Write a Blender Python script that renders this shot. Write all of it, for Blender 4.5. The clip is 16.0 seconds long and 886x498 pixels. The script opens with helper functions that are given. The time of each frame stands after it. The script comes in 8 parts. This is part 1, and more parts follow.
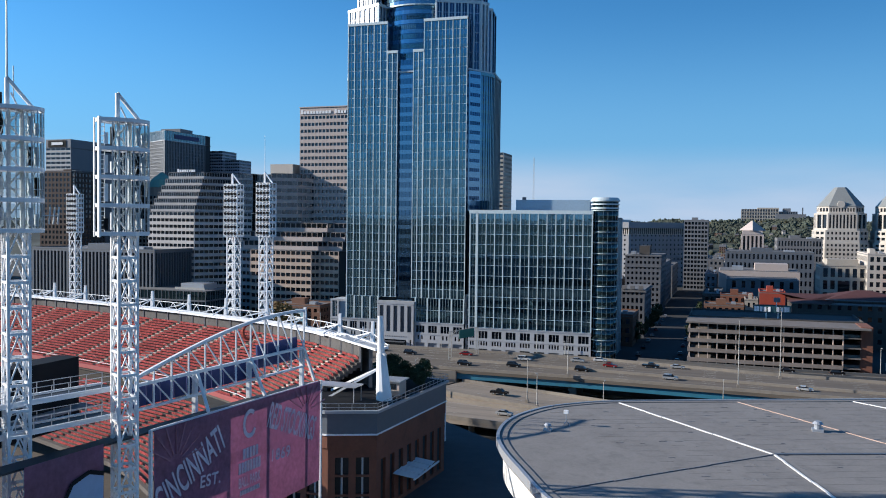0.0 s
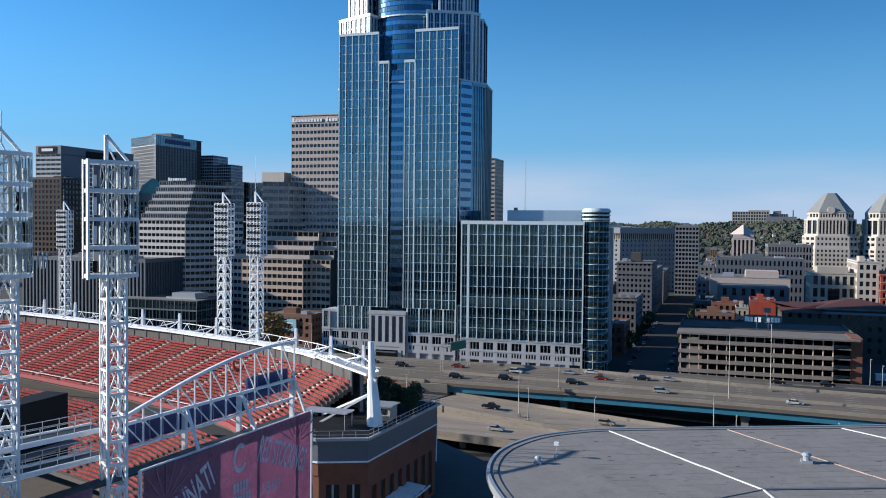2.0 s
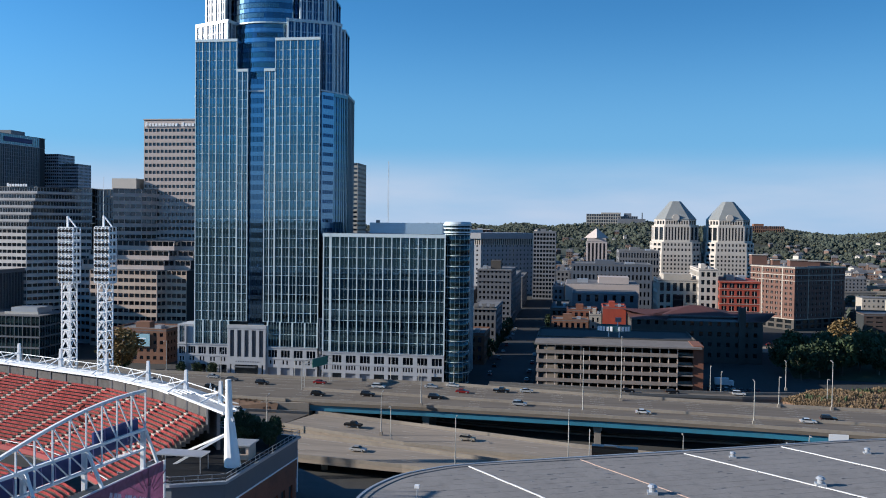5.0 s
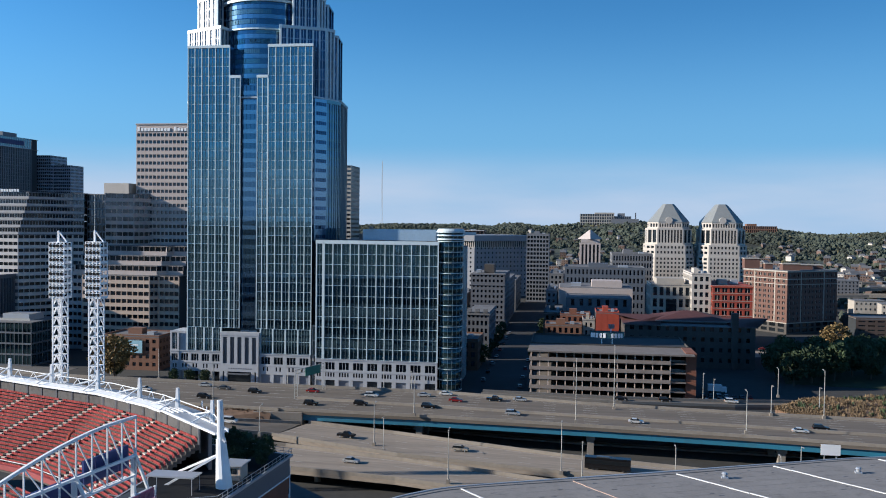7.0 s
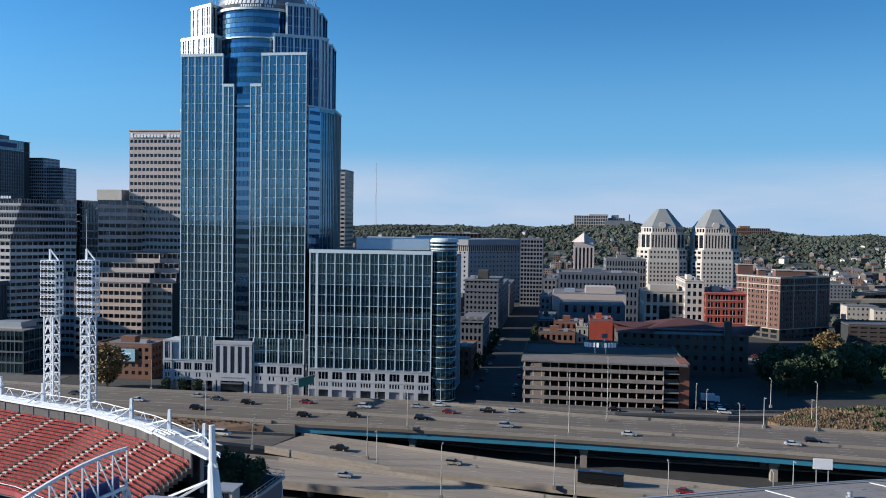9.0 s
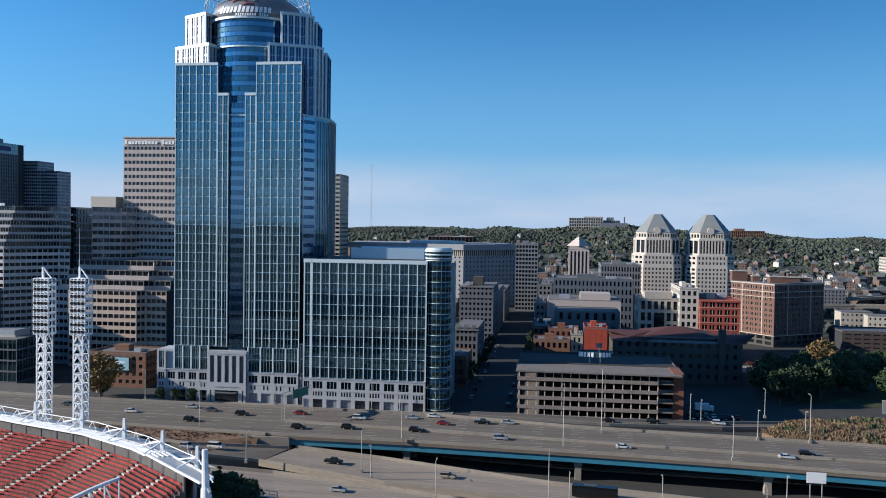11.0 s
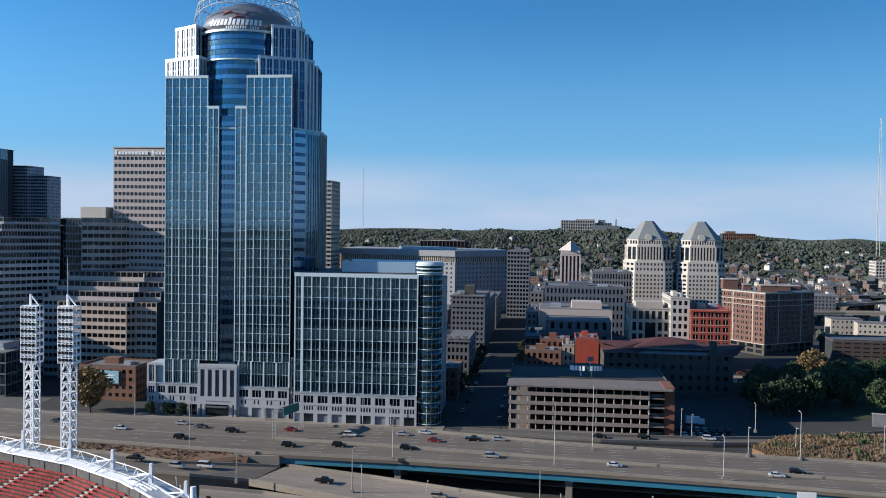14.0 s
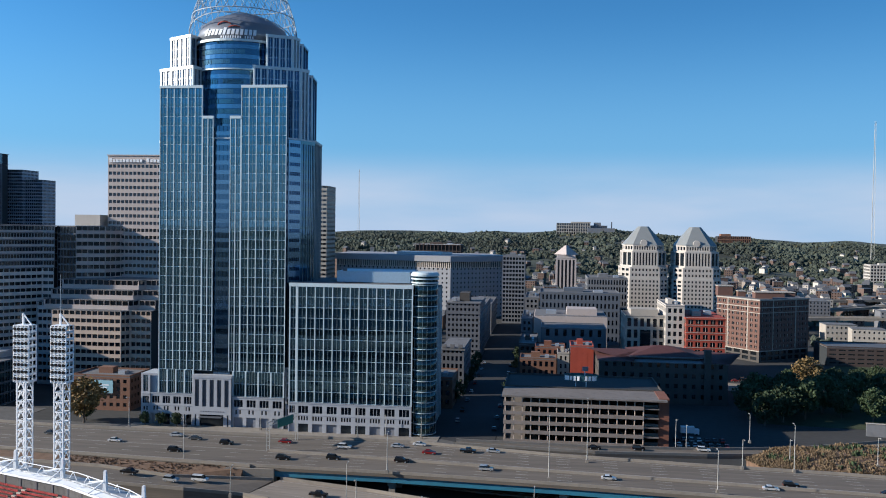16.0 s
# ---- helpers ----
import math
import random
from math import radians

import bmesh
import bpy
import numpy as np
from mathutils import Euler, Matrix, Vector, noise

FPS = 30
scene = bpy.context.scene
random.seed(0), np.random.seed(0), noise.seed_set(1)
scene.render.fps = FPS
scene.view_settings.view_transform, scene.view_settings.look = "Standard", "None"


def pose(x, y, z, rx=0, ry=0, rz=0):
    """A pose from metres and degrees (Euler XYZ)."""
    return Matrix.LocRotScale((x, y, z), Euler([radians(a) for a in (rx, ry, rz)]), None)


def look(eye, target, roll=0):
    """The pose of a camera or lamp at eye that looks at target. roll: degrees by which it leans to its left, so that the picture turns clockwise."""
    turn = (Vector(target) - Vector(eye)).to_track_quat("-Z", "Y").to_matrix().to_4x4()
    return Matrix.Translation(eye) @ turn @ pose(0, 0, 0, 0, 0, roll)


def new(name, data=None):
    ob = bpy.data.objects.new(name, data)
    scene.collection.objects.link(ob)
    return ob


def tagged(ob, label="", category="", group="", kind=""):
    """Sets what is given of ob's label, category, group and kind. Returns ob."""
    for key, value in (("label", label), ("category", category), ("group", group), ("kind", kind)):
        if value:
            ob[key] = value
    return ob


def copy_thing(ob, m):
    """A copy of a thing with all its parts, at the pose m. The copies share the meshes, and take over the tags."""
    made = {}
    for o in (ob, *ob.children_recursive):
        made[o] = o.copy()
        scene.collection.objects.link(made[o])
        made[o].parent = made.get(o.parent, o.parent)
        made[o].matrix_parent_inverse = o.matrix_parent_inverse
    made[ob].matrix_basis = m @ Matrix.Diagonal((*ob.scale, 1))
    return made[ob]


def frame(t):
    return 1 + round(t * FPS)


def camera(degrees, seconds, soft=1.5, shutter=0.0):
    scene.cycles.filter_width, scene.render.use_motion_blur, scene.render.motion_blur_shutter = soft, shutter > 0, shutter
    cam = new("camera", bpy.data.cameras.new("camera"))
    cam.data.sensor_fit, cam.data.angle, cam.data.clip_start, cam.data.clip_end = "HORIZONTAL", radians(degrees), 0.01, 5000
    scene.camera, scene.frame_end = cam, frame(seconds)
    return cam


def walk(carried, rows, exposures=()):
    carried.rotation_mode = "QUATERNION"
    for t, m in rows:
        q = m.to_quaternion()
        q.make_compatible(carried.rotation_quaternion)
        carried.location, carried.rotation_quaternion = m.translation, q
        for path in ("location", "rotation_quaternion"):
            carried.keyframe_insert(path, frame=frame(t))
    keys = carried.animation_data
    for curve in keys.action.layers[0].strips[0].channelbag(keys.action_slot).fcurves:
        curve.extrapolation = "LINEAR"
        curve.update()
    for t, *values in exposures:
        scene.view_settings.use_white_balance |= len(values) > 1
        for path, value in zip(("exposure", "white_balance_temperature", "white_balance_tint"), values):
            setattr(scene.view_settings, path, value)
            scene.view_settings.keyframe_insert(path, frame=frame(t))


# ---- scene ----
# ---- camera: a slow climb beside the ballpark, turning to the right on the way ----
cam = camera(55.0, 16.0, soft=1.0)
PATH = [  # seconds, x, y, z, pitch, roll, yaw
    (0.0, 0.002, -0.495, 57.392, -1.799, 0.646, 18.578),
    (0.5, 0.075, -0.513, 58.414, -1.779, 0.579, 18.480),
    (1.0, 0.132, -0.503, 59.412, -1.752, 0.531, 18.235),
    (1.5, 0.165, -0.460, 60.342, -1.722, 0.555, 18.134),
    (2.0, 0.174, -0.405, 61.291, -1.694, 0.566, 18.046),
    (2.5, 0.175, -0.355, 62.173, -1.628, 0.626, 15.940),
    (3.0, 0.196, -0.306, 63.046, -1.580, 0.743, 11.965),
    (3.5, 0.242, -0.246, 64.071, -1.577, 0.738, 9.385),
    (4.0, 0.294, -0.170, 65.127, -1.608, 0.744, 8.982),
    (6.5, 0.528, 0.270, 69.489, -1.701, 0.689, 8.536),
    (7.0, 0.563, 0.356, 70.354, -1.716, 0.696, 8.441),
    (7.5, 0.595, 0.424, 71.336, -1.748, 0.681, 8.317),
    (8.0, 0.635, 0.478, 72.260, -1.724, 0.711, 8.254),
    (8.5, 0.671, 0.542, 73.244, -1.699, 0.772, 8.140),
    (9.0, 0.702, 0.616, 74.240, -1.702, 0.769, 8.046),
    (11.5, 0.881, 0.967, 78.769, -1.625, 0.838, 7.655),
    (12.0, 0.931, 1.041, 79.713, -1.630, 0.836, 7.579),
    (12.5, 0.973, 1.143, 80.668, -1.636, 0.849, 7.489),
    (13.0, 0.985, 1.276, 81.613, -1.636, 0.808, 7.383),
    (13.5, 0.999, 1.407, 82.548, -1.624, 0.827, 7.265),
    (14.0, 1.055, 1.510, 83.371, -1.584, 0.815, 7.197),
    (14.5, 1.142, 1.583, 84.317, -1.579, 0.820, 7.119),
    (15.0, 1.229, 1.628, 85.192, -1.550, 0.818, 7.070),
    (15.5, 1.323, 1.653, 86.211, -1.525, 0.802, 6.964),
    (16.0, 1.439, 1.665, 87.072, -1.489, 0.825, 6.922),
]
walk(cam, [(t, pose(x, y, z, 0, 0, yaw) @ pose(0, 0, 0, 90 + pitch) @ pose(0, 0, 0, 0, 0, roll)) for t, x, y, z, pitch, roll, yaw in PATH], [(0.0, 0.56, 6150, 10), (16.0, 0.56, 6150, 10)])

# ---- world, sun, exposure ----
SUN_FROM = Vector((-0.91, -0.228, 0.342)).normalized()
world = bpy.data.worlds.new("sky")
scene.world = world
world.use_nodes = True
_wn, _wl = world.node_tree.nodes, world.node_tree.links
_bg = _wn["Background"]
_sky = _wn.new("ShaderNodeTexSky")
_sky.sky_type = "NISHITA"
_sky.sun_disc = False
_sky.sun_elevation = math.asin(SUN_FROM.z)
_sky.sun_rotation = math.atan2(SUN_FROM.x, SUN_FROM.y)
_sky.altitude = 300
_sky.air_density, _sky.dust_density, _sky.ozone_density = 1.0, 0.2, 2.0
_bg.inputs["Strength"].default_value = 0.056
# a thin veil of cloud low over the horizon
_tc = _wn.new("ShaderNodeTexCoord")
_sep = _wn.new("ShaderNodeSeparateXYZ")
_wl.new(_tc.outputs["Generated"], _sep.inputs[0])
_map = _wn.new("ShaderNodeMapping")
_map.inputs["Scale"].default_value = (1.6, 1.6, 9.0)
_wl.new(_tc.outputs["Generated"], _map.inputs["Vector"])
_cn = _wn.new("ShaderNodeTexNoise")
_cn.inputs["Scale"].default_value, _cn.inputs["Detail"].default_value = 1.6, 6
_wl.new(_map.outputs[0], _cn.inputs["Vector"])
_band = _wn.new("ShaderNodeMapRange")
_band.interpolation_type = "SMOOTHSTEP"
_band.inputs["From Min"].default_value, _band.inputs["From Max"].default_value = 0.095, 0.03
_wl.new(_sep.outputs["Z"], _band.inputs["Value"])
_cr = _wn.new("ShaderNodeMapRange")
_cr.inputs["From Min"].default_value, _cr.inputs["From Max"].default_value = 0.30, 0.60
_cr.inputs["To Min"].default_value, _cr.inputs["To Max"].default_value = 0.35, 0.9
_wl.new(_cn.outputs["Fac"], _cr.inputs["Value"])
_mul = _wn.new("ShaderNodeMath")
_mul.operation = "MULTIPLY"
_wl.new(_band.outputs[0], _mul.inputs[0])
_wl.new(_cr.outputs[0], _mul.inputs[1])
_mix = _wn.new("ShaderNodeMix")
_mix.data_type = "RGBA"
_mix.inputs["B"].default_value = (6.7, 7.7, 9.3, 1)
_wl.new(_mul.outputs[0], _mix.inputs["Factor"])
_hs = _wn.new("ShaderNodeVectorMath")  # clear autumn air: a deep blue
_hs.operation = "MULTIPLY"
_hs.inputs[1].default_value = (0.40, 0.95, 1.36)
_wl.new(_sky.outputs["Color"], _hs.inputs[0])
_glow = _wn.new("ShaderNodeMapRange")  # brighter towards the sun's side
_glow.inputs["From Min"].default_value, _glow.inputs["From Max"].default_value = -0.7, 0.5
_glow.inputs["To Min"].default_value, _glow.inputs["To Max"].default_value = 1.5, 0.95
_wl.new(_sep.outputs["X"], _glow.inputs["Value"])
_gs = _wn.new("ShaderNodeVectorMath")
_gs.operation = "SCALE"
_wl.new(_hs.outputs[0], _gs.inputs[0])
_wl.new(_glow.outputs[0], _gs.inputs["Scale"])
_haze = _wn.new("ShaderNodeMapRange")  # pale haze towards the horizon
_haze.interpolation_type = "SMOOTHSTEP"
_haze.inputs["From Min"].default_value, _haze.inputs["From Max"].default_value = 0.26, -0.02
_haze.inputs["To Max"].default_value = 0.9
_wl.new(_sep.outputs["Z"], _haze.inputs["Value"])
_hm = _wn.new("ShaderNodeMix")
_hm.data_type = "RGBA"
_hm.inputs["B"].default_value = (2.7, 5.6, 9.2, 1)
_wl.new(_haze.outputs[0], _hm.inputs["Factor"])
_wl.new(_gs.outputs[0], _hm.inputs["A"])
_wl.new(_hm.outputs["Result"], _mix.inputs["A"])
_wl.new(_mix.outputs["Result"], _bg.inputs["Color"])
sun = new("sun", bpy.data.lights.new("sun", "SUN"))
sun.data.energy, sun.data.angle, sun.data.color = 5.0, radians(0.53), (1.0, 0.90, 0.76)
sun.matrix_world = look(SUN_FROM * 100, (0, 0, 0))

# ---- materials ----
def mat(name, color, rough=0.7, metal=0.0, var=0.12, scale=1.0, fine=14.0, bump=0.0, stain=0.0, stain_col=(0.03, 0.028, 0.025), per=0.0, spec=0.5, stretch=None):
    """A surface with a base colour, broad patches and fine grain in world metres, stains, and a shift per object or island."""
    m = bpy.data.materials.new(name)
    m.use_nodes = True
    nt = m.node_tree
    n, l = nt.nodes, nt.links
    bsdf = n["Principled BSDF"]
    bsdf.inputs["Roughness"].default_value = rough
    bsdf.inputs["Metallic"].default_value = metal
    bsdf.inputs["Specular IOR Level"].default_value = spec
    geo = n.new("ShaderNodeNewGeometry")
    big = n.new("ShaderNodeTexNoise")
    big.inputs["Scale"].default_value = 0.13 * scale
    big.inputs["Detail"].default_value = 3
    small = n.new("ShaderNodeTexNoise")
    small.inputs["Scale"].default_value = fine * 0.1 * scale
    small.inputs["Detail"].default_value = 5
    where = geo.outputs["Position"]
    if stretch:
        mp = n.new("ShaderNodeMapping")
        mp.inputs["Scale"].default_value = stretch
        l.new(where, mp.inputs["Vector"])
        where = mp.outputs[0]
    for t in (big, small):
        l.new(where, t.inputs["Vector"])
    add = n.new("ShaderNodeMath")
    add.operation = "ADD"
    l.new(big.outputs["Fac"], add.inputs[0])
    l.new(small.outputs["Fac"], add.inputs[1])
    val = n.new("ShaderNodeMapRange")
    val.inputs["From Min"].default_value, val.inputs["From Max"].default_value = 0.6, 1.4
    val.inputs["To Min"].default_value, val.inputs["To Max"].default_value = 1 - var, 1 + var
    l.new(add.outputs[0], val.inputs["Value"])
    out = val.outputs[0]
    if per:
        info, isl = n.new("ShaderNodeObjectInfo"), geo
        mul = n.new("ShaderNodeMath")
        mul.operation = "ADD"
        l.new(info.outputs["Random"], mul.inputs[0])
        l.new(geo.outputs["Random Per Island"], mul.inputs[1])
        pr = n.new("ShaderNodeMapRange")
        pr.inputs["From Max"].default_value = 2.0
        pr.inputs["To Min"].default_value, pr.inputs["To Max"].default_value = 1 - per, 1 + per
        l.new(mul.outputs[0], pr.inputs["Value"])
        m2 = n.new("ShaderNodeMath")
        m2.operation = "MULTIPLY"
        l.new(out, m2.inputs[0])
        l.new(pr.outputs[0], m2.inputs[1])
        out = m2.outputs[0]
    vec = n.new("ShaderNodeVectorMath")
    vec.operation = "SCALE"
    vec.inputs[0].default_value = color
    l.new(out, vec.inputs["Scale"])
    col = vec.outputs[0]
    if stain:
        st = n.new("ShaderNodeTexNoise")
        st.inputs["Scale"].default_value = 0.35 * scale
        st.inputs["Detail"].default_value = 6
        l.new(where, st.inputs["Vector"])
        ramp = n.new("ShaderNodeMapRange")
        ramp.inputs["From Min"].default_value, ramp.inputs["From Max"].default_value = 0.52, 0.75
        ramp.inputs["To Max"].default_value = stain
        l.new(st.outputs["Fac"], ramp.inputs["Value"])
        mix = n.new("ShaderNodeMix")
        mix.data_type = "RGBA"
        mix.inputs["B"].default_value = (*stain_col, 1)
        l.new(ramp.outputs[0], mix.inputs["Factor"])
        l.new(col, mix.inputs["A"])
        col = mix.outputs["Result"]
    l.new(col, bsdf.inputs["Base Color"])
    if bump:
        b = n.new("ShaderNodeBump")
        b.inputs["Strength"].default_value = bump
        b.inputs["Distance"].default_value = 0.05
        l.new(small.outputs["Fac"], b.inputs["Height"])
        l.new(b.outputs["Normal"], bsdf.inputs["Normal"])
    return m


def coated_glass(name, color, rough=0.04, wave=0.02, per=0.25, metal=0.9):
    """Mirror-coated curtain-wall glass, each pane a little out of true."""
    m = mat(name, color, rough, metal, var=0.06, per=per)
    n, l = m.node_tree.nodes, m.node_tree.links
    geo = n.new("ShaderNodeNewGeometry")
    t = n.new("ShaderNodeTexNoise")
    t.inputs["Scale"].default_value = 0.35
    l.new(geo.outputs["Position"], t.inputs["Vector"])
    b = n.new("ShaderNodeBump")
    b.inputs["Strength"].default_value = wave * 0.35
    b.inputs["Distance"].default_value = 1.0
    l.new(t.outputs["Fac"], b.inputs["Height"])
    l.new(b.outputs["Normal"], n["Principled BSDF"].inputs["Normal"])
    return m


GLASS_T = coated_glass("tower_glass", (0.118, 0.228, 0.292), 0.025, per=0.4)
GLASS_DARK = coated_glass("dark_glass", (0.05, 0.065, 0.08), per=0.5, metal=0.75)
GLASS_BLUE = coated_glass("blue_glass", (0.15, 0.25, 0.36), wave=0.01)
BAND_BLUE = coated_glass("blue_band", (0.19, 0.31, 0.43), 0.12)
MULL = mat("slim_mullion", (0.22, 0.29, 0.31), 0.45, 0.3, 0.05)
FIN = mat("aluminium_fin", (0.58, 0.67, 0.70), 0.5, 0.15, 0.06)
STONE_T = mat("pale_cast_stone", (0.385, 0.395, 0.42), 0.75, var=0.06, fine=8, stain=0.15)
SPANDREL = coated_glass("spandrel_glass", (0.13, 0.22, 0.26), 0.12, per=0.15, metal=0.75)
PANEL = mat("grey_metal_panel", (0.42, 0.44, 0.47), 0.4, 0.4, var=0.05)
CROWN = mat("crown_steel", (0.42, 0.47, 0.52), 0.6, 0.2, var=0.05)
SIGNBAND = mat("sign_band_panel", (0.19, 0.205, 0.235), 0.5, 0.3, var=0.08)
DOMEMESH = mat("dark_dome_panel", (0.11, 0.125, 0.15), 0.5, 0.3, var=0.15)
MIDGLASS = coated_glass("mid_blue_glass", (0.095, 0.18, 0.275), 0.04, per=0.25, metal=0.9)
# Side glass is darkened to carry shade; shoulder grid whitened to carry sun.
SIDEGLASS = coated_glass("shaded_blue_side_glass", (0.045, 0.10, 0.19), 0.04, per=0.4, metal=0.85)
SHOULDER = mat("sunlit_aluminium_grid", (0.66, 0.67, 0.68), 0.5, 0.3, var=0.05)
CORNERGLASS = coated_glass("dark_green_corner_glass", (0.05, 0.10, 0.115), 0.03, per=0.5, metal=0.8)
# Near-black for unlit insides, so their shade sits in the colour.
CORE = mat("unlit_dark_core", (0.03, 0.035, 0.04), 0.8)
# Base darkened for the shadow gaps under the seats; stains lie on top.
TREAD_C = mat("shade_dark_terrace_concrete", (0.10, 0.085, 0.075), 0.9, var=0.2, stain=0.3)
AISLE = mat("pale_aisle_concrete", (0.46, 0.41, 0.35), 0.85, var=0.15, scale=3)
ROSE = mat("rose_precast", (0.48, 0.41, 0.38), 0.8, var=0.07, stain=0.1)
TAN = mat("tan_concrete", (0.27, 0.225, 0.185), 0.8, var=0.08, stain=0.2)
BEIGE = mat("beige_precast", (0.54, 0.42, 0.34), 0.8, var=0.08, stain=0.15)
GREYC = mat("grey_concrete", (0.20, 0.20, 0.21), 0.85, var=0.12, stain=0.35, bump=0.2)
PALE = mat("pale_limestone", (0.40, 0.36, 0.31), 0.8, var=0.08, stain=0.15)
WHITEB = mat("white_limestone", (0.50, 0.455, 0.405), 0.75, var=0.06, stain=0.1)
TOWERBLUE = mat("blue_grey_cladding", (0.36, 0.37, 0.43), 0.55, 0.1, var=0.08)
DARKM = mat("dark_bronze_panel", (0.14, 0.148, 0.165), 0.45, 0.3, var=0.15)
BRICK = mat("red_brown_brick", (0.20, 0.078, 0.048), 0.9, var=0.15, scale=2, bump=0.15, stain=0.25)
BRICK_RED = mat("painted_red_brick", (0.36, 0.06, 0.035), 0.85, var=0.12, scale=2, stain=0.15)
BRICK_BROWN = mat("brown_brick", (0.20, 0.10, 0.065), 0.9, var=0.15, scale=2, stain=0.2)
GREYSTONE = mat("grey_limestone", (0.165, 0.168, 0.18), 0.85, var=0.1, stain=0.3)
ROOFGREY = mat("grey_roof", (0.15, 0.15, 0.155), 0.9, var=0.2, stain=0.4)
MEMBRANE = mat("roof_membrane", (0.225, 0.212, 0.202), 0.85, var=0.16, scale=1.6, fine=20, stain=0.35, stain_col=(0.085, 0.082, 0.08))
WHITE = mat("white_painted_steel", (0.83, 0.84, 0.85), 0.4, var=0.05, stain=0.12, stain_col=(0.3, 0.27, 0.24))
SEAM = mat("white_seam_strip", (0.75, 0.74, 0.72), 0.6, var=0.12, scale=4)
RED = mat("red_seat_plastic", (0.33, 0.066, 0.062), 0.42, var=0.2, per=0.5)
CONC = mat("weathered_concrete", (0.25, 0.22, 0.185), 0.9, var=0.12, fine=10, stain=0.45, stain_col=(0.14, 0.125, 0.11), bump=0.2)
PALEROAD = mat("pale_concrete_road", (0.27, 0.225, 0.18), 0.9, var=0.25, scale=2.5, fine=10, stain=0.5, stain_col=(0.15, 0.125, 0.10), stretch=(0.05, 0.8, 1.0))
ROAD = mat("worn_concrete_road", (0.138, 0.115, 0.092), 0.9, var=0.32, scale=2.5, fine=10, stain=0.6, stain_col=(0.10, 0.083, 0.068), stretch=(0.04, 0.8, 1.0))
# Asphalt darkened in place of shadow from buildings that are not modelled.
ASPHALT = mat("asphalt", (0.032, 0.032, 0.034), 0.9, var=0.25, stain=0.3)
STEELBLUE = mat("blue_painted_girder", (0.028, 0.17, 0.26), 0.55, var=0.12, stain=0.3, stain_col=(0.05, 0.08, 0.09))
NAVY = mat("navy_board", (0.014, 0.028, 0.13), 0.5, var=0.1)
BLACK = mat("black_panel", (0.010, 0.011, 0.013), 0.75, var=0.15, spec=0.2)
# Ground lowered along with the asphalt for the same missing shadow.
GROUND = mat("city_ground", (0.036, 0.036, 0.035), 0.95, var=0.35, scale=0.3, stain=0.4)
EARTH = mat("dry_brown_verge", (0.165, 0.10, 0.062), 0.95, var=0.35, scale=3, bump=0.5)
LEAF = mat("dark_green_leaves", (0.036, 0.058, 0.022), 0.8, var=0.35, scale=3, per=0.4)
LEAF_AUT = mat("autumn_leaves", (0.19, 0.125, 0.045), 0.8, var=0.35, scale=3, per=0.4)
WOODS = mat("wooded_hillside", (0.05, 0.06, 0.044), 0.95, var=0.75, scale=0.03, fine=5, per=0.3)
BARK = mat("grey_bark", (0.11, 0.085, 0.065), 0.9, var=0.25, scale=5)
SLATE = mat("slate_roof", (0.12, 0.12, 0.125), 0.6, var=0.12)
PYRAMID = mat("grey_green_metal_roof", (0.27, 0.28, 0.27), 0.5, 0.2, var=0.1)
COPPER = mat("green_copper_dome", (0.16, 0.32, 0.26), 0.7, var=0.15)
BANNER = mat("faded_red_banner", (0.30, 0.16, 0.245), 0.65, var=0.3, scale=3, fine=6)
STREET = mat("grey_street_paving", (0.10, 0.096, 0.092), 0.9, var=0.25, stain=0.35)
BANNER_INK = mat("pale_banner_ink", (0.52, 0.50, 0.60), 0.65, var=0.2, scale=3)
BANNER_STRIPE = mat("pale_banner_stripe", (0.30, 0.15, 0.205), 0.7, var=0.1)
GREYLIT = mat("pale_grey_precast", (0.43, 0.42, 0.42), 0.8, var=0.08, stain=0.12)
TERRGREY = mat("mid_grey_precast", (0.60, 0.56, 0.53), 0.8, var=0.08, stain=0.12)
SKYGLASS = coated_glass("grey_mirror_glass", (0.07, 0.085, 0.10), 0.06, per=0.5, metal=0.75)
BRICK_ROSE = mat("rose_brick", (0.145, 0.077, 0.06), 0.9, var=0.12, scale=2, stain=0.12)
PLUMB = mat("slate_grey_panel", (0.13, 0.145, 0.17), 0.5, 0.2, var=0.08)
CLEAR = bpy.data.materials.new("clear_glass")
CLEAR.use_nodes = True
_cg = CLEAR.node_tree.nodes["Principled BSDF"]
_cg.inputs["Base Color"].default_value = (0.66, 0.72, 0.74, 1)
_cg.inputs["Roughness"].default_value = 0.03
_cg.inputs["Transmission Weight"].default_value = 1.0
_cg.inputs["IOR"].default_value = 1.05
PAINT = mat("white_road_paint", (0.36, 0.34, 0.31), 0.8, var=0.2, scale=4)
TYRE = mat("black_rubber", (0.02, 0.02, 0.021), 0.85)
CARGLASS = coated_glass("car_glass", (0.03, 0.035, 0.04), metal=0.5)
GREEN_SIGN = mat("green_sign_back", (0.02, 0.16, 0.12), 0.6)
# Lawn green lowered to hold the deep shadow over the park.
LAWN = mat("park_lawn", (0.035, 0.048, 0.018), 0.95, var=0.3, scale=1.5)
DRY = mat("dry_grass", (0.155, 0.108, 0.062), 0.95, var=0.4, scale=0.5, per=0.6)
# Brick darkened for the shadow on the old office and the park block.
DARKBRICK = mat("shade_dark_old_brick", (0.075, 0.052, 0.044), 0.9, var=0.15, stain=0.2)
# Blue-grey carries shade on pale fronts; the hospital wings use it too.
SLATESTONE = mat("shade_blue_grey_stone", (0.17, 0.18, 0.20), 0.8, var=0.1, stain=0.15)
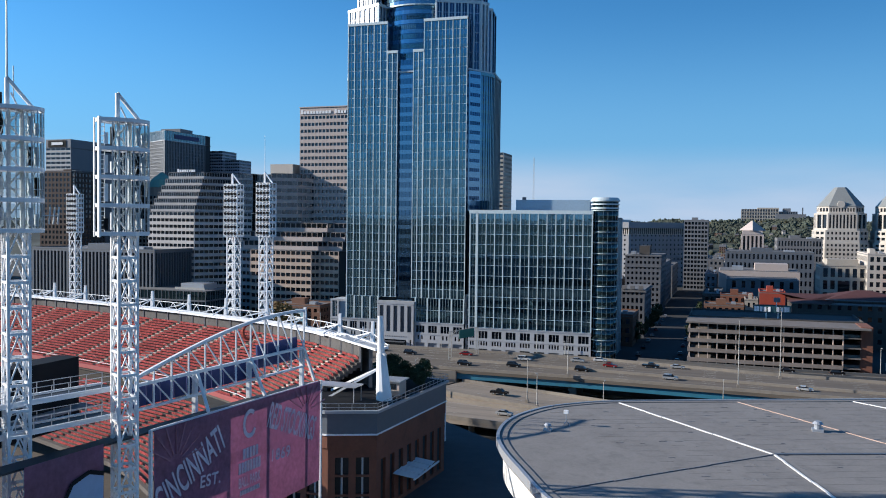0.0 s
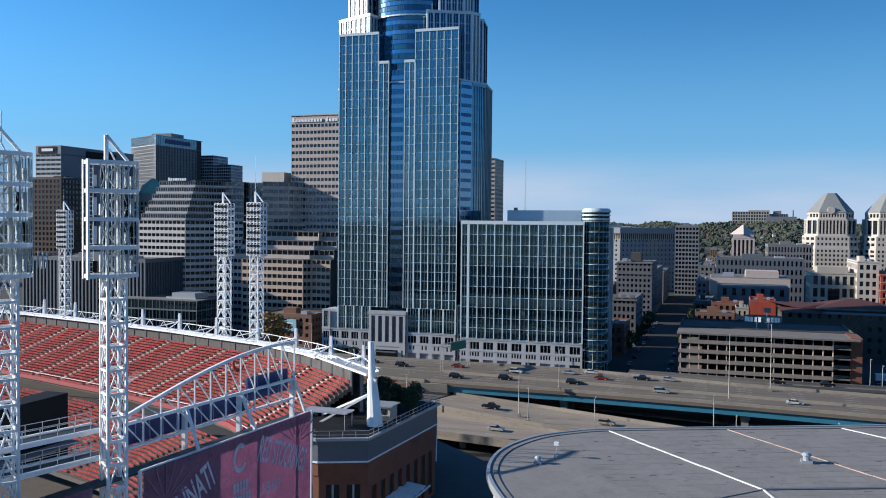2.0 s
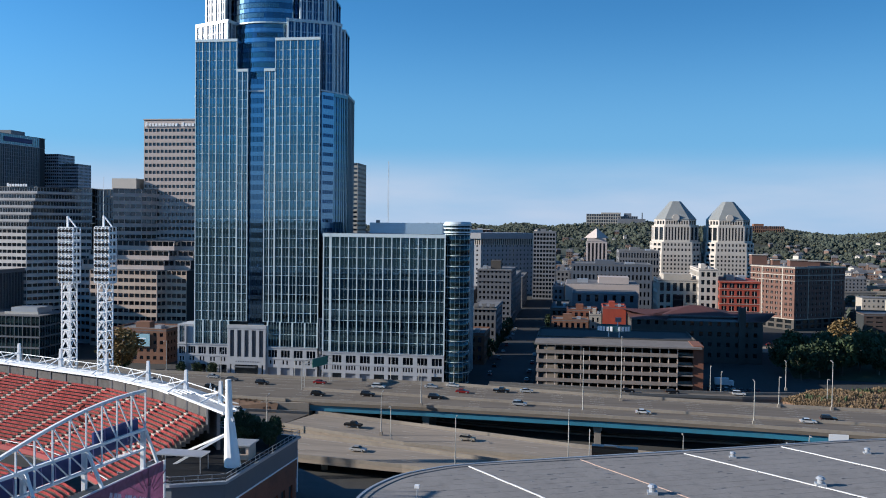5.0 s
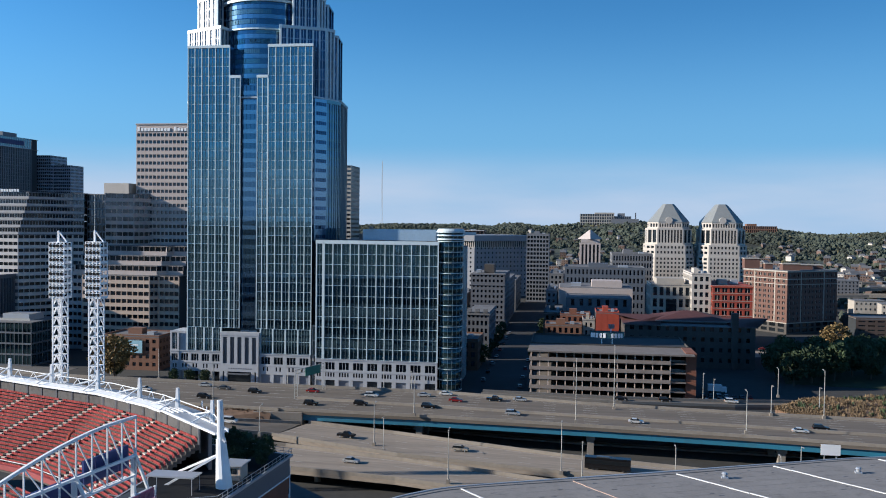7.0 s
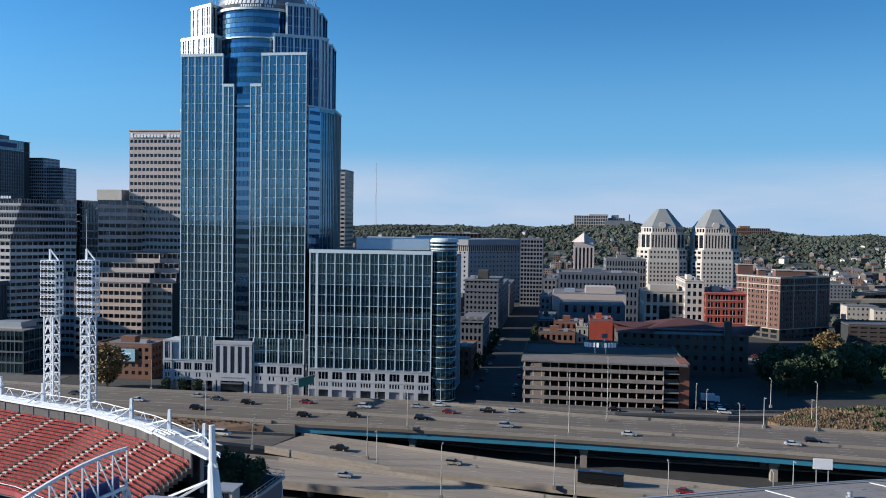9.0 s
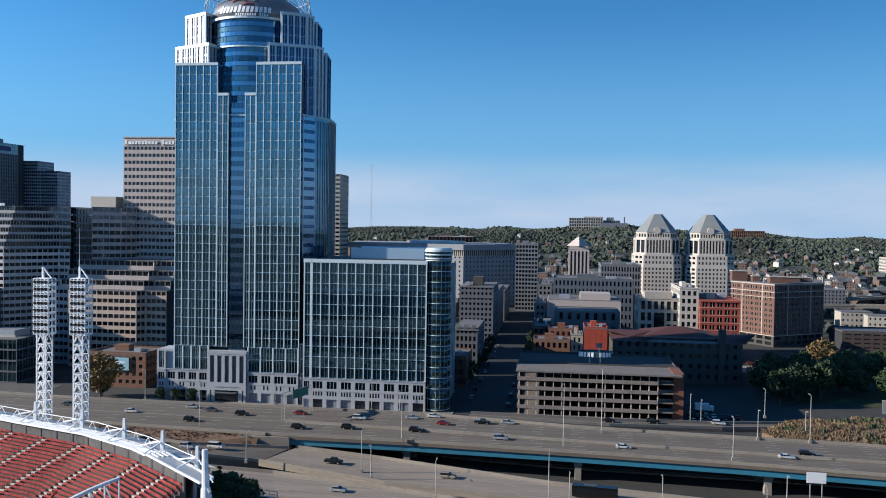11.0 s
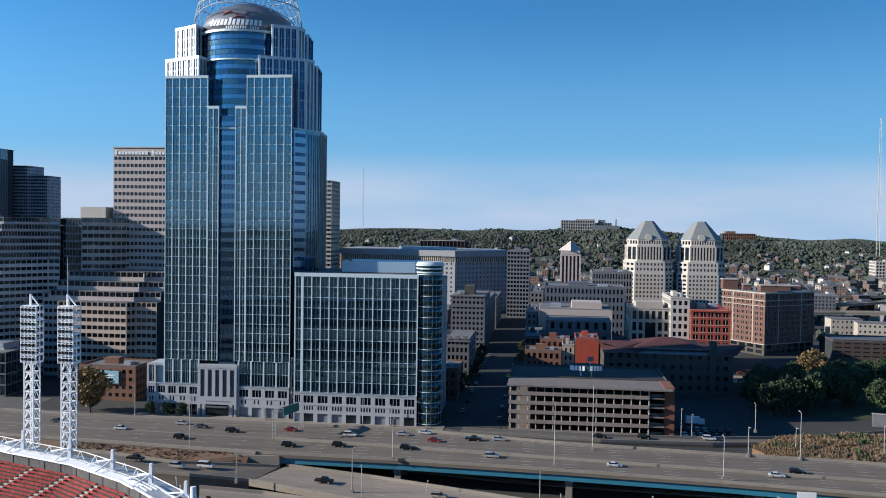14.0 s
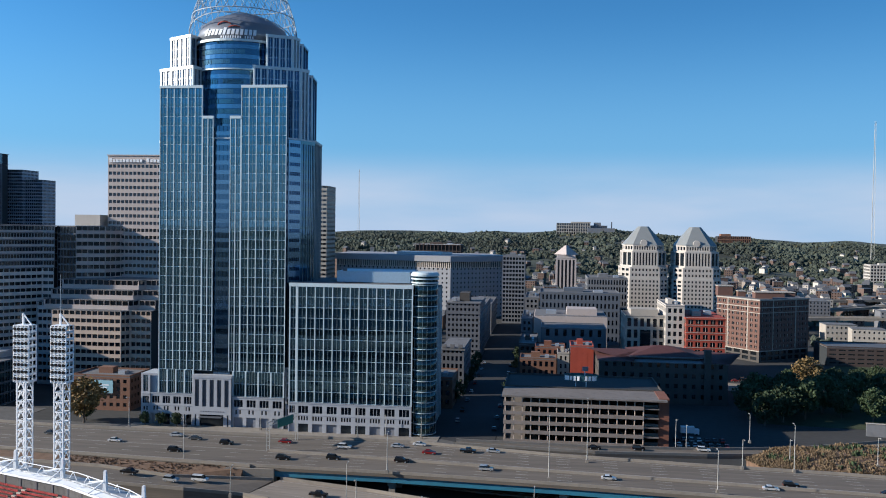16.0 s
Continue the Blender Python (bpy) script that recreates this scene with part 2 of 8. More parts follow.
LIME = mat("smooth_limestone", (0.30, 0.305, 0.325), 0.8, var=0.06, stain=0.1)
# Dark blue tone carries the shade on the side-street fronts.
OLDSTONE = mat("shade_blue_old_stone", (0.125, 0.132, 0.152), 0.85, var=0.12, stain=0.25)
TANBRICK = mat("tan_pink_brick", (0.40, 0.27, 0.20), 0.9, var=0.12, scale=2)
# Stone lowered to near black for the shadow over the insurance building.
DARKSTONE = mat("shade_dark_stone", (0.072, 0.064, 0.058), 0.85, var=0.15, stain=0.3)
GARAGE = mat("brown_garage_concrete", (0.24, 0.20, 0.175), 0.85, var=0.12, stain=0.3)
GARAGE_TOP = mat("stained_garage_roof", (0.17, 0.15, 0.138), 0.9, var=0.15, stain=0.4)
# The glass block's shadow on the annex is put into this roof colour.
SHADOWROOF = mat("shadow_black_roof", (0.028, 0.03, 0.033), 0.8, var=0.25, stain=0.2)
GUTTER = mat("pale_roof_sheet", (0.47, 0.49, 0.50), 0.5, 0.1, var=0.08, stain=0.2)
SHADE_STAIN = mat("stained_shade_concrete", (0.10, 0.096, 0.095), 0.9, var=0.2, scale=3, stain=0.6)
GRATING = mat("dark_steel_grating", (0.055, 0.06, 0.065), 0.6, 0.4, var=0.2)

# ---- building blocks ----
def box(bm, x0, x1, y0, y1, z0, z1):
    v = [bm.verts.new((x, y, z)) for z in (z0, z1) for y in (y0, y1) for x in (x0, x1)]
    for q in ((0, 2, 3, 1), (4, 5, 7, 6), (0, 1, 5, 4), (2, 6, 7, 3), (0, 4, 6, 2), (1, 3, 7, 5)):
        bm.faces.new([v[i] for i in q])


def slab(bm, outline, z0, z1):
    """A prism over a plan outline (counter-clockwise)."""
    lo = [bm.verts.new((x, y, z0)) for x, y in outline]
    hi = [bm.verts.new((x, y, z1)) for x, y in outline]
    bm.faces.new(hi)
    bm.faces.new(lo[::-1])
    for i in range(len(lo)):
        j = (i + 1) % len(lo)
        bm.faces.new((lo[i], lo[j], hi[j], hi[i]))


def ribbon(bm, near, far, thick):
    """A road deck between two edge lines of (x, y, z), of that thickness."""
    n = len(near)
    top_n, top_f = [bm.verts.new(p) for p in near], [bm.verts.new(p) for p in far]
    lo_n, lo_f = [bm.verts.new((p[0], p[1], p[2] - thick)) for p in near], [bm.verts.new((p[0], p[1], p[2] - thick)) for p in far]
    for i in range(n - 1):
        bm.faces.new((top_n[i], top_n[i + 1], top_f[i + 1], top_f[i]))
        bm.faces.new((lo_n[i + 1], lo_n[i], lo_f[i], lo_f[i + 1]))
        bm.faces.new((lo_n[i], lo_n[i + 1], top_n[i + 1], top_n[i]))
        bm.faces.new((lo_f[i + 1], lo_f[i], top_f[i], top_f[i + 1]))
    bm.faces.new((lo_n[0], top_n[0], top_f[0], lo_f[0]))
    bm.faces.new((lo_n[-1], lo_f[-1], top_f[-1], top_n[-1]))


def beam(bm, p, q, w, h=None):
    """A bar of rectangular section from p to q."""
    p, q, h = Vector(p), Vector(q), h or w
    d = (q - p).normalized()
    side = d.cross(Vector((0, 0, 1)))
    side = side.normalized() if side.length > 0.01 else Vector((1, 0, 0))
    up = side.cross(d)
    v = [bm.verts.new(c + side * a * w / 2 + up * b * h / 2) for c in (p, q) for a, b in ((-1, -1), (1, -1), (1, 1), (-1, 1))]
    bm.faces.new(v[:4][::-1])
    bm.faces.new(v[4:])
    for i in range(4):
        j = (i + 1) % 4
        bm.faces.new((v[i], v[j], v[4 + j], v[4 + i]))


def tube(bm, p, q, r0, r1=None, n=8):
    """A round bar from p to q."""
    p, q, r1 = Vector(p), Vector(q), r0 if r1 is None else r1
    d = (q - p).normalized()
    a = d.orthogonal().normalized()
    b = d.cross(a)
    rings = [[bm.verts.new(c + (a * math.cos(k) + b * math.sin(k)) * r) for k in [2 * math.pi * i / n for i in range(n)]] for c, r in ((p, r0), (q, r1))]
    bm.faces.new(rings[0][::-1])
    bm.faces.new(rings[1])
    for i in range(n):
        j = (i + 1) % n
        bm.faces.new((rings[0][i], rings[0][j], rings[1][j], rings[1][i]))


def rail(bm, pts, w):
    """One bent bar of square section through the points."""
    pts = [Vector(p) for p in pts]
    rings = []
    for i, p in enumerate(pts):
        d = (pts[min(i + 1, len(pts) - 1)] - pts[max(i - 1, 0)]).normalized()
        side = d.cross(Vector((0, 0, 1))).normalized() * w / 2
        up = Vector((0, 0, w / 2))
        rings.append([bm.verts.new(p + side * a + up * b) for a, b in ((-1, -1), (1, -1), (1, 1), (-1, 1))])
    for r0, r1 in zip(rings, rings[1:]):
        for i in range(4):
            j = (i + 1) % 4
            bm.faces.new((r0[i], r0[j], r1[j], r1[i]))
    bm.faces.new(rings[0])
    bm.faces.new(rings[-1][::-1])


def mesh_of(bm, name, material, smooth=False):
    me = bpy.data.meshes.new(name)
    bmesh.ops.recalc_face_normals(bm, faces=bm.faces)
    bm.to_mesh(me)
    bm.free()
    me.materials.append(material)
    if smooth:
        for p in me.polygons:
            p.use_smooth = True
    return me


def part(name, bm, material, parent=None, label="", smooth=False):
    ob = new(name, mesh_of(bm, name, material, smooth))
    ob.parent = parent
    return tagged(ob, label)


def share(name, mesh, parent, m, label=""):
    """One more piece on a mesh that others use too."""
    ob = new(name, mesh)
    ob.parent = parent
    ob.matrix_local = m
    return tagged(ob, label)


def thing(name, label, category, group="", at=(0, 0, 0), kind=""):
    e = new(name)
    e.empty_display_size = 0.5
    e.location = at
    return tagged(e, label, category, group, kind)


def single(name, bm, material, label, category, group="", kind="", smooth=False):
    ob = new(name, mesh_of(bm, name, material, smooth))
    return tagged(ob, label, category, group, kind)


def bms(*boxes):
    bm = bmesh.new()
    for b in boxes:
        box(bm, *b)
    return bm


def face_frame(a, b):
    """Local frame of an upright face from plan point a to plan point b (left to right as seen from outside): x along, y inwards, z up."""
    d = Vector((b[0] - a[0], b[1] - a[1]))
    return d.length, Matrix.Translation((a[0], a[1], 0)) @ Matrix.Rotation(math.atan2(d.y, d.x), 4, "Z")


def window_mesh(name, ww, wh, panes, depth, glass, frame, sub, under=0.0, spandrel=None):
    """One folded sheet: panes with proud bars between them, and below them a spandrel strip of height under."""
    bm = bmesh.new()
    pts, kinds = [(0.0, depth)], []
    for i in range(panes):
        x = (i + 1) * ww / panes
        if sub and i < panes - 1:
            pts += [(x - sub / 2, depth), (x - sub / 2, depth - 0.22), (x + sub / 2, depth - 0.22), (x + sub / 2, depth)]
            kinds += [0, 1, 1, 1]
        else:
            pts.append((x, depth))
            kinds.append(0)
    zs = ([-under, 0.0] if under else [0.0]) + [wh]
    v = [[bm.verts.new((x, y, z)) for x, y in pts] for z in zs]
    for j in range(len(zs) - 1):
        for i, k in enumerate(kinds):
            f = bm.faces.new((v[j][i], v[j][i + 1], v[j + 1][i + 1], v[j + 1][i]))
            f.material_index = k if k or not (under and j == 0) else 2
    me = bpy.data.meshes.new(name)
    bm.to_mesh(me)
    bm.free()
    for m in (glass, frame, spandrel or glass):
        me.materials.append(m)
    return me


def wall_grid(xs, zs, depth, thick=0.3):
    """One sheet of wall with an opening in every second column and row, and its reveals."""
    bm = bmesh.new()
    v = [[bm.verts.new((x, 0, z)) for x in xs] for z in zs]
    for j in range(len(zs) - 1):
        for i in range(len(xs) - 1):
            q = (v[j][i], v[j][i + 1], v[j + 1][i + 1], v[j + 1][i])
            if i % 2 and j % 2:
                w = [bm.verts.new((p.co.x, depth, p.co.z)) for p in q]
                for k in range(4):
                    n = (k + 1) % 4
                    bm.faces.new((q[k], q[n], w[n], w[k]))
            else:
                bm.faces.new(q)
    return bm


def facade(owner, a, b, z0, z1, bays, floors, wall, glass, pier=0.5, sill=1.0, panes=1, depth=0.35, count=0, sub=0.0, mull=None, head=0.0, edge=None, name="window", fins=False, spandrel=None):
    """An upright front of windows. count: how many windows are pieces of their own. fins: proud piers and floor bands in place of a plain wall."""
    length, m = face_frame(a, b)
    edge = pier if edge is None else edge
    bw, fh = (length - 2 * edge + pier) / bays, (z1 - z0 - head) / floors
    ww, wh = bw - pier, fh - sill
    win = window_mesh(name, ww, wh, panes, depth, glass, mull or wall, sub, sill if fins else 0.0, spandrel)
    rest, k = [], 0
    for f in range(floors):
        for c in range(bays):
            x, z = edge + c * bw, z0 + f * fh + sill
            if k < count:
                share(name, win, owner, m @ Matrix.Translation((x, 0, z)))
            else:
                rest.append((x, z))
            k += 1
    if rest:
        vs = np.array([v.co for v in win.vertices])
        fs = [tuple(q.vertices) for q in win.polygons]
        mi = [q.material_index for q in win.polygons]
        verts, faces = [], []
        for n, (x, z) in enumerate(rest):
            verts.append(vs + np.array((x, 0, z)))
            faces += [tuple(i + n * len(vs) for i in q) for q in fs]
        me = bpy.data.meshes.new("glazing")
        me.from_pydata(np.concatenate(verts).tolist(), [], faces)
        me.materials.append(glass)
        me.materials.append(mull or wall)
        me.materials.append(spandrel or glass)
        me.polygons.foreach_set("material_index", mi * len(rest))
        o = new("glazing", me)
        o.parent = owner
        o.matrix_local = m
        tagged(o, kind="stuff")
    if fins:
        band = mesh_of(bms((edge * 0.5, length - edge * 0.5, depth - 0.12, depth + 0.3, 0, 0.17)), "floor_band", wall)
        for f in range(floors):
            share("floor_band", band, owner, m @ Matrix.Translation((0, 0, z0 + f * fh)))
        if head:
            share("cornice", mesh_of(bms((-0.1, length + 0.1, -0.15, depth + 0.3, z1 - head, z1)), "cornice", wall), owner, m)
        fin = mesh_of(bms((0, pier, 0, depth + 0.3, z0, z1 - head)), "fin", wall)
        wide = mesh_of(bms((0, edge, 0, depth + 0.3, z0, z1 - head)), "fin", wall)
        for c in range(bays + 1):
            x = 0 if c == 0 else length - edge if c == bays else edge + c * bw - pier
            share("fin", wide if c in (0, bays) else fin, owner, m @ Matrix.Translation((x, 0, 0)))
    else:
        xs, zs = [0.0], [z0]
        for c in range(bays):
            xs += [edge + c * bw, edge + c * bw + ww]
        for f in range(floors):
            zs += [z0 + f * fh + sill, z0 + (f + 1) * fh]
        if head < 0.02:
            zs[-1] -= 0.05
        w = part("wall", wall_grid(xs + [length], zs + [z1], depth), wall, owner)
        w.matrix_local = m


def tower_block(owner, x0, x1, y0, y1, z0, z1, wall, glass, floors, bays, side=None, faces="fr", count=0, roof=None, parapet=0.0, body=None, **kw):
    """A rectangular block: a core and roof, with window fronts on the faces named: f (to -y), r (to +x), l (to -x)."""
    e = kw.get("depth", 0.35) + 0.1
    part("core", bms((x0 + (e if "l" in faces else 0), x1 - (e if "r" in faces else 0), y0 + e, y1, z0, z1 - 0.3)), body or CORE, owner)
    part("roof", bms((x0, x1, y0, y1, z1, z1 + 0.4)), roof or ROOFGREY, owner)
    ny = max(1, round(bays * (y1 - y0) / (x1 - x0))) if side is None else side
    if "f" in faces:
        facade(owner, (x0, y0), (x1, y0), z0, z1, bays, floors, wall, glass, count=count, **kw)
    if "r" in faces:
        facade(owner, (x1, y0 + 0.004), (x1, y1), z0, z1, ny, floors, wall, glass, count=0, **kw)
    if "l" in faces:
        facade(owner, (x0, y1), (x0, y0 + 0.004), z0, z1, ny, floors, wall, glass, count=0, **kw)
    if parapet:
        p = 0.4
        part("parapet", bms((x0, x1, y0, y0 + p, z1 + 0.4, z1 + parapet), (x0, x1, y1 - p, y1, z1 + 0.4, z1 + parapet), (x0, x0 + p, y0 + p, y1 - p, z1 + 0.4, z1 + parapet), (x1 - p, x1, y0 + p, y1 - p, z1 + 0.4, z1 + parapet)), wall, owner)

# ---- ground, hills, roads ----
bm = bmesh.new()
box(bm, -4500, 4500, -4500, 4500, -3.0, 0.0)
single("ground", bm, GROUND, "dark city ground of streets and lots", "ground", kind="structure")


def height(x, y):
    """Height of the wooded hills that ring the basin."""
    r = math.hypot(x, y - 300)
    start = 1150 if y > 0 else 800
    rise = min(1.0, max(0.0, (r - start) / 1150.0))
    rise = rise * rise * (3 - 2 * rise)
    ridge = float(np.interp(x / max(300.0, y), (-0.4, -0.254, -0.178, -0.097, -0.057, -0.024, 0.02, 0.075, 0.11, 0.15, 0.235, 0.29, 0.335, 0.375), (58, 62, 73, 67, 78, 68, 82, 87, 76, 69, 60, 51, 60, 47))) if y > 0 else 74.0
    n = noise.noise((x / 620, y / 620, 0.3)) * 8 + noise.noise((x / 190, y / 190, 4.0)) * 5
    spur = (noise.noise((x / 300, y / 520, 7.0)) * 26 + noise.noise((x / 120, y / 160, 2.0)) * 9) * 4 * rise * (1 - rise)
    return rise * (ridge - 8 + n) + spur - 1.0


def hill_sheet():
    bm = bmesh.new()
    nr, na = 60, 420
    rows = []
    for i in range(nr):
        r = 780 + 3300 * (i / (nr - 1)) ** 1.4
        rows.append([bm.verts.new((r * math.cos(2 * math.pi * k / na), 300 + r * math.sin(2 * math.pi * k / na), height(r * math.cos(2 * math.pi * k / na), 300 + r * math.sin(2 * math.pi * k / na)))) for k in range(na)])
    for i in range(nr - 1):
        for k in range(na):
            j = (k + 1) % na
            bm.faces.new((rows[i][k], rows[i][j], rows[i + 1][j], rows[i + 1][k]))
    return bm


single("hills", hill_sheet(), WOODS, "green wooded hills round the city basin", "hills", kind="structure", smooth=True)

# Added out of view, to darken what the tower glass reflects.
bm = bmesh.new()
slab(bm, [(-3000, -3000), (3000, -3000), (3000, -70), (-3000, -70)], 0.0, 0.3)
single("reflection_ground", bm, GROUND, "unseen dark ground behind the viewer for glass reflections", "ground", kind="structure")

DECK_NEAR = [(-92, 264.5, 9), (-46, 264, 9), (6, 261, 9), (52, 257.3, 9), (96, 252, 9), (180, 240, 9), (330, 214, 9)]
DECK_FAR = [(-92, 304, 9), (-46, 303.5, 9), (6, 294.5, 9), (52, 290.2, 9), (96, 287.4, 9), (180, 277.5, 9), (330, 256, 9)]
GRADE_NEAR = [(-330, 288, 8.9), (-180, 271, 8.9), (-92, 264, 8.95)]
GRADE_FAR = [(-330, 318, 8.9), (-180, 305, 8.9), (-92, 304, 8.95)]
LEFT_NEAR = [(-300, 238, 8.2), (-180, 240, 8.2), (-130, 243, 8.0), (-105, 243, 7.2), (-88, 247, 5.2)]
LEFT_FAR = [(-300, 262, 8.2), (-180, 262, 8.2), (-140, 259.5, 8.0), (-115, 256, 7.0), (-84, 263.4, 5.2)]
RAMP_NEAR = [(-88, 247, 5.2), (-47, 236.4, 4.0), (-1, 229.8, 3.4), (60, 222, 2.6), (200, 205, 2.0)]
RAMP_FAR = [(-82, 265, 5.2), (-53, 261.5, 4.0), (0, 247, 3.4), (60, 238, 2.6), (200, 222, 2.0)]
LOW_NEAR = [(-92, 219, 4.8), (-73, 217.5, 4.2), (-43, 214, 4), (-1, 204, 3.6), (60, 196, 3), (200, 180, 2)]
LOW_FAR = [(-100, 238.8, 5.2), (-81, 240, 4.2), (-47, 232.9, 4), (-1, 220.4, 3.6), (60, 212.8, 3), (200, 196, 2)]
SIDE_NEAR = [(-30, 304.6, 8.7), (20, 307, 7.2), (60, 314, 6.2), (100, 326, 5.0), (150, 348, 4.0)]
SIDE_FAR = [(-30, 310, 8.7), (20, 315.5, 7.2), (60, 322.5, 6.2), (96, 335, 5.0), (140, 358, 4.0)]


def road(name, label, near, far, thick, surface=ROAD):
    """A road deck with a concrete parapet along each edge."""
    r = thing(name, label, "road", kind="structure")
    bm = bmesh.new()
    ribbon(bm, near, far, thick)
    part("deck", bm, surface, r)
    for line, o in ((near, 0.18), (far, -0.18)):
        bm = bmesh.new()
        ribbon(bm, [(x, y + o - 0.18, z + 0.95) for x, y, z in line], [(x, y + o + 0.18, z + 0.95) for x, y, z in line], 1.0)
        part("parapet", bm, CONC, r)
    return r


deck = road("road_deck", "worn concrete motorway deck with many lanes", DECK_NEAR, DECK_FAR, 1.0)
grade = road("road_at_grade", "worn concrete motorway on its embankment", GRADE_NEAR, GRADE_FAR, 9.0)
road("ramp_head", "concrete slip road beside the embankment", LEFT_NEAR, LEFT_FAR, 8.0)
road("ramp_road", "pale concrete ramp road falling under the deck", RAMP_NEAR, RAMP_FAR, 1.2, PALEROAD)
road("lower_road", "pale concrete lower road on columns", LOW_NEAR, LOW_FAR, 1.2, PALEROAD)
road("side_ramp", "shaded concrete slip road beside the garage", SIDE_NEAR, SIDE_FAR, 1.0)
# Sunlight reaching under the deck is put into this strip's pale colour.
bm = bmesh.new()
ribbon(bm, [(-60, 285.5, 0.6), (-17, 277, 0.6), (5, 274.5, 0.6), (32, 273.2, 0.6), (82, 270.6, 0.6), (200, 256, 0.6)], [(-60, 288.5, 0.6), (-17, 280, 0.6), (5, 277.6, 0.6), (32, 276.2, 0.6), (82, 273.6, 0.6), (200, 259, 0.6)], 0.5)
single("under_road", bm, PALEROAD, "road strip under the motorway deck paled for sunlight", "road", kind="structure")
# blue girders under the near and far edges of the deck
for line, o in ((DECK_NEAR, 0.9), (DECK_FAR, -0.9)):
    for p, q in zip(line, line[1:]):
        bm = bmesh.new()
        beam(bm, (p[0], p[1] + o, 7.0), (q[0], q[1] + o, 7.0), 0.5, 1.9)
        part("girder", bm, STEELBLUE, deck, "blue painted steel girder")
for x, y in ((-46, 266.5), (8, 263.5), (63, 259), (120, 252)):
    bm = bmesh.new()
    box(bm, x - 1.3, x + 1.3, y - 0.6, y + 29, 4.6, 6.0)
    part("cross_head", bm, CONC, deck)
    for dy in (1.0, 14, 27):
        bm = bmesh.new()
        box(bm, x - 1.0, x + 1.0, y + dy - 1.1, y + dy + 1.1, 0, 4.6)
        part("pier", bm, CONC, deck)
bm = bmesh.new()
slab(bm, [(-100, 262.5), (-84, 263.8), (-84, 268), (-97, 270)], 0, 8.7)
single("abutment", bm, CONC, "concrete abutment at the end of the deck", "abutment", kind="structure")
for x, y in ((-66, 222), (-36, 218), (-8, 211)):
    bm = bmesh.new()
    tube(bm, (x, y, 0), (x, y, 3.0), 0.9, 0.9, 14)
    single("road_column", bm, CONC, "round concrete column under the lower road", "column", "columns of the lower road")
# lane lines
def lane_lines(near, far, shares, dash):
    for s in shares:
        line = [Vector(n).lerp(Vector(f), s) + Vector((0, 0, 0.03)) for n, f in zip(near, far)]
        bm = bmesh.new()
        for p, q in zip(line, line[1:]):
            if not dash:
                beam(bm, p, q, 0.22, 0.02)
                continue
            n = max(1, int((q - p).length / 12.2))
            for i in range(n):
                beam(bm, p.lerp(q, i / n), p.lerp(q, (i + 0.3) / n), 0.2, 0.02)
        ob = single("lane_line", bm, PAINT, "worn white lane line on the road", "road marking", kind="structure")


lane_lines(DECK_NEAR, DECK_FAR, (0.05, 0.44, 0.5, 0.95), False)
lane_lines(DECK_NEAR, DECK_FAR, (0.15, 0.25, 0.34, 0.6, 0.7, 0.8, 0.88), True)
lane_lines(GRADE_NEAR, GRADE_FAR, (0.1, 0.5, 0.92), False)
lane_lines(GRADE_NEAR, GRADE_FAR, (0.25, 0.38, 0.65, 0.8), True)
lane_lines(RAMP_NEAR, RAMP_FAR, (0.08, 0.92), False)
lane_lines(RAMP_NEAR, RAMP_FAR, (0.35, 0.64), True)
lane_lines(LEFT_NEAR, LEFT_FAR, (0.35, 0.64), True)
lane_lines(LOW_NEAR, LOW_FAR, (0.08, 0.92), False)
lane_lines(LOW_NEAR, LOW_FAR, (0.36, 0.64), True)
bm = bmesh.new()
ribbon(bm, [(-300, 263, 8.4), (-180, 263, 8.4), (-140, 260.3, 8.1), (-115, 256.8, 7.1), (-94, 260.5, 5.9)], [(-300, 284, 8.8), (-180, 270, 8.8), (-140, 266.8, 8.8), (-115, 265.0, 8.8), (-94, 263.4, 8.7)], 6)
single("verge", bm, EARTH, "dry brown planted verge between the roads", "verge", kind="structure")
bm = bmesh.new()
beam(bm, (-92, 283.6, 9.4), (330, 245, 9.4), 0.5, 0.9)
single("median_barrier", bm, CONC, "low concrete barrier between the carriageways", "barrier", kind="structure")
bm = bmesh.new()
slab(bm, [(-260, 306), (-30, 306), (-30, 340), (-40, 346), (-260, 349)], 0.0, 0.12)
single("street", bm, STREET, "grey paved street before the towers", "street", kind="structure")
bm = bmesh.new()
slab(bm, [(-420, 326), (-262, 312), (-262, 349), (-228, 349), (-228, 371), (-420, 369)], 0.0, 0.1)
single("forecourt", bm, STREET, "grey paved street corner beside the ballpark", "street", kind="structure")
bm = bmesh.new()
slab(bm, [(-40, 340), (-18, 340), (-16, 1100), (-38, 1100)], 0.0, 0.1)
single("side_street", bm, ASPHALT, "asphalt street between the blocks darkened for shade", "street", kind="structure")
for a, b in (((-175, 340.5), (-41, 346.5)),):
    bm = bmesh.new()
    box(bm, a[0], b[0], a[1], b[1] + 4, 0.0, 0.28)
    single("pavement", bm, CONC, "pale concrete pavement along the towers", "pavement", kind="structure")
# The plaza's shade is put into a darkened paving colour.
bm = bmesh.new()
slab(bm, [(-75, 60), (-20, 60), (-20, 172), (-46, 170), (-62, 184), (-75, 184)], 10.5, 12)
single("plaza", bm, mat("shade_toned_plaza_paving", (0.065, 0.066, 0.07), 0.85, var=0.2, scale=3), "shaded paved plaza between ballpark and arena", "plaza", kind="structure")
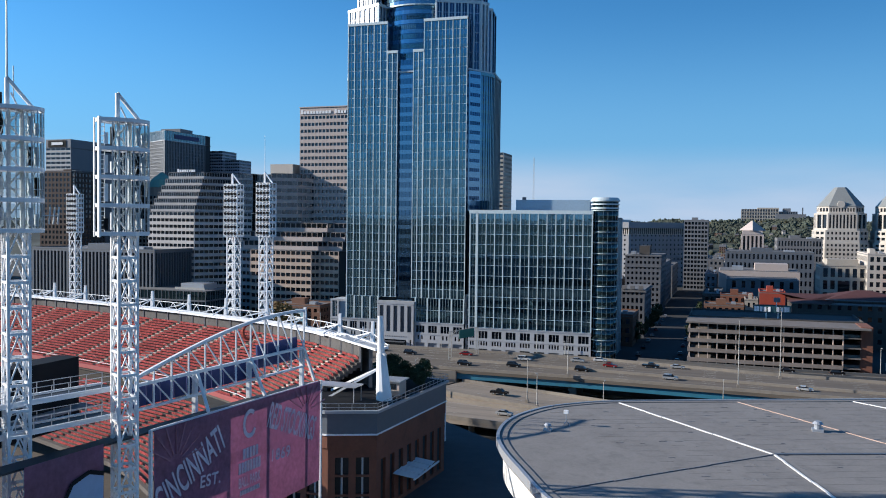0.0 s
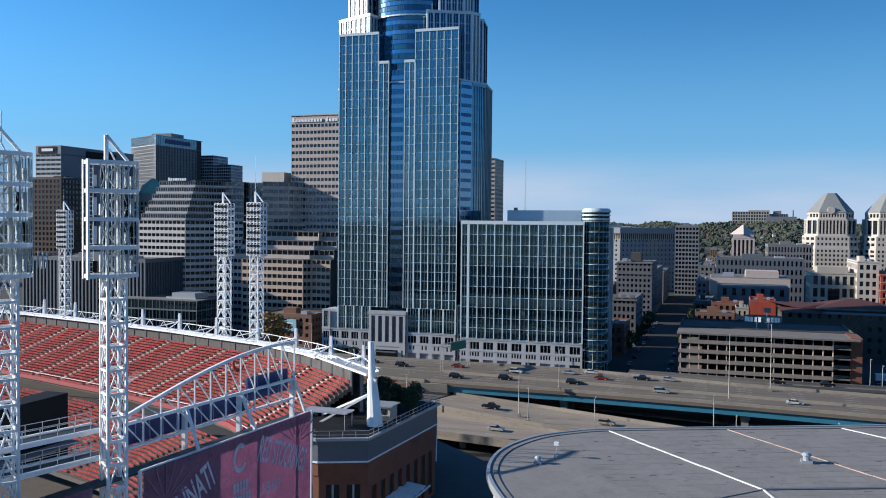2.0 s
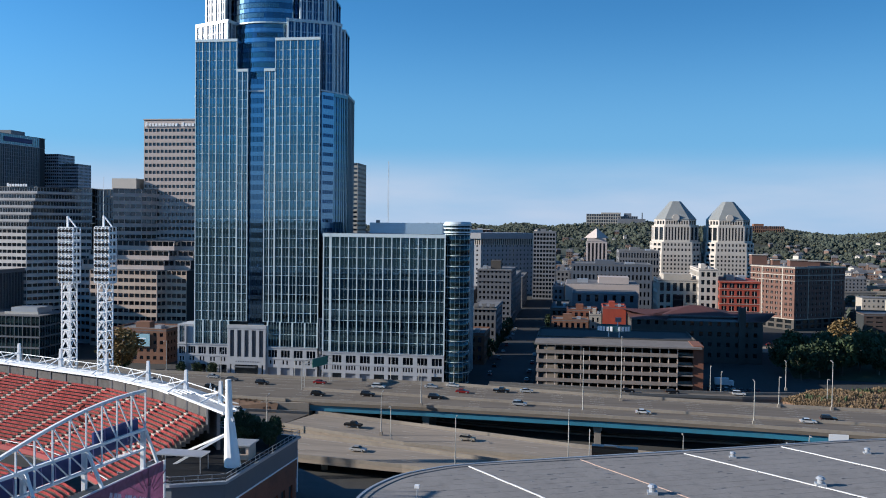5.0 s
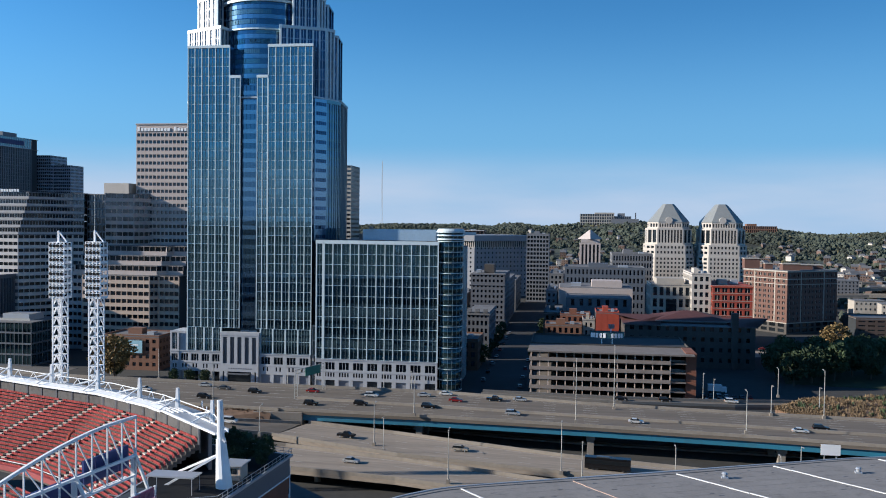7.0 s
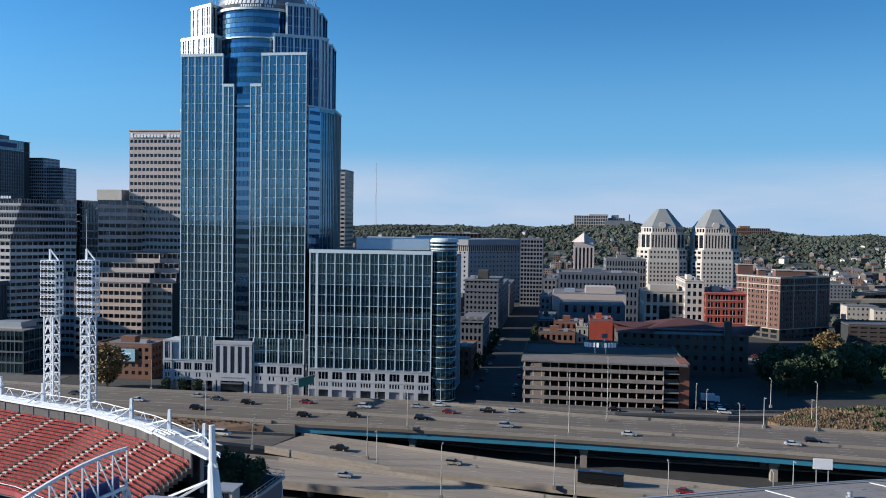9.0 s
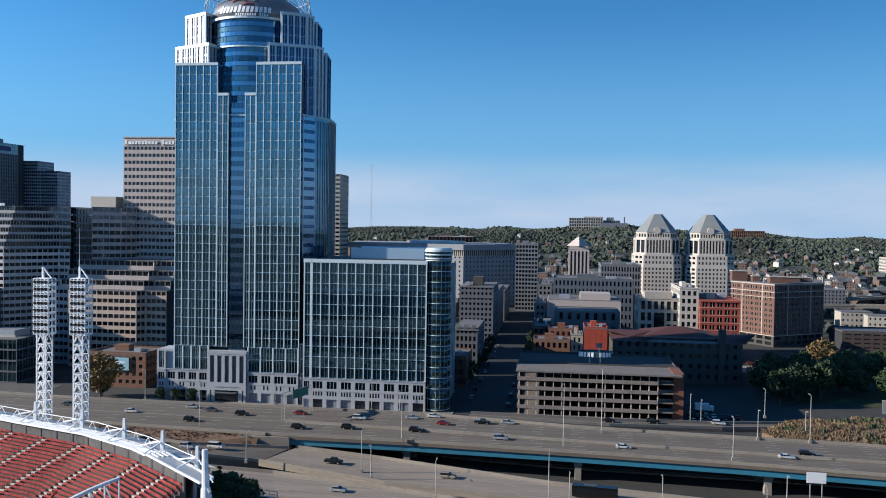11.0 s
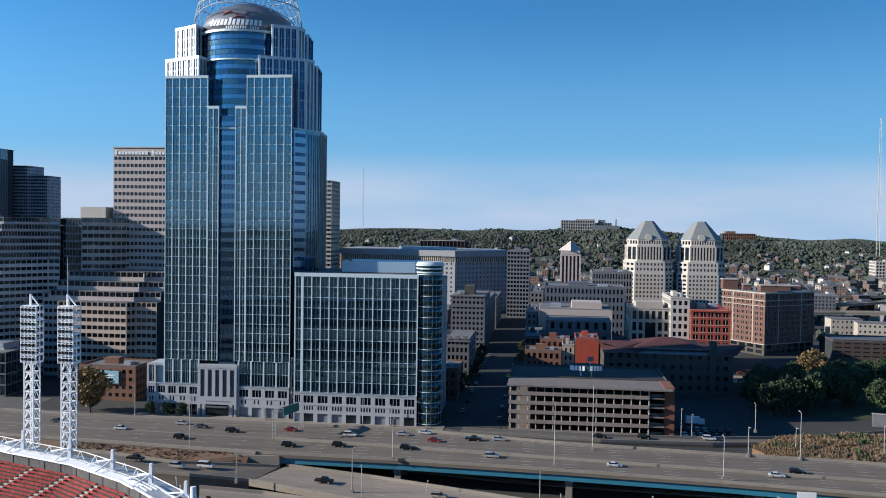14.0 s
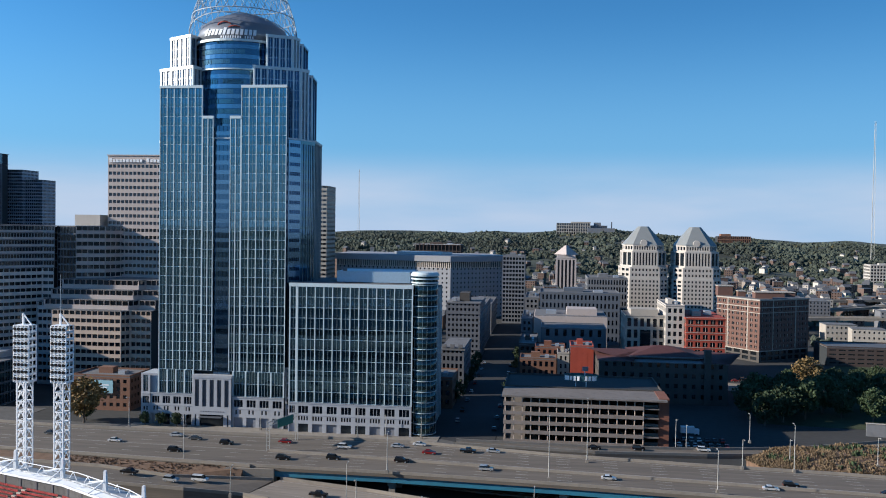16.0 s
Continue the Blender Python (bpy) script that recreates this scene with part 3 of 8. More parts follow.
# planted bank and park on the right
def bank_point(u, v):
    """A point of the bank: u along the deck's far edge, v away from it."""
    x = 73 + 207 * u
    y0 = float(np.interp(x, (70, 96, 180, 330), (289.6, 287.9, 278.0, 256.6)))
    deep = float(np.interp(x, (73, 84, 97, 117, 160), (15, 27, 31, 41, 44)))
    z = 8.5 + 1.7 * math.sin(math.pi * v * 0.75) + 0.35 * math.sin(x * 0.31 + v * 5) - 1.8 * max(0.0, 1 - u * 16)
    return (x + 1.6 * math.sin(v * 5), y0 + 0.5 + deep * v, z)


bm = bmesh.new()
vs = [[bm.verts.new(bank_point(i / 30, j / 7)) for i in range(31)] for j in range(8)]
for j in range(7):
    for i in range(30):
        bm.faces.new((vs[j][i], vs[j][i + 1], vs[j + 1][i + 1], vs[j + 1][i]))
rim_ = vs[0] + [r[-1] for r in vs[1:]] + vs[-1][-2::-1] + [r[0] for r in vs[-2:0:-1]]
base = [bm.verts.new((v.co.x, v.co.y, 0)) for v in rim_]
for i in range(len(rim_)):
    k = (i + 1) % len(rim_)
    bm.faces.new((base[i], base[k], rim_[k], rim_[i]))
single("planted_bank", bm, EARTH, "brown bank of dry grass beside the motorway", "bank", kind="structure", smooth=True)
bm = bmesh.new()
slab(bm, [(98, 400), (330, 380), (420, 600), (190, 580), (110, 480)], 0.0, 0.15)
single("park", bm, LAWN, "shaded park lawn under the trees", "lawn", kind="structure")
bm = bmesh.new()
slab(bm, [(100, 478), (132, 484), (200, 492), (320, 500), (320, 505), (200, 498), (132, 500), (100, 502)], 0.15, 0.2)
single("park_street", bm, PALEROAD, "pale street along the park", "street", kind="structure")
rw = thing("retaining_wall", "grey stone retaining wall with a coping beside the park", "retaining wall")
bm = bmesh.new()
beam(bm, (139, 384, 2.7), (230, 368, 2.7), 0.8, 5.4)
part("wall", bm, GREYSTONE, rw)
bm = bmesh.new()
beam(bm, (138.8, 384, 5.55), (230.2, 368, 5.55), 1.2, 0.3)
part("coping", bm, PALE, rw, "pale stone coping")


def grow(poly, d):
    """An outline moved out from its middle by d."""
    c = Vector((sum(p[0] for p in poly) / len(poly), sum(p[1] for p in poly) / len(poly)))
    return [tuple(Vector(p) + (Vector(p) - c).normalized() * d) for p in poly]


# ---- the glass tower ----
tower = thing("glass_tower", "tall blue glass office tower with white fins and stepped crown", "skyscraper", at=(0, 0, 0))
TK = dict(pier=0.34, sill=1.6, panes=2, depth=0.45, sub=0.1, mull=MULL, edge=0.3, spandrel=SPANDREL)
PLAN = [(-163.8, 353.7), (-108.9, 353.7), (-104.0, 363.2), (-101.6, 368.8), (-104.4, 391), (-168, 391), (-168.4, 363)]
bm = bmesh.new()
slab(bm, PLAN, 0, 123.2)
part("core", bm, CORE, tower)
bm = bmesh.new()
slab(bm, [(-164.4, 352.1), (-107.9, 352.1), (-102.5, 362.4), (-100.7, 368.5), (-103.5, 390.8), (-168.4, 391.5), (-169.4, 362.2)], 123.3, 124.0)
part("roof", bm, PANEL, tower)
facade(tower, (-164.3, 351), (-145.2, 351), 23.9, 146, 6, 30, FIN, GLASS_T, count=120, head=1.2, fins=True, **TK)
facade(tower, (-128.0, 351), (-108.1, 351), 23.9, 146, 6, 30, FIN, GLASS_T, count=120, head=1.2, fins=True, **TK)
facade(tower, (-145.2, 351.01), (-140.3, 351.01), 23.9, 133, 2, 27, FIN, GLASS_T, count=27, head=1.2, fins=True, **TK)
facade(tower, (-132.9, 351.01), (-128.0, 351.01), 23.9, 133, 2, 27, FIN, GLASS_T, count=27, head=1.2, fins=True, **TK)
part("front_core", bms((-164, -145.3, 351.8, 372, 23.9, 145.5), (-127.9, -108.3, 351.8, 360, 23.9, 145.5), (-145.1, -140.5, 351.9, 368, 23.9, 132.5), (-132.7, -128.1, 351.9, 368, 23.9, 132.5)), GLASS_BLUE, tower)
# The wing's return wall: its shadow is put into the dark glass.
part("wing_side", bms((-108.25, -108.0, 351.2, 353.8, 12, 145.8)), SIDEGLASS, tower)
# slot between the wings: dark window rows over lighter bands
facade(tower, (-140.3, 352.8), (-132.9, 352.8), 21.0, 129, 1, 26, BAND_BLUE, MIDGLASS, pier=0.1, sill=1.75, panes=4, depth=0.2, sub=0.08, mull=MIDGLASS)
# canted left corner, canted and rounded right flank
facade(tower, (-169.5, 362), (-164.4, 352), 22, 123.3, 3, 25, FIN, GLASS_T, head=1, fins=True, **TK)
# Right flank takes darker glass and bars, its shade put in the colour.
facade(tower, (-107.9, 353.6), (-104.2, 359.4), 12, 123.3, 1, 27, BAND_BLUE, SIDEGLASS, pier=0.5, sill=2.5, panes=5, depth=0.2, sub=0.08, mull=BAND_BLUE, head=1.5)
for (ax, ay), (bx, by), nb in (((-104.2, 359.4), (-102.5, 362.4), 1), ((-102.5, 362.4), (-101.3, 365.4), 1), ((-101.3, 365.4), (-100.7, 368.5), 1)):
    facade(tower, (ax, ay), (bx, by), 12, 123.3, nb, 27, SPANDREL, MIDGLASS, pier=0.25, sill=1.3, panes=2, depth=0.25, sub=0.1, mull=MULL, fins=True, head=1.5, spandrel=SPANDREL)
facade(tower, (-100.7, 368.5), (-103.5, 390.8), 12, 124.5, 5, 27, MULL, MIDGLASS, pier=0.55, sill=1.9, panes=2, depth=0.4, sub=0.12, mull=MULL, fins=True, head=1.0, spandrel=BAND_BLUE)


def tier(pts, z0, z1, fronts, back, roof):
    """An upper storey block over a run of plan points, closed behind by two more points; fronts gives each face's bays, floors and finish."""
    c = Vector((sum(p[0] for p in pts + back) / len(pts + back), sum(p[1] for p in pts + back) / len(pts + back)))
    bm = bmesh.new()
    slab(bm, [tuple(Vector(p) + (c - Vector(p)).normalized() * 1.0) for p in pts + back], z0, z1 - 0.4)
    part("tier_core", bm, roof, tower)
    bm = bmesh.new()
    slab(bm, [tuple(Vector(p) + (c - Vector(p)).normalized() * 0.3) for p in pts + back], z1 - 0.4, z1)
    part("tier_roof", bm, roof, tower)
    for p, q, (bays, floors, wall, glass, kw) in zip(pts, pts[1:], fronts):
        facade(tower, p, q, z0, z1, bays, floors, wall, glass, fins=True, **kw)


# One shoulder design: left set in sunlit white, right in shaded tones.
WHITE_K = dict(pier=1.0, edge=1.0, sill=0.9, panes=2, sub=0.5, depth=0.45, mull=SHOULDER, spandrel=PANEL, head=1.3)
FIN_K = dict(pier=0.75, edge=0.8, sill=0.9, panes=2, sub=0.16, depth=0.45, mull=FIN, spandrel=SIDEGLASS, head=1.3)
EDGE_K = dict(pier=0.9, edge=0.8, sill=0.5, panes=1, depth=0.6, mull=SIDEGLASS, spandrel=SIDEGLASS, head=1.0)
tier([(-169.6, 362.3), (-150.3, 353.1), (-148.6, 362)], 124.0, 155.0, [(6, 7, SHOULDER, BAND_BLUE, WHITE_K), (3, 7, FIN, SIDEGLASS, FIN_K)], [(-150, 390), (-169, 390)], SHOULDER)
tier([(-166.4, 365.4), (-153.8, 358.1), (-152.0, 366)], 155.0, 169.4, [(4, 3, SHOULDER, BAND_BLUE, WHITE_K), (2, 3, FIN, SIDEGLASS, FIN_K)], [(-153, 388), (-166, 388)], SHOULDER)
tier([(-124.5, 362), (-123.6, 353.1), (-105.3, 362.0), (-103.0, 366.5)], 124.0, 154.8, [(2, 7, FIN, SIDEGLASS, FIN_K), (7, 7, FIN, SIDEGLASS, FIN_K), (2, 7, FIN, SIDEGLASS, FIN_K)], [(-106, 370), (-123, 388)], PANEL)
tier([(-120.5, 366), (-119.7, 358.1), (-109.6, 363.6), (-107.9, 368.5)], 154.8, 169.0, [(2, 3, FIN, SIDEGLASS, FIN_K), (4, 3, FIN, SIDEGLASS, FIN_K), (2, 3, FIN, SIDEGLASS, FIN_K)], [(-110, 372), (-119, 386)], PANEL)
# Dark glass side faces paint the shadowed recess behind the shoulder.
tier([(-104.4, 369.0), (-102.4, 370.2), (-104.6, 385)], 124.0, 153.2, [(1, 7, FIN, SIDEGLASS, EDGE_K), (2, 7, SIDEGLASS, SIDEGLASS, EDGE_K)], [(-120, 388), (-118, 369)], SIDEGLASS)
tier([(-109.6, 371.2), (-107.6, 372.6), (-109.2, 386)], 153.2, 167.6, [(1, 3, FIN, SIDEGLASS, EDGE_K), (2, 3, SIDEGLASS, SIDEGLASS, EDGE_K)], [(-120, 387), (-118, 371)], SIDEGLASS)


def drum(cx, cy, rx, ry, z0, z1, n=48, rx1=None, ry1=None):
    bm = bmesh.new()
    rx1, ry1 = rx1 or rx, ry1 or ry
    lo = [bm.verts.new((cx + rx * math.cos(2 * math.pi * i / n), cy + ry * math.sin(2 * math.pi * i / n), z0)) for i in range(n)]
    hi = [bm.verts.new((cx + rx1 * math.cos(2 * math.pi * i / n), cy + ry1 * math.sin(2 * math.pi * i / n), z1)) for i in range(n)]
    bm.faces.new(lo[::-1])
    bm.faces.new(hi)
    for i in range(n):
        j = (i + 1) % n
        bm.faces.new((lo[i], lo[j], hi[j], hi[i]))
    return bm


_dr = random.Random(12)
for k in range(10):
    z = 124.0 + k * 4.29
    part("drum_band", drum(-136.5, 376.5, 20.85, 21.35, z, z + 1.7), BAND_BLUE, tower)
    part("drum_glazing", drum(-136.5, 376.5, 20.7, 21.2, z + 1.7, z + 4.29), MIDGLASS, tower)
    bm = bmesh.new()  # pale panes painted in for lit windows
    runs = [(_dr.randrange(-46, 10), _dr.randrange(5, 16)) for _ in range(3)]
    for a0, n in runs:
        for i in range(n):
            a = radians(-90 + a0 + i * 2.5)
            c, t_ = Vector((-136.5 + 20.75 * math.cos(a), 376.5 + 21.25 * math.sin(a), z + 2.9)), Vector((-math.sin(a), math.cos(a), 0))
            beam(bm, c - t_ * 0.33, c + t_ * 0.33, 0.12, 1.9)
    tagged(part("blind", bm, SPANDREL, tower), kind="stuff")
part("drum_rim", drum(-136.5, 376.5, 21.6, 22.1, 153.4, 154.0), FIN, tower)
part("drum_rim", drum(-136.5, 376.5, 21.6, 22.1, 165.6, 166.6), FIN, tower)
part("sign_band", drum(-136.5, 376.5, 21.3, 21.8, 166.6, 174.6, rx1=18.6, ry1=19.1), SIGNBAND, tower, "grey sloping sign band under the crown", smooth=True)
part("crown_roof", drum(-136.5, 376.5, 18.6, 19.1, 174.6, 178.6, rx1=13, ry1=13), SIGNBAND, tower)
part("crown_dome", drum(-136.5, 376.5, 13, 13, 178.6, 181.2, rx1=6, ry1=6), DOMEMESH, tower)


def arc_block(a0, a1, z0, z1, lean=0.0, sag=0.0, n=1):
    """A raised block on the sloping band, between two bearings in degrees."""
    bm = bmesh.new()
    for i in range(n):
        vs = []
        for z in (z0, z1):
            r = 21.75 - (z - 166.6) * 0.338
            for out in (0.0, 0.35):
                for u in (i / n, (i + 1) / n):
                    a = radians(a0 + (a1 - a0) * u + lean * (z - z0))
                    vs.append(bm.verts.new((-136.5 + (r + out) * math.cos(a), 376.5 + (r + out) * math.sin(a), z + sag * math.sin(math.pi * u))))
        for q in ((0, 1, 5, 4), (2, 6, 7, 3), (0, 2, 3, 1), (4, 5, 7, 6), (0, 4, 6, 2), (1, 3, 7, 5)):
            bm.faces.new([vs[j] for j in q])
    return bm


for i in range(13):  # the sign's letters as plain blocks
    a = -120.5 + i * 5.1
    tall = i in (0, 5)
    part("sign_block", arc_block(a, a + 3.4, 168.3, 171.6 if tall else 170.9, lean=0.35), WHITE, tower, "white sign block")
for i in range(14):
    if i != 9:
        part("sign_block", arc_block(-96.5 + i * 2.75, -95.0 + i * 2.75, 166.75, 167.85), WHITE, tower, "small white sign block")
part("sign_swoosh", arc_block(-104, -86, 173.0, 173.5, sag=1.2, n=8), BRICK_RED, tower, "red swoosh above the sign")
part("sign_swoosh", arc_block(-89, -74, 171.6, 172.0, sag=0.7, n=6), BRICK_RED, tower, "red swoosh above the sign")


def crown_radius(z):
    u = (z - 167.0) / 36.0
    return 24.2 * (1 - 0.55 * u * u)


def crown_point(a, z):
    r = crown_radius(z)
    return (-136.5 + r * math.cos(a), 376.5 + r * math.sin(a), z)


def net_foot(a):
    """Lowest height of the crown's net at a bearing: it arches over the sign."""
    return 167.2 + 10.5 * max(0.0, -math.sin(a)) ** 0.7


for k in range(34):
    a0 = 2 * math.pi * k / 34
    for turn in (-1, 1):
        bm = bmesh.new()
        top = 203 - 9 * (0.5 + 0.5 * math.sin(a0))
        for i in range(14):
            (aa, za), (ab, zb) = [(a0 + turn * 0.95 * (j / 14) ** 0.8, 167.2 + (top - 167.2) * j / 14) for j in (i, i + 1)]
            if za >= net_foot(aa) - 1.2:
                tube(bm, crown_point(aa, za), crown_point(ab, zb), 0.12, n=5)
        part("crown_rib", bm, CROWN, tower)
for z in (0.0, 180.0, 187.0, 194.0):
    bm = bmesh.new()
    pts = [crown_point(2 * math.pi * i / 40, max(z, net_foot(2 * math.pi * i / 40))) for i in range(41)]
    for p, q in zip(pts, pts[1:]):
        tube(bm, p, q, 0.22, n=6)
    part("crown_ring", bm, CROWN, tower)
# base
def pierced(owner, x0, x1, y, z0, z1, holes, zh, wall, fill, depth=0.5):
    """A plain wall along x with openings between given places and heights, each filled by a set-back pane."""
    xs = [x0] + [v for h in holes for v in h] + [x1]
    w = part("wall", wall_grid([v - x0 for v in xs], [z0, zh[0], zh[1], z1], depth), wall, owner)
    w.matrix_local = Matrix.Translation((x0, y, 0))
    for a, b in holes:
        part("pane", bms((a, b, y + depth, y + depth + 0.1, zh[0], zh[1])), fill, owner)


def base_bays(owner, x0, x1, n, y, slots, top, street):
    """The stone base: street openings, a row of slots and a row of wide windows, bay by bay."""
    bw = (x1 - x0) / n
    facade(owner, (x0, y), (x1, y), top - 5.2, top, n, 1, STONE_T, GLASS_DARK, pier=bw * 0.3, edge=bw * 0.15, sill=0.7, panes=3, depth=0.5, head=1.4, sub=0.16, mull=STONE_T)
    holes = []
    for k in range(n):
        c = x0 + (k + 0.5) * bw
        sp = bw * (0.3 if slots == 2 else 0.19)
        holes += [(c + (i - (slots - 1) / 2) * sp - 0.36, c + (i - (slots - 1) / 2) * sp + 0.36) for i in range(slots)]
    pierced(owner, x0, x1, y, top - 8.1, top - 5.2, holes, (top - 7.5, top - 5.7), STONE_T, GLASS_DARK, 0.4)
    for k in range(n):
        c = x0 + (k + 0.5) * bw
        fill = street[k % len(street)]
        pierced(owner, c - bw / 2, c + bw / 2, y, 0.0, top - 8.1, [(c - bw * 0.36, c + bw * 0.36)], (0.05, top - 8.9), STONE_T, fill, 0.7)
    part("string_course", bms((x0, x1, y - 0.2, y, top - 0.45, top)), STONE_T, owner)
    part("string_course", bms((x0, x1, y - 0.15, y, top - 5.35, top - 5.05)), STONE_T, owner)


PORCHGLASS = mat("grey_porch_glass", (0.11, 0.125, 0.15), 0.2, 0.3, var=0.1)
DOORGREY = mat("grey_roller_door", (0.22, 0.23, 0.26), 0.55, 0.2, var=0.08, stain=0.15)
base_bays(tower, -167.6, -148.3, 4, 350.4, 2, 13.7, [GLASS_DARK])
base_bays(tower, -131.0, -108.1, 4, 350.4, 2, 13.3, [DOORGREY, DOORGREY])
facade(tower, (-164.4, 350.8), (-148.3, 350.8), 13.7, 23.9, 4, 2, FIN, GLASS_T, pier=0.6, sill=0.9, panes=4, depth=0.45, sub=0.16, mull=MULL, fins=True, spandrel=SPANDREL)
facade(tower, (-131.0, 350.8), (-108.1, 350.8), 13.3, 23.9, 4, 2, FIN, GLASS_T, pier=0.6, sill=0.9, panes=4, depth=0.45, sub=0.16, mull=MULL, fins=True, spandrel=SPANDREL)
# turret at the left end of the base
facade(tower, (-171.7, 350.2), (-167.6, 350.2), 13.5, 22.2, 1, 1, STONE_T, GLASS_T, pier=0.9, sill=0.6, panes=3, depth=0.5, head=0.9, sub=0.14)
base_bays(tower, -171.7, -167.6, 1, 350.2, 2, 13.5, [GLASS_DARK])
part("turret_core", bms((-171.6, -164.5, 351.0, 362, 0, 22.0)), STONE_T, tower)
# tall porch
pierced(tower, -148.3, -131.0, 349.6, 8.0, 20.9, [(-147.2 + i * 3.3, -145.3 + i * 3.3) for i in range(5)], (8.6, 20.2), STONE_T, PORCHGLASS, 0.6)
pierced(tower, -148.3, -131.0, 349.6, 0.0, 8.0, [(-147.2, -146.5), (-145.0, -134.4), (-132.8, -132.1)], (0.05, 5.2), STONE_T, GLASS_DARK, 0.9)
part("porch_cornice", bms((-148.5, -130.8, 349.4, 352.2, 20.9, 22.3)), STONE_T, tower)
part("porch_core", bms((-148.2, -131.1, 350.65, 351.5, 0, 21)), STONE_T, tower)
part("porch_slots", bms(*[(-144.6 + i * 1.1, -144.0 + i * 1.1, 349.5, 349.62, 6.4, 6.8) for i in range(10)]), GREYC, tower)
part("porch_canopy", bms((-144.6, -134.8, 347.4, 349.6, 4.3, 4.6)), DARKM, tower, "dark glass entrance canopy")

# ---- the lower glass block beside it ----
low = thing("glass_office_block", "broad glass office block with white fins and a round corner", "office building")
part("core", bms((-104.5, -53, 348.5, 392, 0, 62)), CORE, low)
part("roof", bms((-105, -52.6, 347.4, 392, 62.0, 62.5)), ROOFGREY, low)
LK = dict(pier=0.36, sill=1.45, panes=2, depth=0.5, sub=0.1, mull=MULL, edge=0.5, spandrel=SPANDREL)
facade(low, (-101.7, 347), (-52.6, 347), 12.7, 62.8, 13, 11, FIN, GLASS_T, count=88, head=1.5, fins=True, **LK)
facade(low, (-105, 347), (-101.71, 347), 12.7, 62.8, 1, 11, FIN, GLASS_T, count=11, head=1.5, fins=True, **{**LK, "panes": 2})
base_bays(low, -101.6, -52.6, 8, 346.7, 4, 12.7, [GLASS_DARK, DOORGREY, DOORGREY, GLASS_DARK])
base_bays(low, -105.0, -101.6, 1, 346.7, 2, 12.7, [STONE_T])
facade(low, (-46, 352), (-46, 392), 0, 60, 8, 14, FIN, GLASS_T, pier=0.8, sill=1.3, panes=4, depth=0.4, sub=0.14, mull=MULL, fins=True, spandrel=SPANDREL)
part("side_core", bms((-53, -46.5, 352.4, 392, 0, 59.8)), CORE, low)
part("side_roof", bms((-52.5, -46.1, 352.4, 392, 59.85, 60.3)), ROOFGREY, low)
for k in range(15):
    z = 1.0 + k * 4.42
    part("corner_band", drum(-48.5, 352.5, 5.5, 5.5, z, z + 0.24, 32), FIN, low, smooth=False)
    part("corner_glazing", drum(-48.5, 352.5, 5.3, 5.3, z + 0.3, z + 4.42, 32), CORNERGLASS, low, smooth=True)
    mull_bm = bmesh.new()
    for i in range(12):
        a = radians(-150 + i * 20)
        box(mull_bm, -48.5 + 5.32 * math.cos(a) - 0.06, -48.5 + 5.32 * math.cos(a) + 0.06, 352.5 + 5.32 * math.sin(a) - 0.06, 352.5 + 5.32 * math.sin(a) + 0.06, z + 0.3, z + 4.42)
    part("corner_mullions", mull_bm, MULL, low)
for z, r in ((63.6, 5.7), (65.2, 5.8), (66.6, 6.0)):
    part("corner_ring", drum(-48.5, 352.5, r, r, z, z + 0.55, 32), FIN, low)
part("corner_cap", drum(-48.5, 352.5, 5.9, 5.9, 67.2, 68.2, 32, 5.2, 5.2), FIN, low)
part("plant_house", bms((-88, -56, 360, 382, 62.8, 67.5)), mat("pale_blue_panel", (0.35, 0.47, 0.58), 0.4, 0.3), low)
part("plant_vent", bms((-85, -83.4, 359.2, 360, 67.5, 68.6)), DARKM, low)
part("link_wall", bms((-108.0, -105.1, 352.6, 356, 0, 25.6)), STONE_T, low)
facade(low, (-108.0, 352.1), (-105.1, 352.1), 12.9, 26.2, 1, 2, STONE_T, GLASS_T, pier=0.5, sill=0.5, panes=3, depth=0.4, head=0.7, sub=0.12)
facade(low, (-108.0, 352.1), (-105.1, 352.1), 0, 12.9, 1, 3, STONE_T, GLASS_DARK, pier=0.8, sill=1.5, depth=0.4)

# ---- parking garage ----
garage = thing("parking_garage", "long open parking garage of brown concrete bands", "parking garage")
GX0, GX1, GY = -14.2, 50.7, 342.0
for k in range(5):
    z = 1.2 + k * 3.75
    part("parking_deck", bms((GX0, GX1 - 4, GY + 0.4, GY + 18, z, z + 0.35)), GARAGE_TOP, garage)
    part("parapet_band", bms((GX0, GX1 - 10, GY, GY + 0.35, z - 0.2, z + 1.25)), GARAGE, garage)
    part("parapet_band", bms((GX0 - 0.35, GX0, GY, GY + 18, z - 0.2, z + 1.25)), GARAGE, garage)
    part("parapet_band", bms((GX1 - 10, GX1 - 4, GY + 4, GY + 4.35, z - 0.2, z + 1.25)), GARAGE, garage)
part("roof_deck", bms((GX0 - 1, GX1 - 1, GY - 1.2, GY + 18, 19.6, 20.2)), GARAGE_TOP, garage)
colm = mesh_of(bms((-0.2, 0.2, 0, 0.5, 0, 18.6)), "column", BEIGE)
for k in range(17):
    share("column", colm, garage, Matrix.Translation((GX0 + 0.4 + k * 3.4, GY + 0.4, 1.0)))
part("stair_tower", bms((GX1 - 4, GX1, GY + 2, GY + 18, 0, 20.5)), BRICK, garage)
# Near-black wall puts the shade inside the garage into its colour.
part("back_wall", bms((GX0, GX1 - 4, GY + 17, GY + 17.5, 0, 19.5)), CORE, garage)

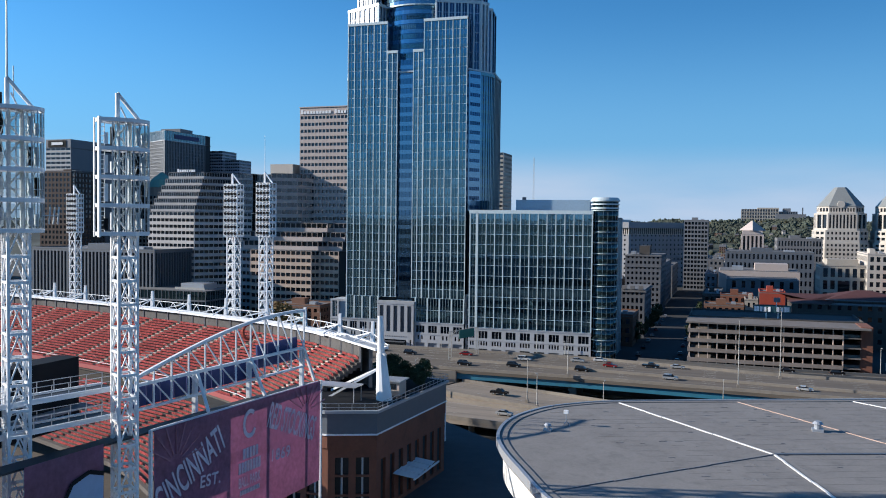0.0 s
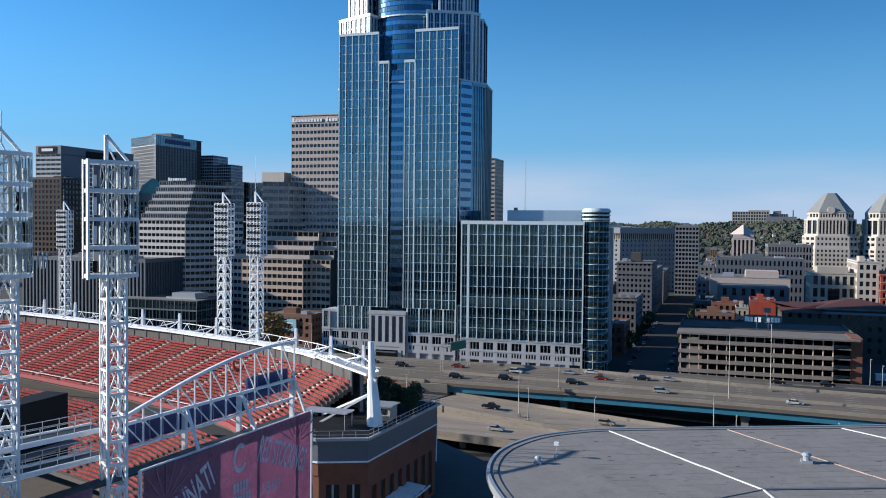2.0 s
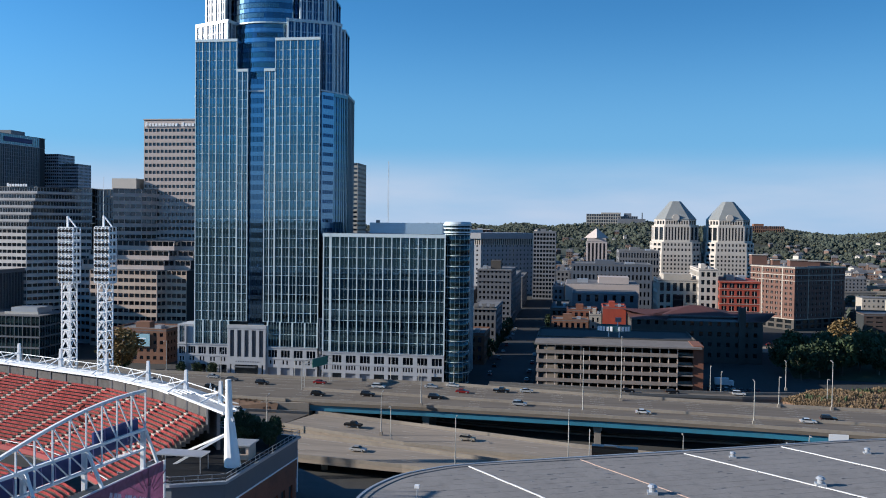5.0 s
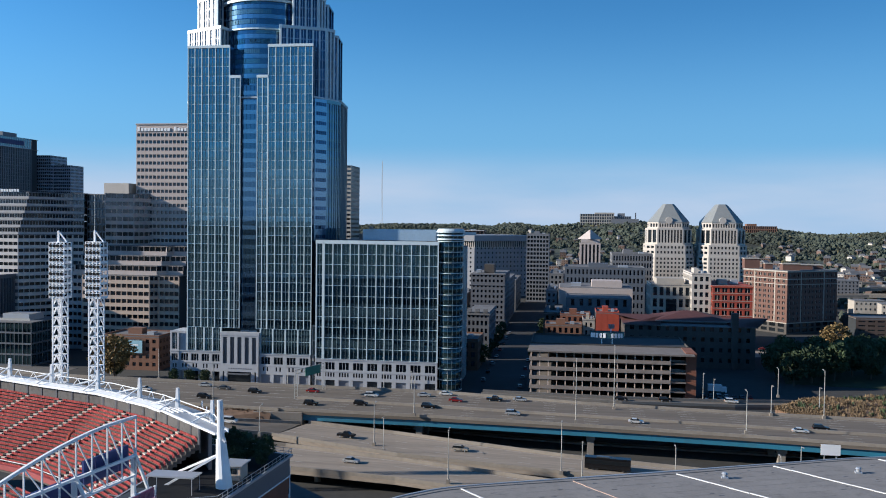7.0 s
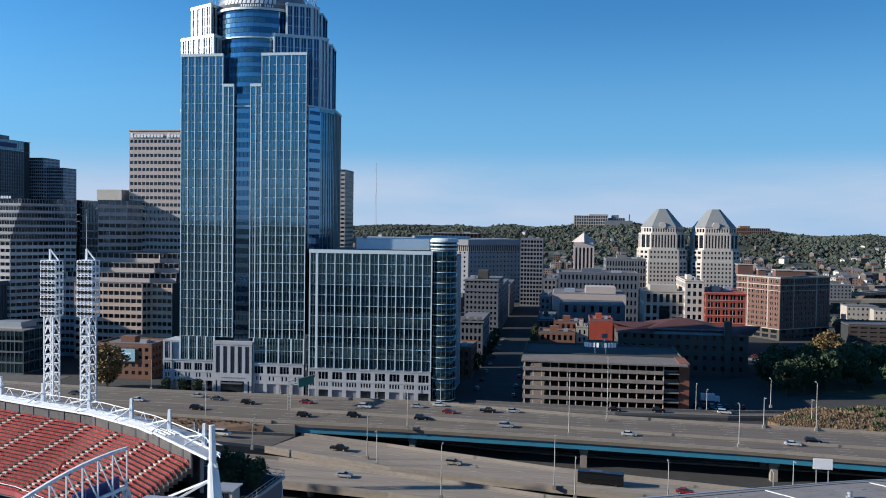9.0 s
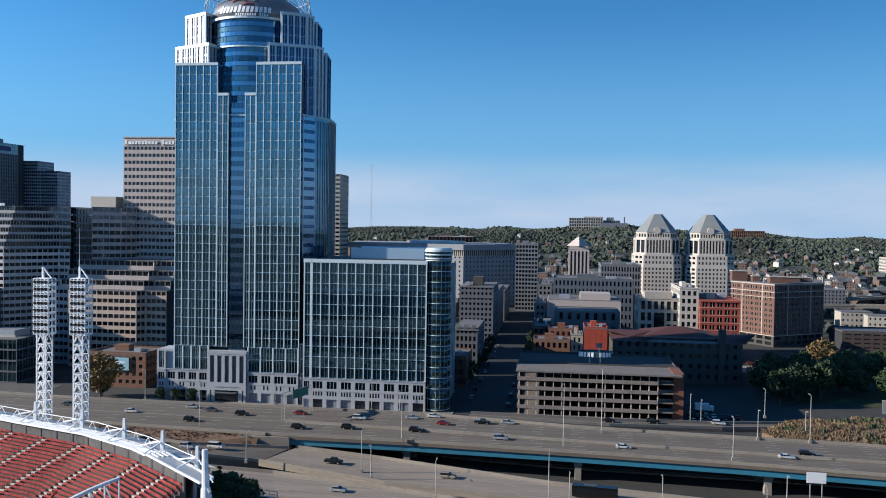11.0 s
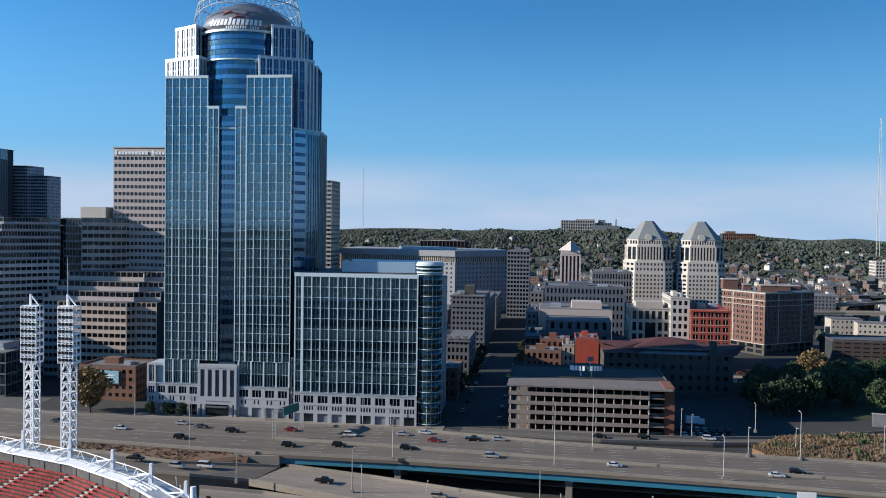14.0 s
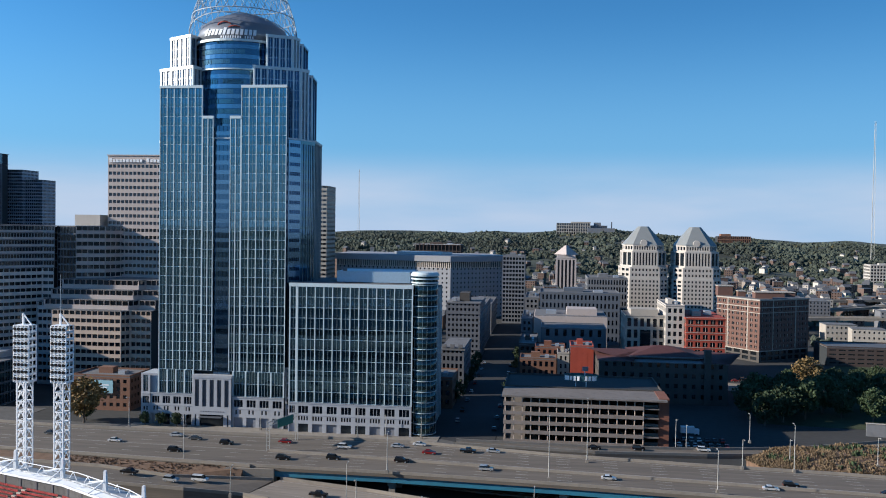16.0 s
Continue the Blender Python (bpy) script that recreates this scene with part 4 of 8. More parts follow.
# ---- office towers behind ----
def office(name, label, x0, x1, y0, y1, z1, wall, glass, floors, bays, faces="fr", category="office building", **kw):
    t = thing(name, label, category)
    tower_block(t, x0, x1, y0, y1, 0, z1, wall, glass, floors, bays, faces=faces, **kw)
    return t


bell = office("office_slab", "tall beige office slab with rows of dark windows", -244, -186, 455, 490, 124, ROSE, GLASS_DARK, 30, 24, pier=0.5, sill=2.15, head=4.5, depth=0.6, count=300)
for i in range(15):
    if i != 10:
        part("sign_block", bms((-243 + i * 2.0, -241.6 + i * 2.0, 454.5, 454.9, 120.7, 123.0 if i in (0, 11) else 122.4)), WHITE, bell, "white sign block")
part("roof_edge", bms((-244.3, -185.7, 454.6, 490, 124.4, 125.0)), ROSE, bell)
office("striped_tower", "tall slim tower with pale and dark bands behind the glass tower", -245, -205, 787, 820, 124, PALE, GLASS_DARK, 30, 10, pier=0.3, sill=2.2)


def polygon_office(t, pts, z0, z1, floors, bays, wall, glass, count=0, roof=None, **kw):
    """Fronts along an open run of plan points (left to right as seen from outside), with core and roof behind."""
    back = max(p[1] for p in pts) + 14
    outline = list(pts) + [(pts[-1][0], back), (pts[0][0], back)]
    mid_ = Vector((sum(p[0] for p in outline) / len(outline), sum(p[1] for p in outline) / len(outline)))
    inner = [tuple(Vector(p) + (mid_ - Vector(p)).normalized() * 1.6) for p in outline]
    bm = bmesh.new()
    slab(bm, inner, z0, z1 - 0.3)
    part("core", bm, CORE, t)
    bm = bmesh.new()
    slab(bm, outline, z1, z1 + 0.4)
    part("roof", bm, roof or ROOFGREY, t)
    for p, q in zip(pts, pts[1:]):
        n = max(1, round(bays * math.dist(p, q) / 40))
        facade(t, p, q, z0, z1, n, floors, wall, glass, count=count, **kw)


# grey office with glazed setbacks, a glass slot and a second wing
ter = thing("terraced_office", "grey office building with stepped glazed top floors", "office building")
WK = dict(pier=0.28, sill=1.85, depth=0.5)
polygon_office(ter, [(-321, 452), (-320.4, 414), (-289, 414), (-272, 437), (-266, 438)], 0, 61.5, 17, 14, TERRGREY, GLASS_DARK, count=45, **WK)
for k in range(6):
    o = 2.2 * k
    polygon_office(ter, [(-320 + o * 0.9, 451), (-319.4 + o * 0.9, 415 + 0.7 * k), (-289.5 + o * 0.35, 415 + 0.7 * k), (-272, 437.6), (-266, 438.6)], 61.9 + 3.8 * k, 65.3 + 3.8 * k, 1, 26, GREYLIT, SKYGLASS, pier=0.12, sill=1.3, depth=0.3)
polygon_office(ter, [(-265.8, 441), (-254.6, 441)], 0, 84, 20, 20, DARKM, SKYGLASS, pier=0.25, sill=0.9, depth=0.3)
polygon_office(ter, [(-254.4, 440), (-240.5, 446), (-226, 470)], 0, 84.5, 20, 13, ROSE, GLASS_DARK, count=0, pier=0.3, sill=2.1, depth=0.5)
part("penthouse", bms((-262, -247, 452, 464, 84.9, 91)), WHITEB, ter, "pale plant house on the roof")
for i in range(8):
    part("sign_block", bms((-303 + i * 1.55, -301.9 + i * 1.55, 417.6, 417.9, 84.6, 86.4 if i == 0 else 86.0)), WHITE, ter, "white sign block on the roof edge")
# beige office: front, cut corner, set-back bands above
bei = thing("beige_office", "beige office block with square dark windows and set-back bands", "office building")
polygon_office(bei, [(-268, 426), (-257, 426)], 0, 44, 11, 13, GREYLIT, GLASS_DARK, pier=0.5, sill=2.1, depth=0.4)
polygon_office(bei, [(-256.5, 446), (-256, 420), (-217.7, 420), (-214.5, 424), (-203, 424)], 0, 40.5, 10, 13, BEIGE, GLASS_DARK, count=130, pier=0.42, sill=1.95, depth=0.6)
for k, (x0, y0) in enumerate(((-264, 424.5), (-262, 428), (-258, 432))):
    polygon_office(bei, [(x0, 450), (x0 + 0.5, y0), (-216 + k, y0), (-212, y0 + 4), (-203, y0 + 4)], 41 + 5.1 * k, 45.7 + 5.1 * k, 1, 12, ROSE, GLASS_DARK, pier=0.15, sill=2.2, depth=0.9)
# far bank towers
bank = thing("dark_bank_tower", "dark ribbed bank tower with a pale sign band", "office tower")
polygon_office(bank, [(-751, 955), (-687, 921), (-680, 1000)], 0, 158, 36, 13, DARKM, GLASS_DARK, pier=1.5, sill=0.6, depth=0.8)
polygon_office(bank, [(-751, 955), (-687, 921), (-680, 1000)], 158.4, 171, 1, 13, PANEL, SPANDREL, pier=0.4, sill=0.6, depth=0.3)
_l, _m = face_frame((-687, 921), (-680, 1000))
o = part("sign_bar", bms((18, 66, -0.5, -0.1, 162, 167.5)), NAVY, bank, "dark sign bar on the pale band")
o.matrix_local = _m
part("roof_plant", bms((-720, -690, 958, 985, 171.4, 177)), DARKM, bank)
dot = thing("dark_office_tower", "dark blue-grey office tower with stepped roof", "office tower")
tower_block(dot, -698, -669, 1024, 1060, 0, 152.5, TOWERBLUE, SKYGLASS, 36, 10, faces="fr", pier=0.4, sill=1.8)
tower_block(dot, -668.8, -645, 1030, 1060, 0, 140, TOWERBLUE, SKYGLASS, 33, 8, faces="fr", pier=0.4, sill=1.8)
gbt = thing("grey_bank_tower", "grey banded bank tower with dark sign panels", "office tower")
tower_block(gbt, -567, -540, 595, 690, 0, 118, GREYLIT, GLASS_DARK, 30, 5, side=1, faces="f", pier=0.3, sill=2.0, body=PLUMB)
part("top_storey", bms((-567, -540, 595, 690, 118.4, 125.5)), PLUMB, gbt)
part("sign_panel", bms((-564, -545, 594.6, 595, 118.8, 124.6)), BLACK, gbt, "black sign panel")
part("sign_bar", bms((-560, -548, 594.2, 594.6, 120.6, 123)), WHITE, gbt, "white sign bar")
part("sign_panel", bms((-540, -539.6, 625, 665, 117, 123)), BLACK, gbt, "black sign panel")
def octagon_roof(cx, cy):
    """A steep eight-sided roof with a flat top."""
    bm = bmesh.new()
    rows = []
    for hw, c, z in ((17.3, 7, 74.0), (4.6, 2.0, 90.0)):
        rows.append([bm.verts.new((cx + px, cy + py, z)) for px, py in ((-hw, hw - c), (-hw, -hw + c), (-hw + c, -hw), (hw - c, -hw), (hw, -hw + c), (hw, hw - c), (hw - c, hw), (-hw + c, hw))])
    bm.faces.new(rows[0])
    bm.faces.new(rows[1])
    for i in range(8):
        j = (i + 1) % 8
        bm.faces.new((rows[0][i], rows[0][j], rows[1][j], rows[1][i]))
    return bm


for dx in (0, 45):
    tw = thing("twin_tower", "pale limestone office tower with cut corners and pyramid roof", "office tower", "twin limestone towers")
    cx, cy = 87 + dx, 778

    def stage(hw, c, z0, z1, floors, bays, pier, sill, count):
        pts = [(cx - hw, cy + hw - c), (cx - hw, cy - hw + c), (cx - hw + c, cy - hw), (cx + hw - c, cy - hw), (cx + hw, cy - hw + c), (cx + hw, cy + hw - c), (cx + hw - c, cy + hw), (cx - hw + c, cy + hw)]
        bm = bmesh.new()
        slab(bm, grow(pts, -0.9), z0, z1 - 0.2)
        part("core", bm, CORE, tw)
        bm = bmesh.new()
        slab(bm, pts, z1, z1 + 0.5)
        part("ledge", bm, WHITEB, tw)
        for i, nb in ((0, bays), (1, max(2, bays // 3)), (2, bays), (3, max(2, bays // 3))):
            facade(tw, pts[i], pts[i + 1], z0, z1, nb, floors, WHITEB, GLASS_DARK, pier=pier, sill=sill, depth=0.8, head=0.8, count=count)

    stage(21, 8, 0, 44, 12, 8, 1.5, 1.7, 48)
    stage(20.2, 7.5, 44.5, 54, 2, 8, 1.5, 2.2, 16)
    stage(19, 8, 54.5, 68, 1, 8, 1.2, 1.6, 8)
    stage(17.0, 7, 68.5, 73.5, 1, 9, 1.0, 1.2, 9)
    part("pyramid_roof", octagon_roof(cx, cy), PYRAMID, tw, "grey pyramid roof")
    bm = bmesh.new()
    tube(bm, (cx - 1, cy - 17.6, 75.5), (cx - 1, cy - 14.0, 75.5), 2.9, 2.9, 24)
    part("medallion", bm, WHITEB, tw, "round stone medallion")
hq = thing("headquarters_slab", "wide pale office slab with a colonnaded top floor", "office building")
for a, b in (((-205, 828), (-88, 800)), ((-88, 800), (-36, 842))):
    facade(hq, a, b, 0, 48, 26 if a[0] < -100 else 15, 11, LIME, GLASS_DARK, pier=3.0, sill=2.7, depth=0.5, count=0)
    facade(hq, a, b, 48, 54, 60 if a[0] < -100 else 30, 1, WHITEB, CORE, pier=0.7, sill=0.4, depth=1.2)
bm = bmesh.new()
slab(bm, [(-204.5, 829), (-88, 801.2), (-37, 842), (-60, 900), (-204, 900)], 0, 54)
part("core", bm, CORE, hq)
bm = bmesh.new()
slab(bm, [(-207, 828), (-88, 798.5), (-34, 842), (-60, 902), (-206, 902)], 54, 59.5)
part("attic", bm, LIME, hq, "pale flat-topped attic storey")
bm = bmesh.new()
slab(bm, [(-150, 845), (-100, 832), (-92, 850), (-145, 870)], 59.5, 62)
part("roof_plant", bm, PANEL, hq)
hotel = thing("brick_hotel", "large brown brick apartment building with pale stone bands", "apartment building")
HC = [(120.6, 615), (142.5, 585), (181, 611), (160, 642)]
bm = bmesh.new()
slab(bm, grow(HC, -0.8), 0, 40)
part("core", bm, CORE, hotel)
for a, b, nb, nf in ((HC[0], HC[1], 9, 11), (HC[1], HC[2], 13, 11)):
    facade(hotel, a, b, 7.5, 36.5, nb, nf - 3, BRICK_ROSE, GLASS_DARK, pier=1.9, sill=1.7, depth=0.35, panes=2, sub=0.16, mull=ROSE, head=0.6)
    facade(hotel, a, b, 36.5, 41.5, nb, 1, BRICK_ROSE, GLASS_DARK, pier=1.7, sill=1.5, depth=0.35, panes=2, sub=0.22, mull=PALE, head=1.6)
    # Base stone is dark in place of the shade at street level.
    facade(hotel, a, b, 0, 7.5, nb // 2 + 1, 2, DARKSTONE, GLASS_DARK, pier=2.0, sill=1.2, depth=0.4, head=0.6)
    ln_, fm_ = face_frame(a, b)
    for u_ in (0.27, 0.73):
        p_ = part("stone_quoin", bms((u_ * ln_ - 0.35, u_ * ln_ + 0.35, -0.14, 0.02, 7.5, 41.2)), PALE, hotel)
        p_.matrix_local = fm_
bm = bmesh.new()
slab(bm, HC, 41.5, 42)
part("roof", bm, ROOFGREY, hotel)
for z, g_, h_ in ((41.0, 0.6, 0.8), (36.2, 0.4, 0.5), (32.6, 0.3, 0.35), (7.2, 0.4, 0.5)):
    bm = bmesh.new()
    slab(bm, grow(HC, g_), z, z + h_)
    part("stone_band", bm, PALE, hotel)
for cxy, w_, z in (((126, 617), 5.0, 48.5), ((147, 597), 5.5, 46.0), ((160, 612), 4.5, 45.0), ((170, 622), 4.0, 44.5), ((136, 612), 2.5, 45.5)):
    part("roof_house", bms((cxy[0] - w_, cxy[0] + w_, cxy[1] - 3, cxy[1] + 6, 42, z)), BRICK_ROSE, hotel)
    part("roof_cap", bms((cxy[0] - w_ - 0.4, cxy[0] + w_ + 0.4, cxy[1] - 3.4, cxy[1] + 6.4, z, z + 0.5)), PALE, hotel)
for i in range(7):
    part("roof_vent", bms((140 + i * 4.2, 141.3 + i * 4.2, 606 + i * 1.5, 607.5 + i * 1.5, 42, 43.6)), PANEL, hotel)
old = office("stone_office", "old stone office in shade-toned blue-grey with small windows", -63, -40.7, 555, 600, 37.5, OLDSTONE, GLASS_DARK, 11, 8, pier=1.3, sill=1.7)
for z in (6.8, 30.2, 37.0):
    part("ledge", bms((-63.4, -40.3, 554.6, 600, z, z + 0.5)), OLDSTONE, old)
part("roof_house", bms((-55, -48.4, 563, 575, 38.2, 43.6)), DARKSTONE, old, "dark roof house")
part("roof_unit", bms((-60, -57, 560, 566, 38.2, 40)), PANEL, old)
cor = office("corner_office", "small ornate pale stone building at the street", -52, -40, 440, 480, 24, OLDSTONE, GLASS_DARK, 6, 5, pier=1.0, sill=1.6)
part("cornice", bms((-52.6, -39.4, 439.4, 480, 23.0, 23.9)), GREYSTONE, cor)
for i in range(3):
    part("gable", bms((-51.4 + i * 4.2, -49.2 + i * 4.2, 439.6, 441, 24.4, 26.2)), GREYSTONE, cor)
mus = thing("museum", "plain rose-grey museum block with a flat roof", "museum")
part("body", bms((-6, 42.5, 575, 620, 0, 28.4)), ROSE, mus)
part("roof", bms((-5.4, 41.9, 575.6, 619.4, 28.4, 28.7)), ROOFGREY, mus)
part("roof_house", bms((16, 36, 582, 600, 28.7, 33)), ROSE, mus)
part("roof_unit", bms((2, 9, 588, 596, 28.7, 31)), PANEL, mus)
office("dark_hall", "dark blue-grey flat hall before the museum", -1, 39, 530, 560, 25, PLUMB, GLASS_DARK, 3, 7, pier=3.2, sill=4.2, faces="fl", parapet=1.0)
office("insurance_building", "low grey stone insurance building with red roof edges", 29, 92, 436, 480, 20.5, DARKSTONE, GLASS_DARK, 4, 14, pier=2.6, sill=3.0, faces="fl")
redw = office("red_warehouse", "bright red brick building with wide windows", 83, 105.3, 510, 560, 35.2, BRICK_RED, GLASS_DARK, 8, 5, pier=1.3, sill=1.7, faces="fl", panes=2, sub=0.25, mull=PALE)
for k in range(9):
    part("sill_course", bms((82.8, 105.5, 509.75, 510.0, 4.35 * k + 1.4, 4.35 * k + 1.65)), PALE, redw)
part("cornice", bms((82.6, 105.7, 509.4, 560, 35.3, 36.3)), BRICK_RED, redw)
part("stair_head", bms((88, 93, 520, 528, 36.3, 39.2)), PALE, redw)
part("water_tank", bms((97, 101, 530, 535, 36.3, 38.6)), PANEL, redw)

# ---- ballpark ----
RIM = [(-52.5, 124.5), (-60.4, 136.8), (-75, 148.5), (-90, 157), (-106, 162.5), (-118, 167), (-145, 175), (-175, 183), (-215, 190)]


def offset(line, d):
    """The line moved d metres to its left."""
    out = []
    for i, p in enumerate(line):
        a, b = Vector(line[max(0, i - 1)]), Vector(line[min(len(line) - 1, i + 1)])
        t = (b - a).normalized()
        out.append((p[0] - t.y * d, p[1] + t.x * d))
    return out


def along(line, step):
    """Points every step metres along a line, with the way it runs."""
    out, rest = [], 0.0
    for p, q in zip(line, line[1:]):
        a, b = Vector(p), Vector(q)
        n, t = (b - a).length, (b - a).normalized()
        s = rest
        while s < n:
            out.append((a + t * s, t))
            s += step
        rest = s - n
    return out


def trim(line, s):
    """The line without its first s metres."""
    line = [Vector(p) for p in line]
    while len(line) > 2 and (line[1] - line[0]).length <= s:
        s -= (line[1] - line[0]).length
        line = line[1:]
    d = line[1] - line[0]
    return [tuple(p) for p in [line[0] + d * (s / d.length)] + line[1:]]


def row_line(d):
    """A line d metres inside the rim, cut back towards the top at the open end."""
    return trim(offset(RIM, d), max(0.5, 11.8 - 0.2 * d))


stand = thing("grandstand", "upper grandstand of red seats under a white canopy", "grandstand")
ROWS_N, TREAD, RISE = 20, 0.74, 0.45
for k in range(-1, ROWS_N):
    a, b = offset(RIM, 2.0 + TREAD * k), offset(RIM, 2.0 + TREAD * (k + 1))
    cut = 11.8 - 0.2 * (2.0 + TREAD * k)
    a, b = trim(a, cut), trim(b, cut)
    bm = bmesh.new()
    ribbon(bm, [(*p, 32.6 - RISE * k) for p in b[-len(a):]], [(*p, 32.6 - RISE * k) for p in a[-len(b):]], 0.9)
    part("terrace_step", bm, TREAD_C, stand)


def seat_rows(owner, d0, z0, rows, tread, rise, start):
    """Rows of tip-up seats, a back and a pan each, with an aisle every 18 seats."""
    sv, sf = [], []
    for k in range(rows[0], rows[1]):
        z = z0 - rise * k
        for j, (p, t) in enumerate(along(offset(RIM, d0 + tread * k), 0.56)):
            if j % 18 in (0, 1) or j * 0.56 < start(k):
                continue
            n = Vector((-t.y, t.x))
            h = 0.78 + 0.05 * ((j * 7 + k * 3) % 4) / 4
            base = len(sv)
            for w in (-0.24, 0.24):
                for o, zz in ((0.0, 0.42), (0.08, h), (-0.04, h), (-0.08, 0.42), (0.22, 0.50), (0.22, 0.44)):
                    c = p + t * w + n * o
                    sv.append((c.x, c.y, z + zz))
            for q in ((0, 1, 7, 6), (1, 2, 8, 7), (2, 3, 9, 8), (0, 6, 10, 4), (4, 10, 11, 5), (0, 4, 5, 3), (0, 3, 2, 1), (6, 7, 8, 9), (6, 9, 11, 10)):
                sf.append(tuple(base + i for i in q))
    me = bpy.data.meshes.new("seating")
    me.from_pydata(sv, [], sf)
    me.materials.append(RED)
    ob = new("seating", me)
    ob.parent = owner
    tagged(ob, "rows of red plastic tip-up seats", kind="stuff")


seat_rows(stand, 2.35, 32.6, (-1, ROWS_N), TREAD, RISE, lambda k: 12.0 - 0.2 * TREAD * k)
# Wall's dark base carries the canopy's shadow; its stains are its own.
bm = bmesh.new()
ribbon(bm, [(*p, 35.75) for p in trim(offset(RIM, 1.25), 12)], [(*p, 35.75) for p in trim(offset(RIM, 0.95), 12)], 4.2)
part("rear_wall", bm, SHADE_STAIN, stand, "stained wall behind the top row toned for shade")
for p, t in along(trim(offset(RIM, 1.28), 12), 4.6):
    bm = bmesh.new()
    beam(bm, (*p, 32.4), (*p, 35.7), 0.3)
    part("wall_pier", bm, GREYC, stand)
# aisle steps, pale
stepm = mesh_of(bms((-0.2, 0.85, -0.15, 0.35, 0.0, 0.4)), "aisle_step", AISLE)
for k in range(-1, ROWS_N):
    pts = along(offset(RIM, 2.35 + TREAD * k), 0.56)
    for j in range(18, len(pts), 18):
        if j * 0.56 > 11.8 - 0.2 * TREAD * k:
            p, t = pts[j]
            share("aisle_step", stepm, stand, Matrix.Translation((*p, 32.6 - RISE * k)) @ Matrix.Rotation(math.atan2(t.y, t.x), 4, "Z"))
# vomitory openings, dark
for s, k in ((130, 12), (215, 12), (300, 12)):
    p, t = along(offset(RIM, 2.35 + TREAD * k), 0.56)[s]
    n = Vector((-t.y, t.x))
    bm = bmesh.new()
    beam(bm, (*(p - n * 1.5), 32.6 - RISE * k + 0.35), (*(p + n * 2.5), 32.6 - RISE * k - 1.6), 3.0, 1.3)
    part("entry_stair", bm, GREYC, stand)
front = offset(RIM, 2.0 + TREAD * ROWS_N)
bm = bmesh.new()
ribbon(bm, [(*p, 24.6) for p in offset(RIM, 17.2)], [(*p, 24.6) for p in offset(RIM, 16.7)], 0.9)
part("front_parapet", bm, mat("maroon_fascia", (0.30, 0.055, 0.055), 0.6), stand, "maroon front parapet")
bm = bmesh.new()
ribbon(bm, [(*p, 25.5) for p in offset(RIM, 17.0)], [(*p, 25.5) for p in offset(RIM, 16.9)], 0.1)
part("front_rail", bm, WHITE, stand)
# Near-black sheet paints the shade beneath the upper stand.
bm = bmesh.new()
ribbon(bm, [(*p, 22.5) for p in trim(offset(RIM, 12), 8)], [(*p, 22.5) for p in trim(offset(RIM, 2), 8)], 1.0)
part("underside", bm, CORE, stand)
# canopy: front edge, roof sheet, back rail, masts and struts
bm = bmesh.new()
ribbon(bm, [(*p, 36.0) for p in trim(offset(RIM, 1.7), 27)], [(*p, 36.3) for p in trim(offset(RIM, 0.2), 27)], 0.25)
part("canopy", bm, WHITE, stand, "white canopy over the top rows")
bm = bmesh.new()
ribbon(bm, [(*p, 36.05) for p in trim(offset(RIM, 0.2), 27)], [(*p, 35.5) for p in trim(offset(RIM, -4.6), 12)][-len(trim(offset(RIM, 0.2), 27)):], 0.2)
part("canopy_gutter", bm, GUTTER, stand, "pale grey roof strip behind the canopy")
bm = bmesh.new()
for p, q in zip(offset(RIM, -1.0), offset(RIM, -1.0)[1:]):
    beam(bm, (*p, 36.0), (*q, 36.0), 0.3, 0.3)
part("back_beam", bm, PANEL, stand)
_t0 = (Vector(RIM[1]) - Vector(RIM[0])).normalized()
_n0 = Vector((-_t0.y, _t0.x))
_e = [Vector(trim(offset(RIM, 1.9), 27)[0]), Vector(RIM[0]) + _t0 * 5.0 - _n0 * 0.3, Vector(RIM[0]) + _t0 * 7.0 - _n0 * 2.6, Vector(trim(offset(RIM, -1.3), 27)[0])]
bm = bmesh.new()
slab(bm, [tuple(v) for v in _e][::-1], 36.0, 36.2)
part("end_canopy", bm, PANEL, stand, "wide grey sheet over the open end")
for a_, b_ in ((0, 1), (3, 2), (1, 2)):
    bm = bmesh.new()
    beam(bm, (*_e[a_], 36.2), (*_e[b_], 36.2), 0.35, 0.35)
    part("end_beam", bm, WHITE, stand)
for i in range(1, 4):
    bm = bmesh.new()
    beam(bm, (*_e[0].lerp(_e[3], i / 4), 36.35), (*(_e[0].lerp(_e[3], i / 4) + (_e[1] - _e[0]) * 0.18), 36.35), 0.3, 0.2)
    part("end_slat", bm, WHITE, stand)
bm = bmesh.new()
ribbon(bm, [(*p, 36.15) for p in trim(offset(RIM, 2.0), 27)], [(*p, 36.15) for p in trim(offset(RIM, 1.7), 27)], 0.42)
part("canopy_edge", bm, WHITE, stand)
bm = bmesh.new()
ribbon(bm, [(*p, 35.7) for p in trim(offset(RIM, -0.3), 12)], [(*p, 35.7) for p in trim(offset(RIM, -0.9), 12)], 14)
part("back_wall", bm, GREYC, stand, "stained concrete back wall")
bm = bmesh.new()
for p, q in zip(offset(RIM, -1.4), offset(RIM, -1.4)[1:]):
    tube(bm, (*p, 37.6), (*q, 37.6), 0.09, n=6)
part("back_rail", bm, WHITE, stand)
mast_line = along(offset(RIM, -1.2), 13.8)
